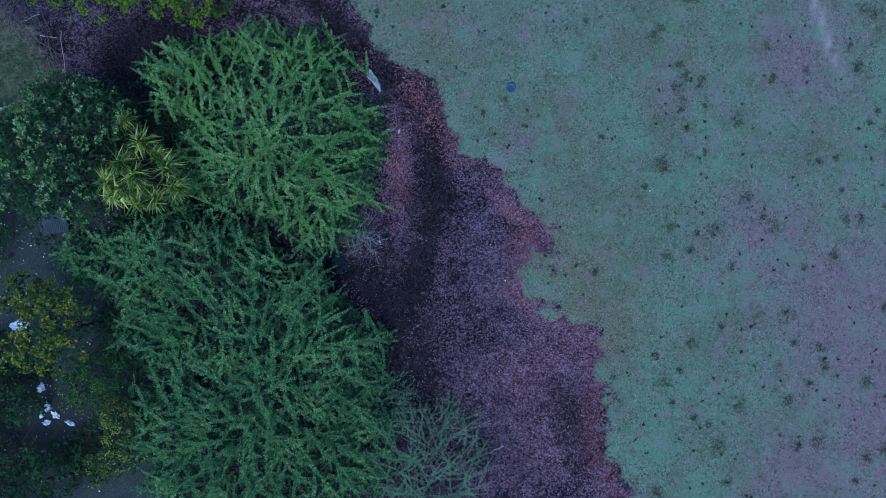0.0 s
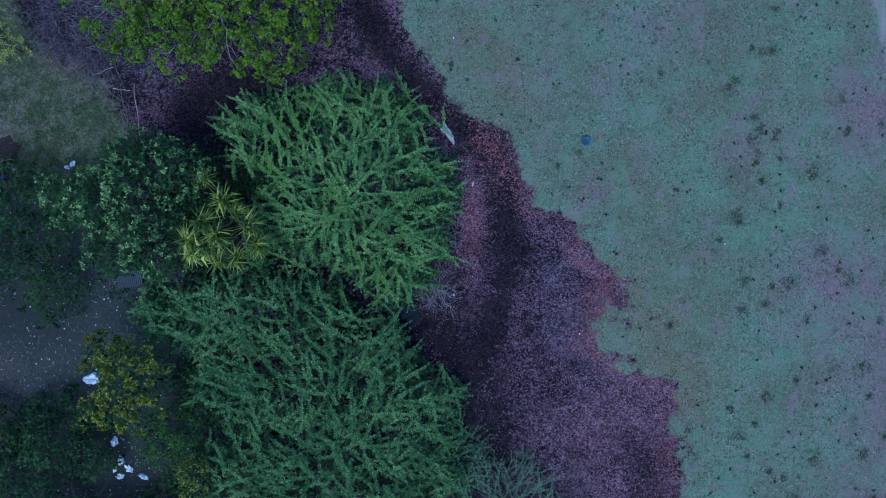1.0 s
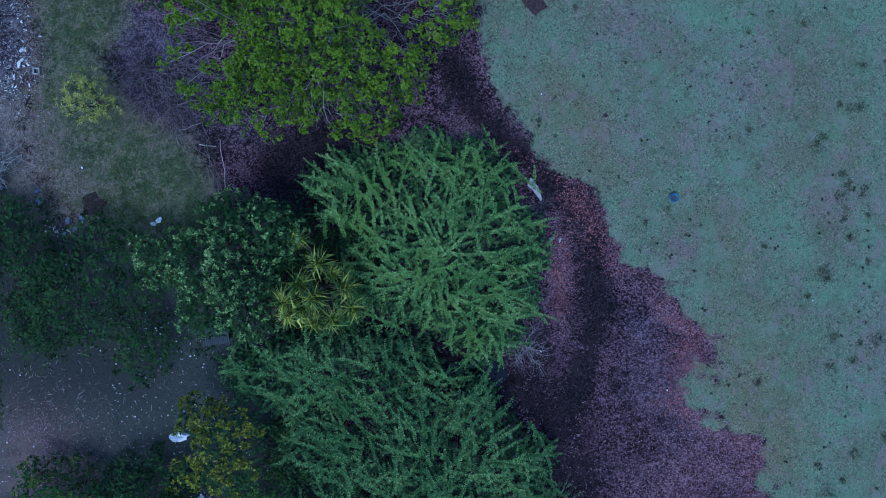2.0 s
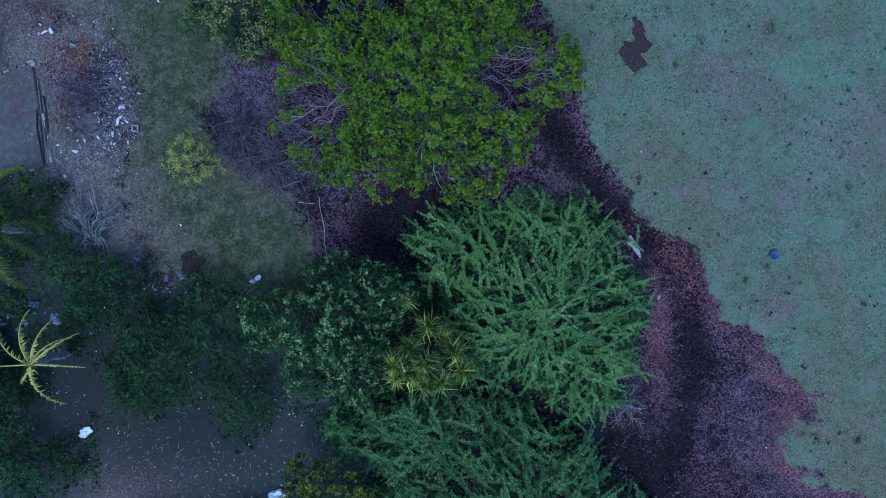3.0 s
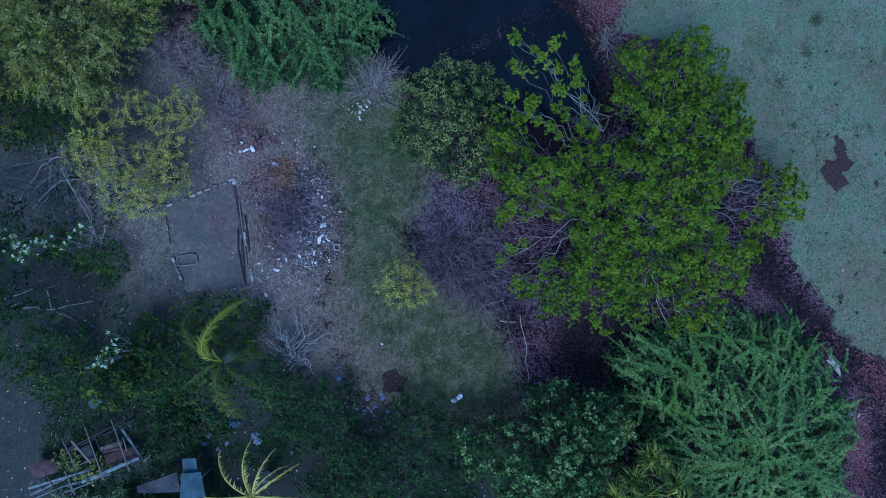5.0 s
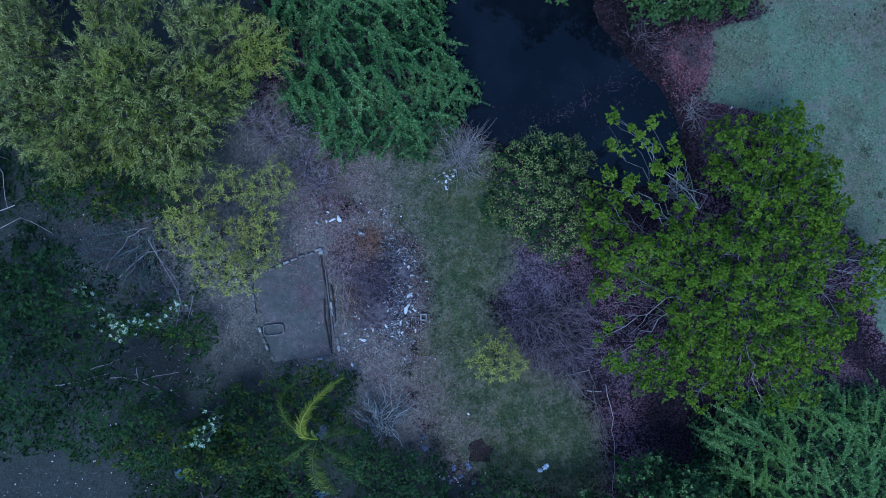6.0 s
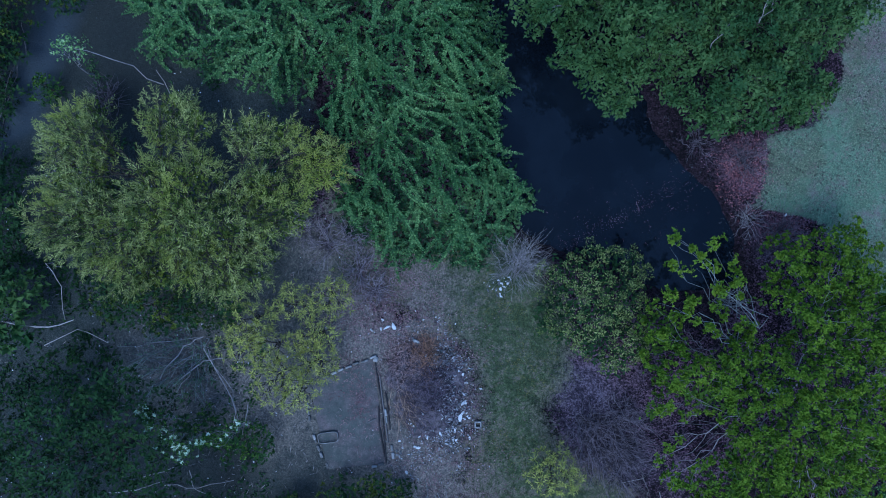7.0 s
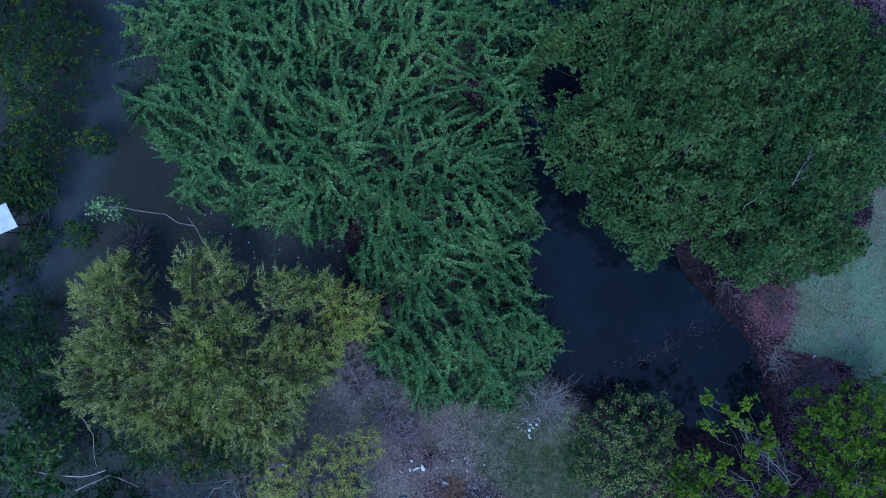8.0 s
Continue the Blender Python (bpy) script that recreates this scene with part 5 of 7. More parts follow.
# narrow-leaved olive tree and its neighbours
leafy_tree(41, (-47.6, 27.6), [(-52.3, 31.0, 1.9, 2.4, 5.4, 4.2), (-52.2, 27.6, 2.4, 2.8, 5.6, 4.2), (-47.6, 32.4, 1.7, 1.4, 5.0, 4.0), (-43.2, 31.7, 2.2, 1.0, 4.8, 4.0), (-40.3, 30.4, 1.6, 1.4, 4.5, 3.6), (-47.2, 28.2, 3.4, 2.6, 5.8, 4.4), (-42.8, 28.2, 2.0, 2.1, 5.2, 3.8), (-45.4, 25.4, 2.9, 2.0, 4.8, 3.4), (-50.2, 25.6, 2.9, 2.0, 4.6, 3.2)],
           "olive-green narrow-leaved tree with wispy hanging shoots", OLIVE, "strand", 0.28, 0.23, 0.042, 21, 0.18, BROWNBARK, thick=0.009, under_material=OLIVEDARK, radius=0.32, sink=1.8, bump=0.4, gaps=-0.3, drops=(2.0,), shrink=0.85, layers=((1.0, 0.0), (1.1, 1.0)))
for k, (x, y, z) in enumerate(((-41.6, 23.0, 3.6), (-40.4, 21.4, 3.0), (-42.8, 20.8, 3.4), (-41.4, 18.6, 3.8), (-43.8, 22.2, 4.2), (-39.8, 23.4, 3.0), (-40.6, 19.9, 3.0), (-42.6, 19.2, 3.6), (-44.3, 20.9, 3.4))):
    leafy_tree(50 + k, (x, y), [(x, y, 1.3, 1.2, z + 0.3, z - 0.7)], "slender shrub with star-shaped yellow-green leaf whorls", YELLOWISH, "rosette", 0.27, 0.25, 0.032, 12, 0.03, BROWNBARK, "shrub", "shrub", under=False, spread=1.25, sink=1.3, gaps=-0.7)
leafy_tree(57, (-28.0, 14.2), [(-28.0, 14.2, 1.5, 1.4, 3.6, 2.2)], "slender yellow-green spiky shrub in the clearing", YELLOWISH, "rosette", 0.26, 0.25, 0.032, 13, 0.045, BROWNBARK, "shrub", "shrub", under=False, spread=1.2, sink=1.3, gaps=-0.7)
leafy_tree(58, (-45.4, 15.6), [(-44.6, 15.3, 1.7, 1.2, 2.2, 0.8), (-46.5, 16.2, 1.5, 1.1, 2.6, 1.2)], "dark green bush by the dead branches", MIDGREEN, "tuft", 0.5, 0.14, 0.06, 6, 0.05, BROWNBARK, "shrub", "shrub", radius=0.3, sink=0.8, gaps=-0.2)
leafy_tree(106, (-54.3, 39.5), [(-54.3, 39.5, 1.1, 0.8, 1.9, 1.0)], "small olive bush beside the blue-grey track", OLIVEDARK, "tuft", 0.4, 0.14, 0.06, 6, 0.04, BROWNBARK, "shrub", "shrub", radius=0.25)
leafy_tree(107, (-55.4, 34.6), [(-55.4, 34.6, 0.9, 0.7, 1.4, 0.7)], "small bright green bush beside the blue-grey track", MIDGREEN, "tuft", 0.4, 0.14, 0.06, 6, 0.04, BROWNBARK, "shrub", "shrub", radius=0.25)
leafy_tree(108, (-58.6, 36.6), [(-58.8, 37.0, 1.6, 1.6, 2.2, 0.8), (-57.6, 34.0, 0.9, 1.2, 1.6, 0.7), (-59.4, 32.4, 1.2, 1.2, 1.8, 0.7)], "dark shrub among the leaning poles", SHADOWLEAF, "tuft", 0.5, 0.15, 0.062, 6, 0.06, BROWNBARK, "shrub", "shrub", radius=0.3, sink=0.8)
leafy_tree(59, (-53.2, 35.5), [(-52.2, 35.6, 0.9, 0.45, 4.9, 4.5)], "leaning sapling with a pale green leafy tip", PALELEAF, "clump", 0.26, 0.17, 0.09, 12, 0.045, BARK, "sapling", "shrub", under=False)

leafy_tree(99, (-46.3, 4.75), [(-46.3, 4.75, 0.7, 0.55, 1.5, 0.6)], "small dull green bush growing through the hut frame", BUSHOLIVE, "rosette", 0.28, 0.2, 0.07, 12, 0.03, BROWNBARK, "shrub", "shrub")
leafy_tree(100, (-45.1, 4.0), [(-45.1, 4.05, 0.75, 0.5, 1.45, 0.6)], "small dull green bush growing through the hut frame", BUSHOLIVE, "rosette", 0.28, 0.2, 0.07, 12, 0.03, BROWNBARK, "shrub", "shrub")
leafy_tree(101, (-41.0, 5.6), [(-41.0, 5.6, 1.5, 1.1, 1.3, 0.4), (-38.9, 6.6, 1.2, 1.0, 1.2, 0.4)], "low dark shrub between hut frame and palm", SHADOWLEAF, "tuft", 0.62, 0.15, 0.062, 6, 0.05, BROWNBARK, "shrub", "shrub", sink=0.7, gaps=-0.12)
leafy_tree(102, (-41.6, 2.0), [(-41.7, 1.9, 1.6, 0.9, 1.1, 0.4)], "low dark shrub beside the tin shelter", SHADE, "tuft", 0.56, 0.15, 0.062, 6, 0.05, BROWNBARK, "shrub", "shrub", sink=0.7, gaps=-0.12)
leafy_tree(103, (-49.6, 22.8), [(-50.2, 23.2, 2.6, 1.6, 2.8, 0.8), (-46.8, 22.9, 2.1, 1.5, 2.5, 0.8), (-48.6, 22.3, 1.6, 1.1, 2.2, 0.7)], "low olive shrub beneath the narrow-leaved tree", OLIVEDARK, "tuft", 0.56, 0.15, 0.062, 6, 0.06, BROWNBARK, "shrub", "shrub", sink=0.8, gaps=-0.6)
leafy_tree(95, (-41.6, 6.9), [(-41.0, 7.1, 1.5, 0.9, 1.4, 0.4)], "low dark shrub between palm and timber frame", SHADOWLEAF, "tuft", 0.56, 0.15, 0.062, 6, 0.05, BROWNBARK, "shrub", "shrub", sink=0.7, gaps=-0.12)
leafy_tree(96, (-37.8, 1.9), [(-38.0, 2.0, 1.4, 1.1, 1.5, 0.4)], "low dark shrub beside the tin shelter", SHADE, "tuft", 0.56, 0.15, 0.062, 6, 0.05, BROWNBARK, "shrub", "shrub", sink=0.7, gaps=-0.12)
leafy_tree(97, (-42.6, 1.4), [(-42.6, 1.4, 2.0, 1.4, 2.0, 0.6)], "low green shrub beside the tin shelter", MIDGREEN, "rosette", 0.42, 0.30, 0.12, 13, 0.05, BROWNBARK, "shrub", "shrub")
leafy_tree(98, (-46.6, 9.4), [(-46.6, 9.7, 2.4, 1.7, 3.0, 1.0)], "dark shrub behind the timber frame", OLIVEDARK, "tuft", 0.56, 0.15, 0.062, 6, 0.06, BROWNBARK, "shrub", "shrub", sink=0.7, gaps=-0.12)
screw_pine(61, (-15.6, 4.2), [(-16.7, 6.7, 2.9, 0.94), (-15.5, 5.5, 3.4, 1.19), (-16.4, 4.4, 3.5, 1.23), (-15.7, 3.8, 3.7, 1.31), (-17.3, 3.5, 3.3, 1.15), (-16.3, 3.1, 3.4, 1.23), (-14.2, 4.2, 3.4, 1.23), (-13.8, 3.2, 3.3, 1.11), (-14.8, 2.6, 3.2, 1.07), (-15.7, 2.4, 3.2, 1.07), (-17.1, 2.8, 3.0, 0.98), (-14.9, 4.9, 3.1, 0.90)], "screw pine clump with spiky yellow-green strap leaves")

coconut_palm(71, (-37.15, 10.45), 3.7, "coconut palm with arched green-gold fronds above dark shrubs")
yellowed_palm(72, (-35.7, 3.6), 3.5, [(126, 3.2, 0.4, 0.42, 0.45, 0.36, 0.08), (91, 3.2, 0.5, 0.5, 0.35, 0.34, 0.08), (64, 3.0, 0.45, 0.5, 0.2, 0.26, 0.06), (34, 3.2, 0.35, 0.4, 0.1, 0.22, 0.12), (38, 2.3, 0.1, 0.5, 0.3, 0.2, 0.08),
                                   (-4, 3.1, 0.2, 0.25, 0.05, 0.12, 0.1), (-62, 2.9, 0.3, 0.7, -0.35, 0.3, 0.3), (-95, 1.9, 0.4, 1.0, 0.1, 0.35, 0.35), (222, 1.8, 0.4, 1.0, 0.3, 0.35, 0.3), (183, 2.9, 0.2, 0.3, 0.0, 0.05, 0.05)],
              "young yellowed palm with few narrow fronds over littered soil")

# leafless bushes
twiggy_bush(81, (-34.2, 10.2), 1.75, 1.5, 62, GREYTWIG, "bleached leafless bush of curved grey twigs", lean=(0.1, 0.8), thick=0.031, forks=1)
twiggy_bush(82, (-29.7, 25.1), 1.8, 1.4, 110, DRYTWIG, "bleached grey leafless bush beside rubble", lean=(-0.1, 0.0))
for k in range(11):
    twiggy_bush(830 + k, (-24.9 + 1.5 * math.sin(k * 2.4) * (0.4 + 0.06 * k), 15.6 + 1.9 * math.cos(k * 2.4) * (0.4 + 0.06 * k)), 1.7, 1.3, 22, PLUMTWIG, "tangled leafless violet-grey brush at the clearing edge", "brush_tangle", lean=(0.55, -0.45), thick=0.022, forks=3)
twiggy_bush(84, (-4.6, 0.7), 1.4, 0.9, 40, DRYTWIG, "dry grey twigs under the feathery tree")
twiggy_bush(86, (-3.2, -8.6), 2.0, 1.1, 40, WISPSTEM, "thin wispy grey-green shrub on the plum bank", "wispy_shrub", forks=6, thick=0.010, leaf=GREYGREEN)
twiggy_bush(87, (-18.2, 23.2), 1.2, 3.0, 14, BARK, "bare grey saplings at the pond edge", "bare_sapling", thick=0.02)
for k, (x, y, r) in enumerate(((-38.4, 24.8, 1.6), (-40.2, 26.2, 1.6), (-39.0, 26.8, 1.4), (-41.6, 27.0, 1.3), (-37.6, 23.6, 1.2))):
    twiggy_bush(880 + k, (x, y), r, 1.0, 46, VIOLETTWIG, "dry violet-grey weeds at the clearing edge", "dry_weeds", thick=0.014)
twiggy_bush(89, (-15.0, 26.6), 1.8, 1.0, 70, PLUMTWIG, "plum-coloured dry shrub between pond and pasture", "dry_weeds", thick=0.012)
twiggy_bush(90, (-17.0, 31.0), 1.6, 0.9, 60, PLUMTWIG, "plum-coloured dry shrub between pond and pasture", "dry_weeds", thick=0.012)
twiggy_bush(92, (-46.4, 1.7), 1.7, 1.2, 50, DRYTWIG, "pale leafy brushwood beside the timber frame", "brushwood", forks=4, leaf=PALELEAF)
twiggy_bush(93, (-43.6, 2.0), 1.1, 0.9, 30, DRYTWIG, "pale leafy brushwood beside the timber frame", "brushwood", forks=4, leaf=PALELEAF)
twiggy_bush(94, (-47.2, 20.4), 2.5, 0.7, 32, GREYTWIG, "bleached branches with thin grey-green leaves", "brushwood", lean=(-1.2, -0.7), forks=5, thick=0.018, leaf=GREYGREEN)
twiggy_bush(104, (-19.6, 32.0), 1.5, 0.8, 20, PLUMTWIG, "dead grey twigs on the pond bank", "dead_twigs", thick=0.014)
twiggy_bush(105, (-16.8, 27.6), 1.2, 0.8, 22, DRYTWIG, "dead grey twigs on the pond bank", "dead_twigs", thick=0.012)
twiggy_bush(109, (-52.4, 34.0), 1.3, 0.9, 60, PLUMTWIG, "violet-grey dry brush beside the olive tree", "dry_weeds", thick=0.014)
twiggy_bush(91, (-54.2, 29.8), 1.5, 1.6, 50, DRYTWIG, "bleached twigs fringing the olive tree")


# ---- things in the clearing and the yards ----
def box_soup(size, at, turn=0.0, tilt=0.0, bevel=0.02, soup=None):
    """A box with chamfered edges, turned about z (degrees) and tilted about its own x."""
    bm = bmesh.new()
    bmesh.ops.create_cube(bm, size=1.0)
    bmesh.ops.scale(bm, vec=size, verts=bm.verts)
    if bevel:
        bmesh.ops.bevel(bm, geom=list(bm.edges), offset=bevel, segments=1, affect="EDGES")
    bmesh.ops.triangulate(bm, faces=bm.faces)
    bm.transform(pose(*at, tilt, 0, turn))
    s = soup or Soup()
    bm.verts.ensure_lookup_table()
    s.add([v.co[:] for v in bm.verts], [[v.index for v in f.verts] for f in bm.faces])
    bm.free()
    return s


def lump_mesh(name, seed, material, flat=0.7, rough=0.28):
    """A broken stone about 1 m across, to be scaled."""
    rng = np.random.default_rng(seed)
    bm = bmesh.new()
    bmesh.ops.create_icosphere(bm, subdivisions=2, radius=0.5)
    cuts = unit(rng.normal(0, 1, (9, 3)))
    for v in bm.verts:
        c = np.array(v.co)
        for k in cuts:
            over = c @ k - 0.27
            if over > 0:
                c = c - k * over
        v.co = Vector(c * (1 + rng.normal(0, 0.03))) * (1 + rough * 0.3 * noise.noise(Vector(c * 4)))
        v.co.z *= flat
    me = bpy.data.meshes.new(name)
    bm.to_mesh(me)
    bm.free()
    me.materials.append(material)
    return me


STONES = [lump_mesh("stone", 200 + i, RUBBLE) for i in range(6)]
DARKSTONES = [lump_mesh("stone", 210 + i, CONCRETE) for i in range(3)]


def lay_stone(rng, x, y, size, label, group, pool=STONES, name="stone", sunk=0.25, above=0.0):
    ob = new(name, pool[int(rng.integers(len(pool)))])
    sx, sy, sz = size * rng.uniform(1.0, 1.7), size * rng.uniform(0.6, 1.0), size * rng.uniform(0.6, 0.95)
    ob.matrix_world = pose(x, y, gz(x, y) + above + sz * 0.35 * (1 - sunk), rng.uniform(-12, 12), rng.uniform(-12, 12), rng.uniform(0, 360)) @ Matrix.Diagonal((sx, sy, sz, 1))
    return tagged(ob, label, "stone", group)


def crumpled(seed, at, size, label, material=CLOTH, name="plastic_sack", turn=0.0):
    """A slumped sack or rag: a soft cushion full of creases."""
    rng = np.random.default_rng(seed)
    bm = bmesh.new()
    bmesh.ops.create_icosphere(bm, subdivisions=3, radius=0.5)
    off = Vector(rng.uniform(-9, 9, 3))
    for v in bm.verts:
        c = v.co.copy()
        v.co = c * (1 + 0.85 * noise.noise(c * 3.6 + off) + 0.35 * noise.noise(c * 9.0 + off))
        v.co.z = max(v.co.z, -0.22) + 0.22
    me = bpy.data.meshes.new(name)
    bm.to_mesh(me)
    bm.free()
    me.materials.append(material)
    ob = new(name, me)
    ob.matrix_world = pose(at[0], at[1], gz(*at) - 0.01, 0, 0, turn) @ Matrix.Diagonal((*size, 1))
    return tagged(ob, label, "litter")


def corrugated(at, long, wide, turn, tilt, material, label, waves=9, seed=0, flare=0.0):
    """A corrugated roofing sheet with its thickness, lying on two battens over posts."""
    rng = np.random.default_rng(seed)
    nx, ny = waves * 6 + 1, 9
    u, v = np.meshgrid(np.linspace(-0.5, 0.5, nx), np.linspace(-0.5, 0.5, ny))
    z = 0.015 * np.sin(2 * math.pi * waves * u) + 0.03 * wavy(u * 4, v * 4, 1.5, seed)
    z = z - 0.10 * np.clip(np.abs(v) - 0.38, 0, 1) * rng.uniform(0.5, 2.0)
    top = np.stack([u * wide * (1 - flare * v), v * long, z], -1).reshape(-1, 3)
    m = np.array(pose(0, 0, 0, tilt, 0, turn).to_3x3())
    i, j = np.meshgrid(np.arange(ny - 1), np.arange(nx - 1), indexing="ij")
    k = (i * nx + j).ravel()
    f = np.stack([k, k + 1, k + nx + 1, k + nx], 1)
    z0 = gz(at[0], at[1])
    t = root("tin_sheet_shelter" if at[2] > 0.6 else "tin_sheet", (at[0], at[1], z0), label=label, category="tin shelter" if at[2] > 0.6 else "tin sheet")
    s = Soup()
    s.add(top @ m.T + np.array(at), f)
    s.add((top - np.array((0, 0, 0.006))) @ m.T + np.array(at), f[:, ::-1])
    part("sheet", s, material, t, smooth=True)
    for sy in (-0.36, 0.36):
        c = np.array((0, sy * long, -0.055)) @ m.T + np.array(at)
        part("batten", box_soup((wide * 0.95, 0.06, 0.05), c, turn, 0, 0.006), PLANK, t)
        for sx in (-0.4, 0.4):
            p = np.array((sx * wide, sy * long, -0.08)) @ m.T + np.array(at)
            g = gz(p[0], p[1])
            if p[2] - g > 0.15:
                part("post", box_soup((0.07, 0.07, p[2] - g + 0.1), (p[0], p[1], (p[2] + g - 0.1) / 2), turn, 0, 0.008), PLANK, t)
    return t


def stick(rng, pts, r, material, label, name="stick", category="stick"):
    """A crooked stick through the given places, heights over the ground."""
    p = np.array([(x, y, gz(x, y) + h) for x, y, h in pts], float)
    fine = np.concatenate([bent(rng, a, b, 0.03, 4)[:-1] for a, b in zip(p[:-1], p[1:])] + [p[-1:]])
    s = Soup()
    tube(s, fine, np.linspace(r, r * 0.45, len(fine)), 6)
    return single(name, s, material, tuple(p[0]), smooth=True, label=label, category=category)


rng = np.random.default_rng(5)

# old foundation
fx, fy = -39.0, 16.8
foundation = root("foundation", (fx, fy, gz(fx, fy)), label="old low block foundation round a trodden soil floor", category="foundation")
floor_slab = Soup()
corners = np.array([(-41.25, 18.4), (-37.75, 19.85), (-36.95, 14.05), (-40.25, 13.7)])
gu, gv = np.meshgrid(np.linspace(0, 1, 15), np.linspace(0, 1, 15))
pts = corners[0] * ((1 - gu) * (1 - gv))[..., None] + corners[1] * (gu * (1 - gv))[..., None] + corners[2] * (gu * gv)[..., None] + corners[3] * ((1 - gu) * gv)[..., None]
pz = ground_z(pts[..., 0].ravel(), pts[..., 1].ravel()) + 0.03
gi, gj = np.meshgrid(np.arange(14), np.arange(14), indexing="ij")
gk = (gi * 15 + gj).ravel()
floor_slab.add(np.column_stack([pts.reshape(-1, 2), pz]), np.stack([gk, gk + 15, gk + 16, gk + 1], 1))
part("floor", floor_slab, SOILFLOOR, foundation, "bare trodden soil floor", True)


def block_row(a, b, step, size, gone=0.0, jitter=0.03):
    a, b = np.array(a), np.array(b)
    n = max(1, int(np.linalg.norm(b - a) / step))
    turn = math.degrees(math.atan2(b[1] - a[1], b[0] - a[0]))
    for i in range(n):
        if rng.random() < gone:
            continue
        x, y = a + (b - a) * (i + 0.5) / n + rng.normal(0, jitter, 2)
        h = size[2] * rng.uniform(0.75, 1.1)
        part("block", box_soup((step * rng.uniform(0.82, 0.97), size[1] * rng.uniform(0.85, 1.1), h), (x, y, gz(x, y) + h / 2 - 0.03), turn + rng.normal(0, 3), rng.normal(0, 2), 0.015), CONCRETE, foundation)


block_row((-41.35, 18.45), (-37.6, 20.0), 0.42, (0.4, 0.12, 0.2), 0.12)
block_row((-41.45, 17.9), (-41.15, 15.9), 0.34, (0.3, 0.11, 0.14), 0.3)
block_row((-41.0, 15.7), (-40.25, 13.75), 0.34, (0.3, 0.14, 0.15), 0.1, 0.06)
block_row((-37.05, 17.0), (-36.5, 14.3), 0.40, (0.4, 0.15, 0.14), 0.25, 0.09)
block_row((-38.05, 16.25), (-37.4, 16.6), 0.62, (0.6, 0.08, 0.12))
block_row((-37.9, 13.85), (-37.1, 14.0), 0.36, (0.35, 0.14, 0.15))
block_row((-37.6, 19.6), (-37.5, 20.1), 0.3, (0.3, 0.25, 0.24))
for off, far, near in ((0.0, 19.6, 14.1), (0.16, 18.9, 15.2), (0.34, 18.0, 15.9), (-0.13, 17.2, 14.4)):
    p = [(-37.62 + off + 0.14 * (19.6 - far), far), (-37.3 + off + rng.normal(0, 0.05), (far + near) / 2 + 0.4), (-36.98 + off * 0.6, near)]
    s = Soup()
    tube(s, [(x, y, gz(x, y) + 0.10) for x, y in p], (0.04, 0.045, 0.035), 6)
    part("rail", s, PLANK, foundation, "weathered timber rail", True)

# enamel basin on the floor
bx, by = -40.2, 15.48
basin = root("basin", (bx, by, gz(bx, by) + 0.03), label="pale rectangular basin lying on the soil floor", category="basin")
s, n = Soup(), 28
ang = np.linspace(0, 2 * math.pi, n, endpoint=False)
sq = lambda w, h: np.stack([w * np.sign(np.cos(ang)) * np.abs(np.cos(ang)) ** 0.45, h * np.sign(np.sin(ang)) * np.abs(np.sin(ang)) ** 0.45], 1)
rings = []
for w, h, z in ((0.48, 0.24, 0.0), (0.55, 0.29, 0.13), (0.57, 0.31, 0.14), (0.57, 0.31, 0.15), (0.535, 0.275, 0.15), (0.47, 0.22, 0.03), (0.02, 0.01, 0.025)):
    q = sq(w, h) @ np.array(((math.cos(0.12), math.sin(0.12)), (-math.sin(0.12), math.cos(0.12))))
    rings.append(np.column_stack([q + np.array((bx, by)), np.full(n, z + gz(bx, by) + 0.03)]))
fi, fj = np.meshgrid(np.arange(len(rings) - 1), np.arange(n), indexing="ij")
fi, fj = fi.ravel(), fj.ravel()
shell = np.concatenate(rings)
quads = np.stack([fi * n + fj, fi * n + (fj + 1) % n, (fi + 1) * n + (fj + 1) % n, (fi + 1) * n + fj], 1)
s.add(shell[n:5 * n], quads[(fi >= 1) & (fi < 4)] - n)
part("rim", s, CONCRETE, basin, "pale rim", True)
s = Soup()
s.add(shell, quads[(fi < 1) | (fi >= 4)])
part("bowl", s, SOILFLOOR, basin, "dull grey bowl", True)

# compost heap ringed with rubble
hx, hy = -34.9, 18.25
heap = root("compost_heap", (hx, hy, gz(hx, hy)), label="heap of dry brown twigs and soil ringed by rubble", category="heap")
u, v = np.meshgrid(np.linspace(-1, 1, 41), np.linspace(-1, 1, 41))
x, y = hx + u * 2.4 + v * -0.45, hy + v * 2.8
d = np.hypot(u, v) + 0.16 * wavy(x, y, 1.9, 2.0) + 0.12 * wavy(x, y, 5.3, 7.0)
z = ground_z(x.ravel(), y.ravel()).reshape(x.shape) - 0.06 + 0.34 * np.clip(1 - d * d, 0, 1) * (1 + 0.6 * wavy(x, y, 2.3, 3.0) + 0.25 * wavy(x, y, 7.0, 1.0)) - 0.15 * np.clip(d - 0.95, 0, 1) - 0.34 * np.exp(-((x + 34.4) ** 2 + (y - 19.5) ** 2) / 0.35)
gi, gj = np.meshgrid(np.arange(40), np.arange(40), indexing="ij")
gk = (gi * 41 + gj).ravel()
s = Soup()
s.add(np.stack([x, y, z], -1).reshape(-1, 3), np.stack([gk, gk + 1, gk + 42, gk + 41], 1))
part("mound", s, HEAPSOIL, heap, smooth=True)


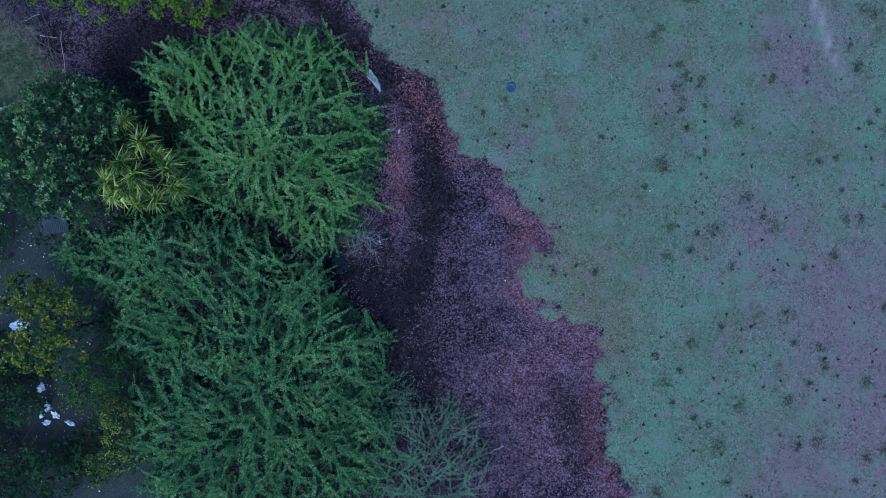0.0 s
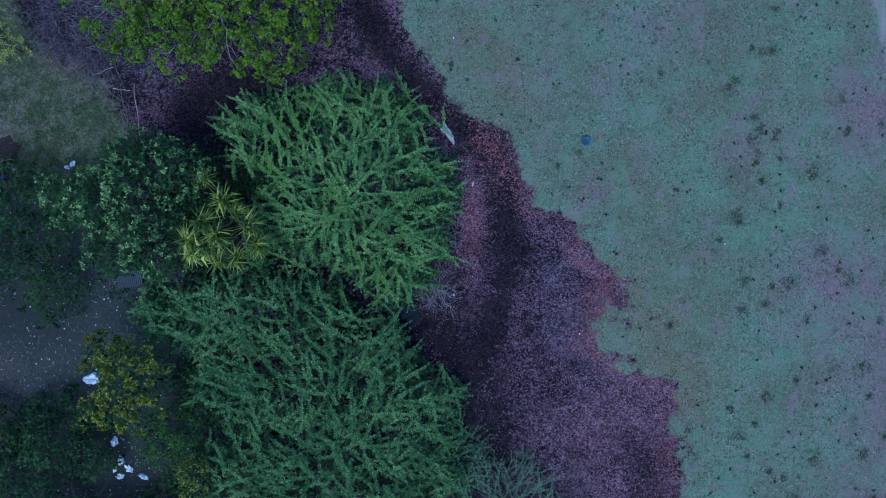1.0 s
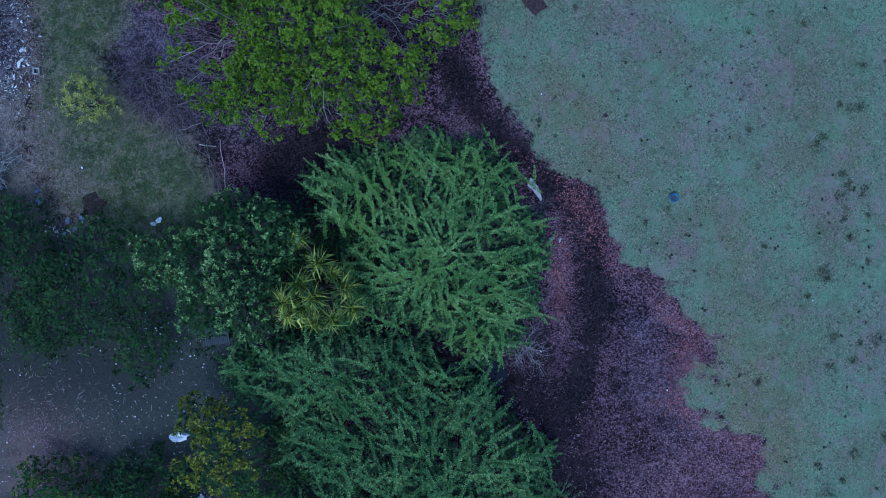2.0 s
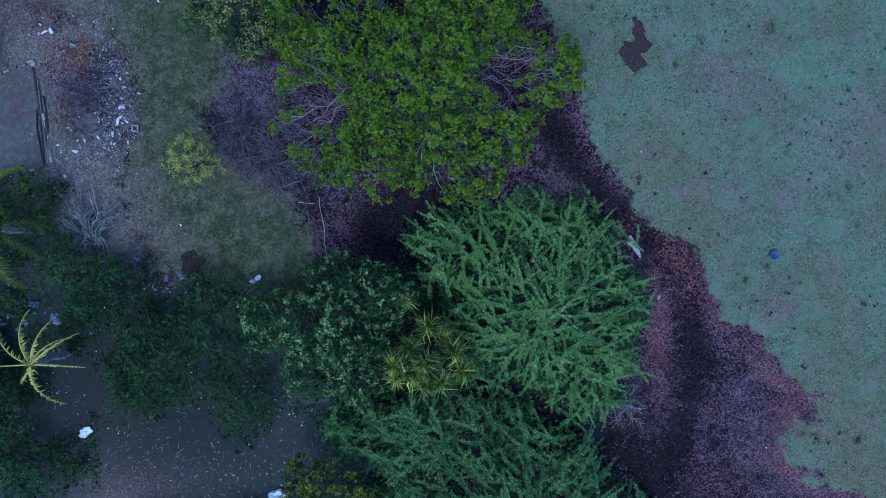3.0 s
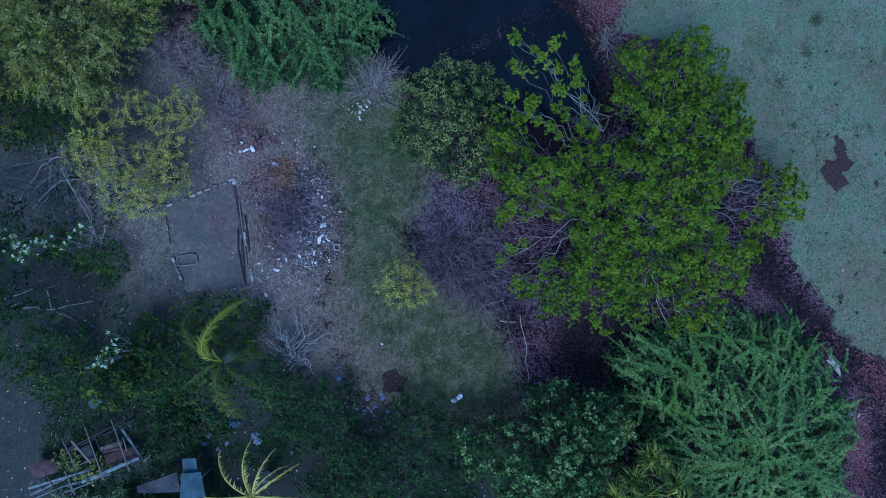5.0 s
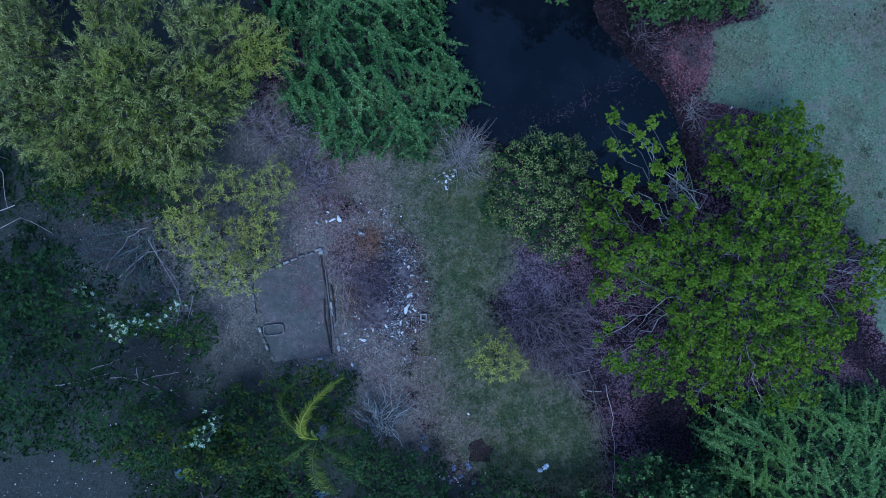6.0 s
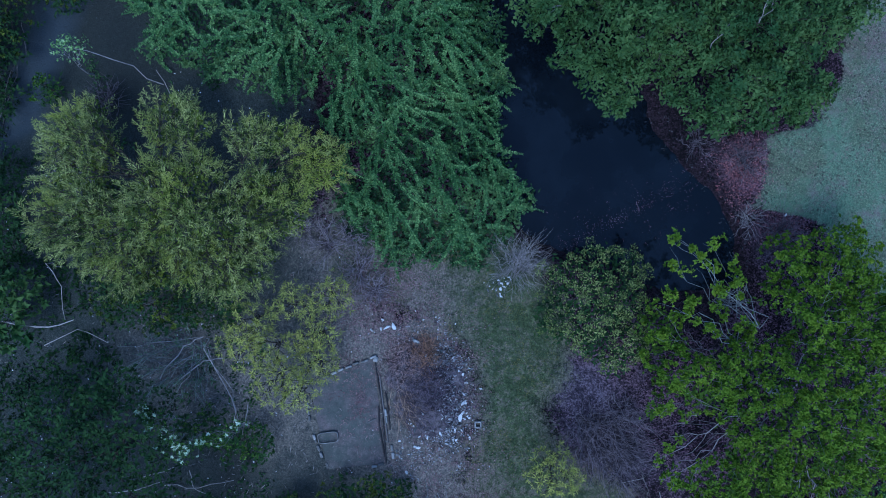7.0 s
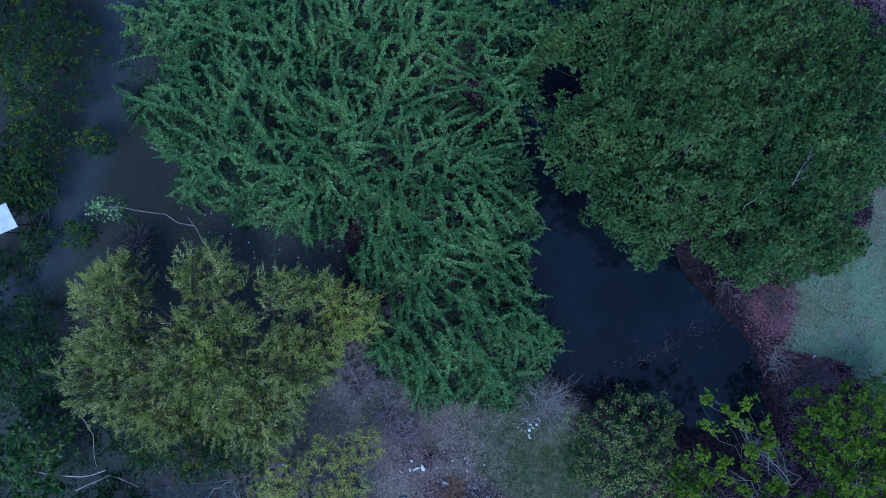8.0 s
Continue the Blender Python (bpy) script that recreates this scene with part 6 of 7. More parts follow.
def heap_twigs(count, cx, cy, spread, length, aim, fan, r):
    s = Soup()
    for _ in range(count):
        a = radians(aim + rng.normal(0, fan))
        px, py = cx + rng.normal(0, spread), cy + rng.normal(0, spread * 1.3)
        ln = length * rng.uniform(0.4, 1.2)
        du, dv = (px - hx) / 1.9, (py - hy) / 2.8
        zz = gz(px, py) + 0.34 * max(0.0, 1 - du * du - dv * dv) + rng.uniform(0.02, 0.16)
        e = (px + math.cos(a) * ln, py + math.sin(a) * ln, max(zz + rng.normal(-0.08, 0.10), gz(px, py) + 0.03))
        tube(s, bent(rng, (px, py, zz), e, 0.035, 4), np.linspace(r, r * 0.5, 4), 3)
    return s


part("straw", heap_twigs(900, -35.0, 20.2, 0.45, 0.35, 40, 80, 0.010), ORANGESTRAW, heap, "orange-brown dry straw and twigs")["kind"] = "stuff"
part("dry_litter", heap_twigs(1300, -36.1, 19.7, 0.58, 0.22, 40, 90, 0.013), ROSESTRAW, heap, "rosy brown dry litter")["kind"] = "stuff"
part("brush", heap_twigs(80, -36.0, 17.4, 0.38, 1.3, -50, 30, 0.012), STRAW, heap, "long pale brown twigs")["kind"] = "stuff"
part("brushwood", heap_twigs(1700, -34.4, 17.9, 0.85, 0.6, 70, 90, 0.009), DARKTWIG, heap, "dark plum-grey brushwood")["kind"] = "stuff"
for y in (16.3, 17.6, 18.9, 20.1):
    part("rubble_strip", heap_twigs(150, -33.4 - 0.25 * max(0.0, y - 18.5), y, 0.42, 0.13, 40, 90, 0.034), CHIPS, heap, "pale violet-grey broken rubble")["kind"] = "stuff"

for _ in range(150):
    a = radians(rng.choice([rng.normal(-28, 26), rng.normal(-85, 25), rng.uniform(-60, 90)]))
    k = rng.choice([rng.uniform(0.5, 0.9), rng.uniform(0.8, 1.15), rng.uniform(0.95, 1.6)])
    x, y = hx - 0.15 + 2.2 * k * math.cos(a) - 0.4 * math.sin(a), hy + 2.75 * k * math.sin(a)
    lay_stone(rng, x, y, rng.choice([0.08, 0.12, 0.18, 0.3], p=[0.5, 0.33, 0.13, 0.04]), "pale broken rubble lump beside the compost heap", "rubble round the heap", above=0.3 * max(0.0, 1 - k * k))
for _ in range(84):
    x, y = rng.normal(-33.25, 0.5), rng.normal(17.5, 1.2)
    lay_stone(rng, x, y, rng.uniform(0.07, 0.22), "whitish rubble lump beside the compost heap", "rubble round the heap", above=0.03)
for x, y, k in ((-35.4, 20.85, 0.42), (-36.95, 21.6, 0.34), (-36.6, 21.65, 0.36), (-37.3, 21.5, 0.2), (-37.8, 21.4, 0.22), (-37.2, 22.0, 0.16), (-36.3, 21.2, 0.18), (-34.9, 20.2, 0.2), (-32.9, 16.6, 0.3), (-33.2, 15.9, 0.26), (-32.7, 17.4, 0.28), (-34.7, 15.5, 0.26), (-34.0, 15.7, 0.24), (-35.2, 14.9, 0.22), (-33.6, 17.9, 0.22), (-34.1, 18.0, 0.2)):
    lay_stone(rng, x, y, k, "large whitish rubble lump beside the compost heap", "rubble round the heap", above=0.05)
for _ in range(26):
    x, y = rng.normal(-36.2, 0.35), rng.normal(14.6, 0.55)
    lay_stone(rng, x, y, rng.uniform(0.08, 0.22), "grey-green broken plaster by the foundation", "plaster bits by the foundation", DARKSTONES + STONES)
for _ in range(34):
    x, y = rng.normal(-30.7, 0.42), rng.normal(23.9, 0.25)
    lay_stone(rng, x, y, rng.uniform(0.08, 0.2), "pale rubble under the leafless bush", "rubble by the leafless bush")
for _ in range(22):
    x, y = rng.normal(-30.8, 0.6), rng.normal(7.3, 0.35)
    lay_stone(rng, x, y, rng.uniform(0.08, 0.24), "blue-grey rubble heap under the bushes", "rubble in the yard", DARKSTONES)
for x, y, k in ((1.55, 15.5, 0.26), (1.8, 9.42, 0.14), (3.55, -1.8, 0.13), (6.05, -10.3, 0.14), (11.7, 3.3, 0.13), (5.0, 16.2, 0.13), (-3.6, 14.9, 0.12), (2.1, 13.3, 0.13), (4.3, 18.0, 0.12), (-18.4, 33.8, 0.2), (-14.7, 27.9, 0.2), (-31.3, 21.7, 0.14), (-34.4, 22.4, 0.16), (-3.0, 6.8, 0.32), (-2.5, 6.7, 0.22), (-31.2, 11.6, 0.2), (-29.4, 10.8, 0.16), (-3.6, 0.4, 0.14)):
    lay_stone(rng, x, y, k, "small whitish stone lying in short grass", "scattered pale stones")

# hollow block, sacks, rags
s = Soup()
hz = gz(-31.9, 16.2)
for dx, dy, w, h in ((0, 0.17, 0.42, 0.08), (0, -0.17, 0.42, 0.08), (0.17, 0, 0.08, 0.262), (-0.17, 0, 0.08, 0.262)):
    box_soup((w * 0.9, h * 0.9, 0.2), (-31.9 + dx * 0.9, 16.2 + dy * 0.9, hz + 0.09), 0, 0, 0.008, s)
single("hollow_block", s, CONCRETE, (-31.9, 16.2, hz), label="pale hollow concrete block standing on the clearing", category="concrete block")
crumpled(301, (-24.0, -4.3), (0.95, 0.5, 0.4), "white plastic sack slumped beside the golden tree", turn=10)
crumpled(302, (-22.8, -7.9), (0.5, 0.35, 0.3), "white plastic bag lying in the yard shade", turn=60)
crumpled(303, (-22.45, -9.0), (0.5, 0.3, 0.25), "crumpled white cloth lying in the yard shade", turn=100)
crumpled(304, (-21.2, -9.9), (0.55, 0.2, 0.2), "crumpled white cloth lying in the yard shade", turn=-30)
crumpled(305, (-22.5, -9.85), (0.4, 0.26, 0.2), "crumpled white cloth lying in the yard shade", turn=20)
crumpled(313, (-22.0, -9.45), (0.45, 0.3, 0.2), "crumpled white cloth lying in the yard shade", turn=140)
crumpled(314, (-22.75, -9.45), (0.3, 0.22, 0.2), "crumpled white cloth lying in the yard shade", turn=70)
crumpled(306, (-34.7, -0.75), (0.75, 0.5, 0.25), "pale rag spread on the littered soil", turn=35)
crumpled(307, (-25.1, 7.85), (0.36, 0.26, 0.2), "small white plastic bag on the clearing", turn=40)
crumpled(308, (-25.4, 7.65), (0.28, 0.2, 0.2), "small white plastic bag on the clearing", turn=0)
crumpled(309, (-3.95, 9.65), (1.1, 0.38, 0.3), "pale grey sack lying on the plum bank", CONCRETE, turn=-58)
crumpled(310, (-28.8, 8.65), (1.2, 1.0, 0.05), "dark red-brown earth mound in the clearing", REDDISH, "earth_mound")
crumpled(311, (-39.8, 2.3), (0.5, 0.45, 0.4), "white plastic bag by the tin shelter")
crumpled(312, (-37.6, 6.4), (0.6, 0.4, 0.3), "faded blue plastic bag in the yard", BLUETIN)

for k, (x, y) in enumerate(((-39.0, 5.7), (-38.5, 5.0), (-38.0, 5.3), (-39.3, 5.3), (-36.5, 5.7), (-36.3, 5.4), (-30.2, 7.8), (-29.8, 7.3), (-29.1, 7.0), (-30.4, 7.1), (-29.4, 7.9), (-31.9, 9.5), (-31.8, 8.9), (-34.4, 4.8), (-32.9, 1.2))):
    size = rng.uniform(0.2, 0.45)
    crumpled(330 + k, (x, y), (size, size * rng.uniform(0.5, 0.9), 0.14), "scrap of faded blue plastic on yard soil", BLUECLOTH, "plastic_scrap", rng.uniform(0, 180))["group"] = "plastic scraps in the yard"

# patch of dug soil in the pasture
gx, gy = np.meshgrid(np.arange(-5.2, -2.7, 0.06), np.arange(19.0, 22.8, 0.06))
sd = inside(DUG, gx, gy) + 0.10 * wavy(gx, gy, 9.0, 1.0) + 0.06 * wavy(gx, gy, 23.0, 2.0)
gz_ = ground_z(gx.ravel(), gy.ravel()).reshape(gx.shape) + np.clip(sd * 0.5, -0.05, 0.05) * 1.0 + np.where(sd > 0, 0.035 * wavy(gx, gy, 17.0, 4.0) + 0.02 * wavy(gx, gy, 31.0, 6.0) + 0.015, 0.0)
ni, nj = gx.shape
gi, gj = np.meshgrid(np.arange(ni - 1), np.arange(nj - 1), indexing="ij")
gk = (gi * nj + gj).ravel()
ok = (sd.ravel()[gk] > -0.05)
gk = gk[ok]
s = Soup()
s.add(np.stack([gx, gy, gz_], -1).reshape(-1, 3), np.stack([gk, gk + 1, gk + nj + 1, gk + nj], 1))
single("dug_soil", s, DUGSOIL, (-4.0, 20.8, gz(-4.0, 20.8)), label="ragged patch of dark dug soil in the pasture", category="soil patch")

# blue tub with a rim
s, n = Soup(), 24
tx, ty = 3.82, 9.07
tz = gz(tx, ty)
ang = np.linspace(0, 2 * math.pi, n, endpoint=False)
prof = ((0.17, 0.0), (0.235, 0.2), (0.26, 0.205), (0.26, 0.225), (0.20, 0.225), (0.15, 0.03), (0.004, 0.03))
v = np.concatenate([np.stack([tx + r * np.cos(ang), ty + r * np.sin(ang), np.full(n, tz + h)], 1) for r, h in prof])
fi, fj = np.meshgrid(np.arange(len(prof) - 1), np.arange(n), indexing="ij")
fi, fj = fi.ravel(), fj.ravel()
s.add(v, np.stack([fi * n + fj, fi * n + (fj + 1) % n, (fi + 1) * n + (fj + 1) % n, (fi + 1) * n + fj], 1))
tub = root("tub", (tx, ty, tz), label="round blue plastic tub of dark water on the pasture", category="tub")
part("body", s, BLUEPLASTIC, tub, smooth=True)
s = Soup()
s.add([(tx, ty, tz + 0.13)] + [(tx + 0.178 * math.cos(a), ty + 0.178 * math.sin(a), tz + 0.13) for a in ang], [(0, 1 + k, 1 + (k + 1) % n) for k in range(n)])
part("water", s, RUSTYGREY, tub, "dark water surface")

# dung on the pasture
DUNGS = [lump_mesh("dung_pat", 230 + i, DUNG, 0.3, 0.6) for i in range(3)]
for x, y, k in ((8.6, -1.27, 0.34), (23.5, 6.8, 0.34), (17.4, -4.4, 0.34), (10.4, -7.0, 0.2), (-0.0, 13.7, 0.42), (13.3, 1.3, 0.24), (18.7, -1.2, 0.3), (12.0, -9.4, 0.26), (23.0, -3.3, 0.26), (21.1, -8.0, 0.2), (19.5, -0.9, 0.22), (4.0, 14.5, 0.2), (1.5, 19.4, 0.22), (-0.2, 15.9, 0.14), (13.6, -1.6, 0.22), (24.2, 5.1, 0.24), (7.0, 3.6, 0.14), (9.6, 9.4, 0.16), (15.9, 8.9, 0.18), (12.2, 9.0, 0.2)):
    ob = new("dung_pat", DUNGS[int(rng.integers(3))])
    ob.matrix_world = pose(x, y, gz(x, y) + 0.02, 0, 0, rng.uniform(0, 360)) @ Matrix.Diagonal((k, k * 0.85, k * 0.8, 1))
    tagged(ob, "dark dung pat lying in short pasture grass", "dung", "dung on the pasture")

# tin shelters and timber frame
corrugated((-41.25, 3.42, 1.4), 2.3, 0.72, -79, 3, TIN, "grey corrugated tin sheet on rough posts", 8, 1, -1.0)
corrugated((-39.35, 3.15, 1.55), 2.1, 1.3, 3, 5, BLUETIN, "faded blue corrugated tin sheet on rough posts", 11, 2, 0.42)
corrugated((-39.55, 4.45, 1.40), 0.9, 0.75, 4, 3, BLUETIN, "small faded blue tin sheet on rough posts", 7, 5)
corrugated((-21.8, 1.55, 0.28), 1.3, 1.35, 8, 2, RUSTYGREY, "blue-grey tin sheet lying beneath the shrub", 13, 3)
corrugated((-58.5, 35.15, 2.5), 1.35, 1.3, 24, 6, WHITEROOF, "white corrugated tin roof on posts beside poles", 16, 4)

frame_at = (-44.6, 5.4)
hut = root("timber_frame", (*frame_at, gz(*frame_at)), label="bare weathered timber hut frame without its roof", category="hut frame")


def beam(a, b, za, zb, w, h, name, material=PLANK, label=""):
    a, b = np.array((*a, za)), np.array((*b, zb))
    m, ln = (a + b) / 2, np.linalg.norm(b - a)
    s = Soup()
    box_soup((ln, w, h), m, math.degrees(math.atan2(b[1] - a[1], b[0] - a[0])), 0, 0.008, s)
    return part(name, s, material, hut, label)


beam((-46.1, 5.35), (-43.1, 6.9), 1.3, 1.36, 0.08, 0.08, "beam")
beam((-46.2, 5.2), (-44.6, 5.95), 1.22, 1.26, 0.06, 0.06, "beam")
beam((-45.4, 3.55), (-42.35, 4.85), 1.12, 1.18, 0.17, 0.05, "beam", PALEPLANK, "pale weathered front board")
beam((-45.2, 3.75), (-43.2, 4.6), 1.16, 1.18, 0.05, 0.05, "beam", PALEPLANK, "pale weathered board")
beam((-48.3, 3.2), (-45.0, 4.2), 1.0, 1.12, 0.12, 0.05, "beam", PALEPLANK, "pale weathered board")
beam((-48.3, 2.8), (-46.4, 3.7), 0.9, 0.95, 0.13, 0.05, "beam", PALEPLANK, "pale weathered board")
beam((-48.2, 2.55), (-46.3, 3.35), 0.86, 0.9, 0.06, 0.05, "beam", PALEPLANK, "pale weathered board")
beam((-46.6, 3.25), (-43.9, 3.95), 0.96, 1.0, 0.10, 0.05, "beam", PALEPLANK, "pale weathered board")
beam((-46.4, 2.95), (-44.9, 3.5), 0.9, 0.94, 0.05, 0.05, "beam", PALEPLANK, "pale weathered board")
beam((-43.35, 6.4), (-42.8, 5.6), 1.0, 1.0, 0.13, 0.06, "beam", PALEPLANK, "pale curved side board")
beam((-42.8, 5.62), (-42.3, 4.85), 1.0, 1.0, 0.13, 0.06, "beam", PALEPLANK, "pale curved side board")
beam((-46.7, 4.9), (-45.9, 5.3), 1.1, 1.15, 0.05, 0.05, "beam")
beam((-45.6, 4.45), (-44.9, 4.75), 0.95, 1.0, 0.07, 0.05, "beam")
beam((-44.65, 5.95), (-43.6, 6.35), 0.9, 0.95, 0.07, 0.05, "beam")
for a, b, w in (((-45.15, 6.6), (-44.15, 3.8), 0.06), ((-43.75, 7.0), (-42.75, 4.2), 0.06), ((-45.85, 5.85), (-44.8, 4.65), 0.11), ((-46.35, 5.95), (-45.55, 4.3), 0.06), ((-47.4, 4.35), (-45.85, 2.1), 0.05), ((-46.2, 4.25), (-45.65, 2.95), 0.06), ((-44.6, 6.1), (-44.35, 5.4), 0.05), ((-43.1, 6.0), (-42.9, 5.3), 0.05)):
    beam(a, b, 1.42 + rng.normal(0, 0.03), 1.34, w, 0.06, "rafter")
for x, y in ((-45.9, 5.4), (-43.15, 6.75), (-42.45, 4.75), (-44.9, 3.8), (-47.6, 3.2), (-46.3, 4.1), (-44.5, 6.05)):
    g = gz(x, y)
    part("post", box_soup((0.09, 0.09, 1.34), (x, y, g + 0.58), 12, 0, 0.01), PLANK, hut)
part("panel", box_soup((1.75, 0.6, 0.05), (-43.5, 4.85, 0.72), 16, 3, 0.006), RUSTY, hut, "rusty brown sheet panel")
part("panel", box_soup((1.2, 0.26, 0.05), (-44.0, 5.4, 0.82), 18, 5, 0.006), PLANK, hut, "weathered brown board panel")
part("panel", box_soup((1.0, 0.16, 0.05), (-43.9, 5.2, 0.86), 12, -5, 0.006), RUSTY, hut, "rusty brown board panel")
part("panel", box_soup((0.5, 0.8, 0.05), (-45.4, 4.95, 0.5), 24, -6, 0.006), TIN, hut, "dull grey sheet panel")
part("panel", box_soup((1.5, 0.8, 0.05), (-47.6, 4.2, 0.85), 16, 3, 0.006), RUSTY, hut, "rusty brown roof sheet")
stick(rng, [(-42.6, 4.3, -0.02), (-42.1, 4.7, 0.6), (-41.5, 5.3, 1.2)], 0.035, PALEPLANK, "pale stick leaning against the hut frame", "stick", "stick")
crumpled(316, (-43.9, 1.4), (0.4, 0.3, 0.25), "small white plastic bag beside the hut frame", turn=50)
crumpled(317, (-46.8, 1.8), (0.35, 0.25, 0.2), "small white plastic bag beside the hut frame", turn=10)
crumpled(318, (-45.3, 7.6), (0.7, 0.5, 0.2), "faded blue plastic sheet behind the hut frame", BLUETIN, turn=20)

# pale round bucket beside the hut frame
s, n = Soup(), 20
tx, ty = -47.0, 1.2
tz = gz(tx, ty)
ang = np.linspace(0, 2 * math.pi, n, endpoint=False)
prof = ((0.15, 0.0), (0.20, 0.26), (0.215, 0.265), (0.215, 0.28), (0.18, 0.28), (0.13, 0.03), (0.004, 0.03))
v = np.concatenate([np.stack([tx + r * np.cos(ang), ty + r * np.sin(ang), np.full(n, tz + h)], 1) for r, h in prof])
fi, fj = np.meshgrid(np.arange(len(prof) - 1), np.arange(n), indexing="ij")
fi, fj = fi.ravel(), fj.ravel()
s.add(v, np.stack([fi * n + fj, fi * n + (fj + 1) % n, (fi + 1) * n + (fj + 1) % n, (fi + 1) * n + fj], 1))
single("bucket", s, TIN, (tx, ty, tz), True, label="dull grey bucket standing beside the hut frame", category="bucket")

# sticks, poles and dead branches
for i in range(46):
    k = rng.uniform(0, 1)
    x = np.interp(k, [0, 0.4, 0.75, 1], [-22.9, -22.4, -21.8, -21.4]) + rng.normal(0, 0.24 * (1 - 0.7 * k))
    y = np.interp(k, [0, 0.4, 0.75, 1], [13.0, 11.6, 9.6, 7.0]) + rng.normal(0, 0.2)
    a, ln = radians(-66 + rng.normal(0, 20)), rng.uniform(0.6, 1.7)
    stick(rng, [(x - math.cos(a) * ln / 2, y - math.sin(a) * ln / 2, 0.03), (x, y, rng.uniform(0.06, 0.2)), (x + math.cos(a) * ln / 2, y + math.sin(a) * ln / 2, 0.04)], rng.uniform(0.010, 0.022), PLANK,
          "weathered grey stick in a brushwood row", category="stick")["group"] = "brushwood row beside the clearing"
LONG_BRANCHES = [
    ([(-49.5, 18.7, 0.3), (-48.0, 20.6, 0.6), (-46.9, 21.1, 0.9)], 0.05), ([(-48.8, 18.3, 0.2), (-46.9, 19.8, 0.6), (-45.9, 19.9, 0.5)], 0.05),
    ([(-46.9, 20.5, 0.7), (-45.4, 17.8, 0.6), (-45.2, 14.9, 0.4), (-46.0, 14.4, 0.1)], 0.035), 
    ([(-56.7, 22.1, 2.4), (-55.1, 21.8, 2.2), (-53.0, 22.2, 2.5)], 0.06), ([(-55.2, 20.7, 1.2), (-53.3, 21.6, 1.5), (-51.9, 20.8, 1.0)], 0.035),
    ([(-44.5, 17.4, 0.6), (-44.7, 16.2, 0.7), (-45.2, 15.0, 0.3)], 0.03), ([(-52.3, 12.4, 0.2), (-50.6, 12.7, 0.5), (-49.2, 13.1, 0.3)], 0.04), ([(-49.3, 12.8, 0.2), (-47.2, 12.8, 0.4), (-45.3, 13.2, 0.3)], 0.035), ([(-47.7, 13.8, 0.5), (-47.5, 12.8, 0.4), (-46.3, 12.0, 0.1)], 0.03),
]
THIN_BRANCHES = [
    ([(-54.5, 25.1, 2.4), (-53.9, 23.9, 2.0), (-53.9, 22.1, 1.6)], 0.03), ([(-49.6, 19.6, 0.2), (-48.4, 19.4, 0.5), (-47.2, 20.2, 0.5)], 0.03), ([(-50.0, 20.7, 0.2), (-48.3, 20.9, 0.5), (-46.9, 21.1, 0.6)], 0.03), ([(-46.7, 20.4, 0.5), (-45.4, 18.1, 0.3), (-45.2, 16.4, 0.2)], 0.03),
]
SHORT_BRANCHES = [
    ([(-48.6, 17.9, 0.1), (-47.6, 19.4, 0.5), (-47.4, 20.8, 0.7)], 0.03), ([(-50.6, 13.2, 0.1), (-48.6, 13.9, 0.3)], 0.035), ([(3.4, -11.1, 0.5), (2.7, -11.7, 0.1)], 0.03),
    ([(-21.7, 12.4, 0.1), (-21.35, 10.6, 0.35), (-21.3, 8.4, 0.3), (-21.25, 5.9, 0.15)], 0.024), ([(-24.0, 12.9, 0.1), (-22.7, 13.25, 0.3)], 0.03), ([(-22.8, 12.1, 0.15), (-21.9, 12.0, 0.1)], 0.035), ([(-49.4, 35.0, 0.3), (-50.9, 35.6, 2.8), (-52.4, 35.75, 4.4)], 0.035),
    ([(-48.3, 33.4, 0.1), (-49.2, 35.4, 1.6)], 0.03),
]
for pts, r in LONG_BRANCHES + THIN_BRANCHES + SHORT_BRANCHES:
    pts = [(x, y, h if 0 < i < len(pts) - 1 or h > 1 else h) for i, (x, y, h) in enumerate(pts)]
    if min(p[2] for p in pts) > 0.4:
        x, y, h = pts[0]
        pts = [(x - 0.3, y - 0.2, -0.02)] + pts
    else:
        x, y, h = min(pts, key=lambda p: p[2])
        pts = [(a, b, -0.02 if (a, b) == (x, y) else h) for a, b, h in pts]
    stick(rng, pts, r * 0.9, DRYTWIG, "bare bleached dead branch lying in the yard", "dead_branch", "dead branch")
for x0, y0, x1, y1 in ((-58.4, 32.7, -57.2, 35.5), (-58.2, 32.6, -56.9, 35.8), (-58.0, 33.6, -57.0, 36.2), (-57.7, 42.6, -57.4, 40.7), (-56.9, 36.6, -56.7, 38.2), (-58.0, 40.4, -57.9, 38.6)):
    stick(rng, [(x0, y0, 0.02), ((x0 + x1) / 2, (y0 + y1) / 2, 0.4), (x1, y1, 0.9)], 0.03, PLANK, "pale bamboo pole leaning beside the white roof", "pole", "pole")["group"] = "poles by the white roof"

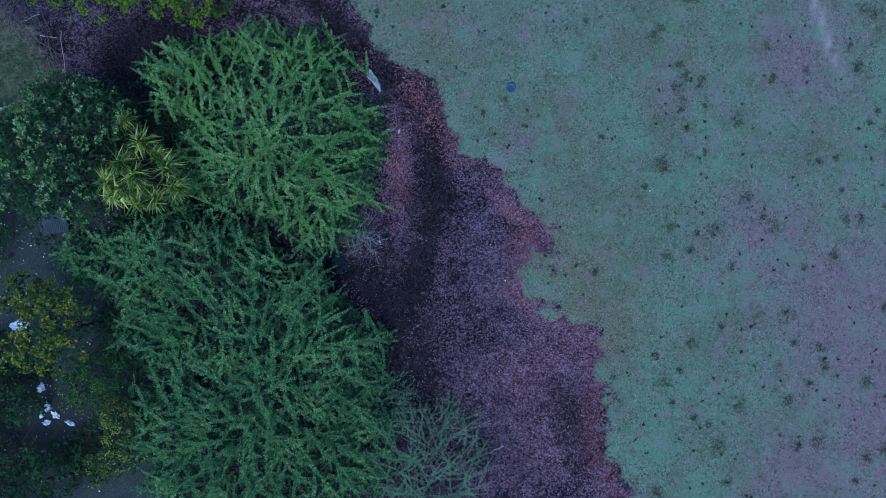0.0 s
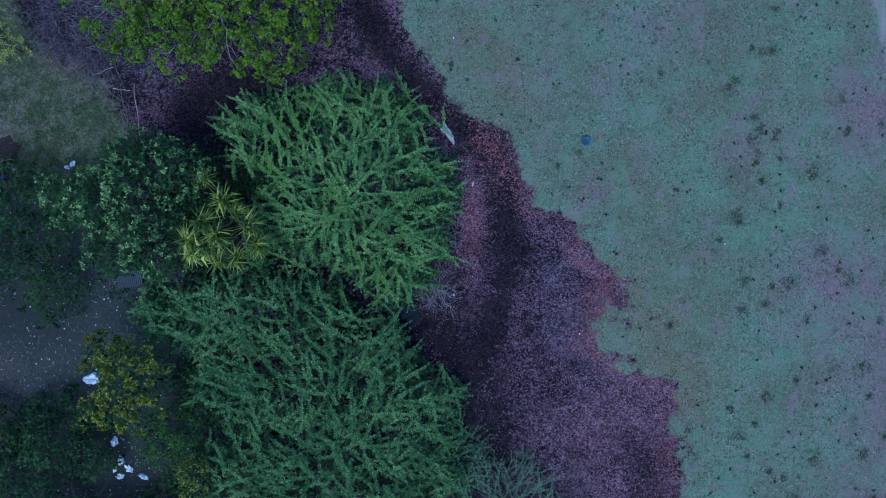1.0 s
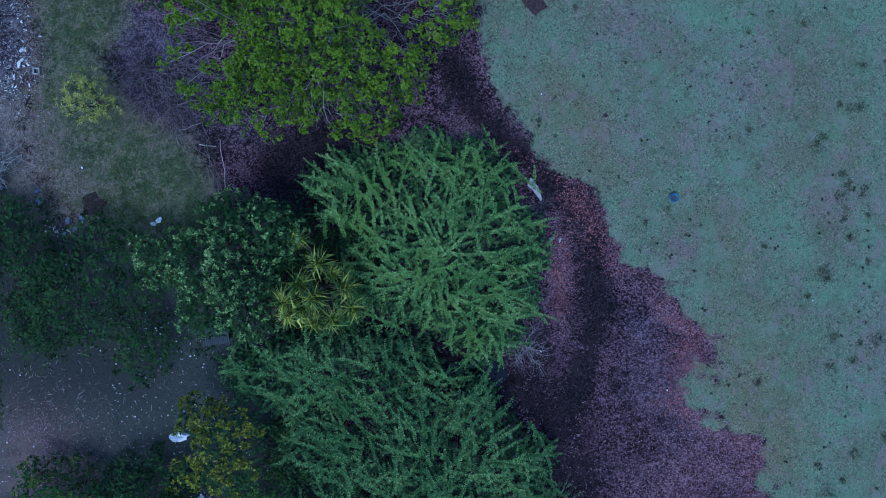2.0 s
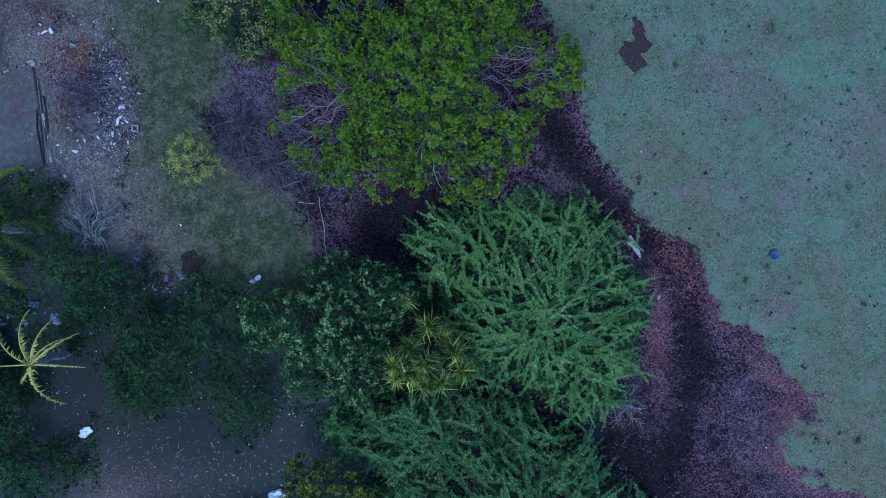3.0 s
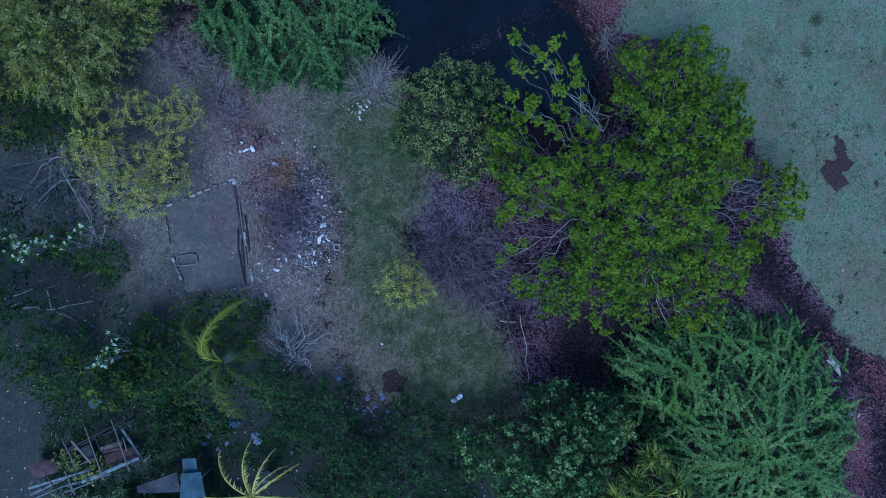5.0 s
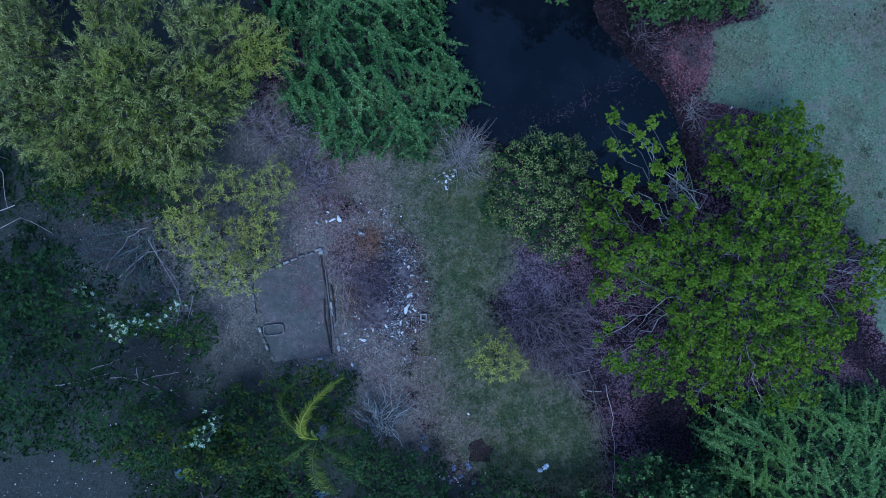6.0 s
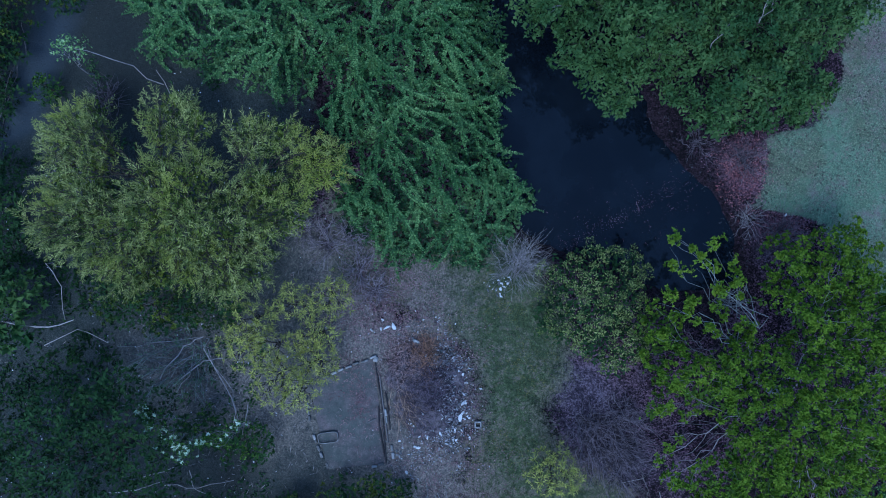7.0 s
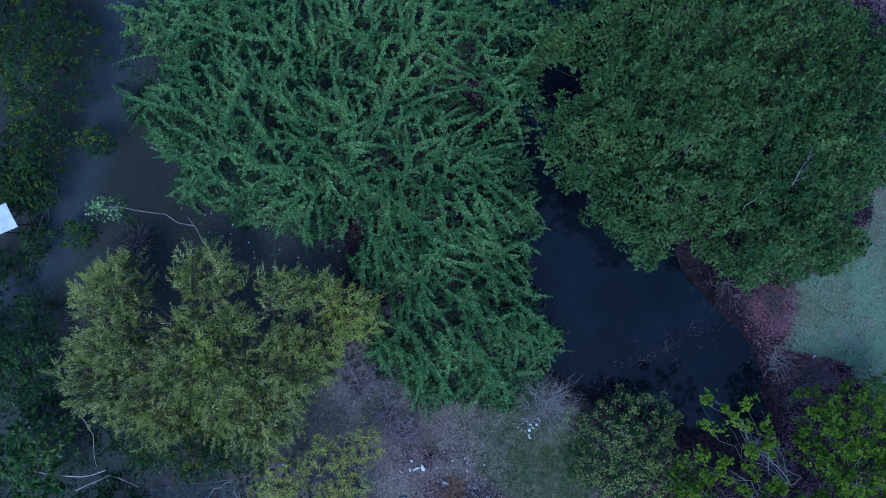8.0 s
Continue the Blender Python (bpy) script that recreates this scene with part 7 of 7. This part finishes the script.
# shrubs in white flower
def flowering_shrub(seed, base, spots, label):
    rng = np.random.default_rng(seed)
    z0 = gz(*base)
    t = root("flowering_shrub", (*base, z0), label=label, category="shrub")
    heads = np.array([(x + rng.normal(0, 0.24), y + rng.normal(0, 0.24), z + rng.normal(0, 0.1)) for x, y, z in spots for _ in range(6)])
    s = Soup()
    grow(s, rng, (base[0], base[1], z0 - 0.05), heads, 0.012, 0.45, 5)
    part("stem", s, BARK, t)
    s = Soup()
    up = np.tile((0.0, 0.0, 1.0), (len(heads), 1)) + rng.normal(0, 0.3, heads.shape)
    rosettes(s, rng, heads, up, 7, 0.12, 0.07, 1.1)
    part("blossom", s, PETAL, t, "small white blossom clusters")
    s = Soup()
    clumps(s, rng, heads - np.array((0, 0, 0.15)), up, 9, 0.3, 0.16, 0.07)
    part("foliage", s, MIDGREEN, t)
    return t


flowering_shrub(401, (-47.2, 16.4), [(-48.7, 17.9, 4.4), (-48.5, 17.7, 4.4), (-48.1, 17.5, 4.5), (-47.9, 17.2, 4.4), (-47.6, 16.9, 4.6), (-47.3, 16.6, 4.4), (-47.0, 16.4, 4.5), (-46.2, 16.5, 4.6), (-45.9, 16.2, 4.4), (-46.8, 15.8, 4.4), (-46.4, 16.1, 4.5)], "thin tall shrub with white blossom clusters")
flowering_shrub(402, (-42.6, 10.6), [(-42.8, 10.8, 4.2), (-42.3, 11.3, 4.2), (-43.3, 10.5, 4.2), (-42.6, 10.4, 4.1)], "thin shrub with white blossom near the palm")
flowering_shrub(403, (-44.3, 16.2), [(-44.2, 17.0, 3.8), (-45.4, 16.4, 3.9)], "low leafy shrub with few white blossoms")


# ---- ground plants and litter, nobody could count ----
def scatter(seed, x0, x1, y0, y1, count, keep):
    rng = np.random.default_rng(seed)
    x, y = rng.uniform(x0, x1, count), rng.uniform(y0, y1, count)
    ok = keep(x, y, rng)
    x, y = x[ok], y[ok]
    return rng, np.column_stack([x, y, ground_z(x, y)])


def blades(name, rng, p, per, reach, length, width, lift, material, label, category):
    n = len(p)
    base = np.repeat(p, per, 0) + np.column_stack([rng.normal(0, reach, (n * per, 2)), np.zeros(n * per)])
    a = rng.uniform(0, 2 * math.pi, n * per)
    d = np.column_stack([np.cos(a), np.sin(a), np.abs(rng.normal(lift, 0.35, n * per))])
    s = Soup()
    leaves(s, base, d, np.array((0, 0, 1.0)) + rng.normal(0, 0.35, (n * per, 3)), length * rng.uniform(0.5, 1.3, n * per), width * rng.uniform(0.7, 1.3, n * per), 0.1, 0.15)
    return single(name, s, material, (0, 0, 0), label=label, category=category, kind="stuff")


def on_bank(x, y, rng):
    f = field_side(x, y) + edge_wander(x, y) + rng.normal(0, 0.2, x.shape)
    return (f < 0.15) & (x > np.interp(y, [-16, 0, 8, 14, 22, 32, 40], [-4, -6, -5, -12, -14, -20, -20])) & (inside(POND, x, y) < -0.2) & (y < 33 + 0.5 * wavy(x, y, 2.0, 3.0)) & (rng.random(x.shape) < (0.42 + 0.5 * wavy(x, y, 1.4, 2.0)) * (1 - 0.9 * dark_streak(x, y)) * (1 - 0.7 * np.clip((y - 11) / 3, 0, 1)) * np.clip(-inside(POND, x, y) / 1.8 - 0.1, 0.08, 1) * (1 - 0.97 * np.exp(-((x + 17.5) ** 2 / 26 + (y - 10.8) ** 2 / 12))))


rng, p = scatter(501, -20, 12, -16, 40, 150000, on_bank)
blades("weeds", rng, p, 3, 0.06, 0.11, 0.045, 0.6, WEED, "dry plum-coloured weeds matted over the bank", "weeds")
rng, p = scatter(514, -20, 12, -16, 34, 170000, lambda x, y, r: (rosy_strip(x, y) * 0.8 > r.random(x.shape)) & (field_side(x, y) + edge_wander(x, y) < 0.1 + r.normal(0, 0.2, x.shape)))
blades("weeds", rng, p, 3, 0.06, 0.11, 0.045, 0.6, REDWEED, "rose-tinted dry weeds along the bank", "weeds")
rng, p = scatter(502, -17, 27, -16, 48, 60000, lambda x, y, r: (field_side(x, y) + edge_wander(x, y) > -0.1 + r.normal(0, 0.25, x.shape)) & (inside(DUG, x, y) < -0.05))
blades("pasture_grass", rng, p, 2, 0.03, 0.075, 0.022, 0.8, GRASS, "short grazed blue-green pasture grass", "grass")
rng = np.random.default_rng(503)
mid_x, mid_y = rng.uniform(-10, 27, 300), rng.uniform(-16, 38, 300)
ok = (field_side(mid_x, mid_y) > 0.8) & (rng.random(300) < 0.35 + 0.65 * (mid_x > 11))
spots = []
for cx, cy in zip(mid_x[ok], mid_y[ok]):
    size = rng.choice([0.10, 0.18, 0.27], p=[0.5, 0.35, 0.15])
    spots.append(np.column_stack([rng.normal(cx, size, int(260 * size)), rng.normal(cy, size, int(260 * size))]))
spots.append(np.column_stack([rng.uniform(-8, 27, 3000), rng.uniform(-16, 38, 3000)]))
spots = np.concatenate(spots)
spots = spots[(field_side(spots[:, 0], spots[:, 1]) > 0.4) & (inside(DUG, spots[:, 0], spots[:, 1]) < -0.1)]
blades("pasture_weeds", rng, np.column_stack([spots, ground_z(spots[:, 0], spots[:, 1])]), 4, 0.05, 0.075, 0.04, 0.5, WEEDGREEN, "low dark weeds dotted over the pasture", "weeds")
mid_x, mid_y = rng.uniform(-8, 27, 700), rng.uniform(-16, 38, 700)
ok = (field_side(mid_x, mid_y) > 0.5) & (wavy(mid_x, mid_y, 0.45, 6.0) + rng.normal(0, 0.4, 700) > -0.1)
spots = np.column_stack([mid_x[ok], mid_y[ok]])
blades("weed_tufts", rng, np.column_stack([spots, ground_z(spots[:, 0], spots[:, 1]) + 0.01]), 16, 0.035, 0.085, 0.05, 0.5, DARKTUFT, "small dark weed tufts dotted over the pasture", "weeds")
rng, p = scatter(504, -40, -20, 5, 29, 60000, lambda x, y, r: inside(CLEARING, x, y) + 0.6 * wavy(x, y, 1.1, 4.0) > 0.0 + r.normal(0, 0.5, x.shape))
blades("clearing_grass", rng, p, 2, 0.04, 0.10, 0.025, 0.8, LAWN, "rough dull green clearing grass", "grass")
rng, p = scatter(512, -40, -20, 5, 29, 16000, lambda x, y, r: (inside(CLEARING, x, y) > r.normal(0.2, 0.6, x.shape)) & (wavy(x, y, 1.3, 9.0) + 0.6 * wavy(x, y, 3.7, 2.0) + r.normal(0, 0.35, x.shape) > 0.25))
blades("straw_grass", rng, p, 3, 0.06, 0.11, 0.03, 0.7, STRAWGRASS, "dry olive-brown grass tufts in the clearing", "grass")
rng, p = scatter(505, -60, -17, -14, 46, 5200, lambda x, y, r: (inside(YARD, x, y) > -0.5) & ~((x < -50) & (y > 30)) & (wavy(x, y, 0.5, 6.0) + r.normal(0, 0.4, x.shape) > -0.1))
p[:, 2] += 0.015
blades("litter_scraps", rng, p, 1, 0.1, 0.10, 0.07, 0.05, SCRAP, "pale scraps and leaf litter strewn over yard soil", "litter")
rng, p = scatter(515, -29, -18, -12, 3, 420, lambda x, y, r: wavy(x, y, 0.8, 5.0) + r.normal(0, 0.4, x.shape) > -0.1)
p[:, 2] += 0.02
blades("paper_scraps", rng, p, 1, 0.1, 0.085, 0.05, 0.1, CLOTH, "small white scraps strewn over the swept yard", "litter")
rng, p = scatter(516, -60, -18, -13, 30, 9000, lambda x, y, r: (inside(YARD, x, y) > 0) & (r.random(x.shape) < 0.18 + 0.8 * np.exp(-((x + 31) ** 2 + (y + 3.5) ** 2) / 16) + 0.4 * np.exp(-((x + 43) ** 2 + (y - 14) ** 2) / 16)))
p[:, 2] += 0.02
blades("twig_litter", rng, p, 2, 0.25, 0.34, 0.022, 0.06, DRYTWIG, "thin bleached twigs strewn over yard soil", "litter")
rng, p = scatter(517, -36, -26, -9, 1, 9000, lambda x, y, r: 0.9 * np.exp(-((x + 31.2) ** 2 / 5 + (y + 4.6) ** 2 / 3)) > r.random(x.shape))
p[:, 2] += 0.02
blades("russet_litter", rng, p, 2, 0.15, 0.09, 0.05, 0.1, REDLITTER, "russet leaf litter heaped on yard soil", "litter")
rng, p = scatter(506, -60, -17, -14, 46, 15000, lambda x, y, r: (inside(YARD, x, y) > -0.8))
p[:, 2] += 0.01
blades("fallen_leaves", rng, p, 2, 0.2, 0.08, 0.04, 0.05, LITTER, "brown fallen leaves strewn over yard soil", "litter")
rng, p = scatter(510, -44, -28, 7, 27, 30000, lambda x, y, r: (1.3 * np.exp(-((x + 38.3) ** 2 / 1.6 + (y - 18.2) ** 2 / 3.5)) + 2.2 * np.exp(-((x + 37.4) ** 2 + (y - 22.8) ** 2) / 6.0) + 0.8 * np.exp(-((x + 33.2) ** 2 + (y - 20.6) ** 2) / 2.0) + 0.7 * np.exp(-((x + 33.4) ** 2 + (y - 13.4) ** 2) / 5.0) + 0.4 * np.exp(-((x + 31.0) ** 2 + (y - 10.0) ** 2) / 5.0) + 0.6 * np.exp(-((x + 36.2) ** 2 + (y - 14.0) ** 2) / 3.0) + 0.5 * np.exp(-((x + 33.2) ** 2 + (y - 17.0) ** 2) / 3.0)) * (0.6 + 0.6 * wavy(x, y, 2.7, 3.0)) * (np.hypot((x + 35.1) / 1.7, (y - 18.2) / 2.3) > 0.95) > r.random(x.shape))
p[:, 2] += 0.055
blades("russet_litter", rng, p, 2, 0.12, 0.085, 0.045, 0.1, REDLITTER, "russet leaf litter strewn round the foundation", "litter")
rng, p = scatter(511, -40, -30, 11, 23, 20000, lambda x, y, r: (0.35 * np.exp(-((x + 33.4) ** 2 / 1.2 + (y - 17.6) ** 2 / 5.0)) + 0.35 * np.exp(-((x + 34.2) ** 2 / 3.0 + (y - 14.8) ** 2 / 1.6)) + 0.2 * np.exp(-((x + 33.9) ** 2 / 0.8 + (y - 20.4) ** 2 / 1.0)) + 0.2 * np.exp(-((x + 36.6) ** 2 / 1.2 + (y - 21.3) ** 2 / 0.5))) * (0.5 + 0.8 * wavy(x, y, 3.1, 5.0)) > r.random(x.shape))
p[:, 2] += 0.03
blades("rubble_chips", rng, p, 2, 0.1, 0.10, 0.06, 0.4, CHIPS, "small pale rubble chips round the heap", "rubble")
rng, p = scatter(507, -29, -17, 24, 36, 5000, lambda x, y, r: (inside(POND, x, y) > 0.1) & (np.abs((x + 22.2) * 0.55 - (y - 28.7)) < 0.35 + r.random(x.shape) * 3.0 * (r.random(x.shape) < 0.12)))
p[:, 2] = WATER_Z + 0.006
blades("floating_debris", rng, p, 3, 0.14, 0.06, 0.03, 0.03, WEED, "leaves and scraps floating on the pond", "litter")
rng, p = scatter(508, -42, -14, 22, 48, 4500, lambda x, y, r: (np.abs(inside(POND, x, y) + 0.35) < 0.55) & (r.random(x.shape) < 0.9))
p[:, 2] = np.maximum(p[:, 2], WATER_Z)
blades("pond_edge_weeds", rng, p, 3, 0.08, 0.14, 0.05, 0.6, LITTER, "dead brown weeds fringing the pond", "weeds")
# undergrowth added in a dark green to darken the shaded ground by the hut
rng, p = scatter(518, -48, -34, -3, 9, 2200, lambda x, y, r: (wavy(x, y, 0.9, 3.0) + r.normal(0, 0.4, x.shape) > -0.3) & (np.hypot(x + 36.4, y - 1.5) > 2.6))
blades("undergrowth", rng, p, 7, 0.18, 0.2, 0.09, 0.7, DEEP, "low dark undergrowth added for shade round the hut frame", "undergrowth")
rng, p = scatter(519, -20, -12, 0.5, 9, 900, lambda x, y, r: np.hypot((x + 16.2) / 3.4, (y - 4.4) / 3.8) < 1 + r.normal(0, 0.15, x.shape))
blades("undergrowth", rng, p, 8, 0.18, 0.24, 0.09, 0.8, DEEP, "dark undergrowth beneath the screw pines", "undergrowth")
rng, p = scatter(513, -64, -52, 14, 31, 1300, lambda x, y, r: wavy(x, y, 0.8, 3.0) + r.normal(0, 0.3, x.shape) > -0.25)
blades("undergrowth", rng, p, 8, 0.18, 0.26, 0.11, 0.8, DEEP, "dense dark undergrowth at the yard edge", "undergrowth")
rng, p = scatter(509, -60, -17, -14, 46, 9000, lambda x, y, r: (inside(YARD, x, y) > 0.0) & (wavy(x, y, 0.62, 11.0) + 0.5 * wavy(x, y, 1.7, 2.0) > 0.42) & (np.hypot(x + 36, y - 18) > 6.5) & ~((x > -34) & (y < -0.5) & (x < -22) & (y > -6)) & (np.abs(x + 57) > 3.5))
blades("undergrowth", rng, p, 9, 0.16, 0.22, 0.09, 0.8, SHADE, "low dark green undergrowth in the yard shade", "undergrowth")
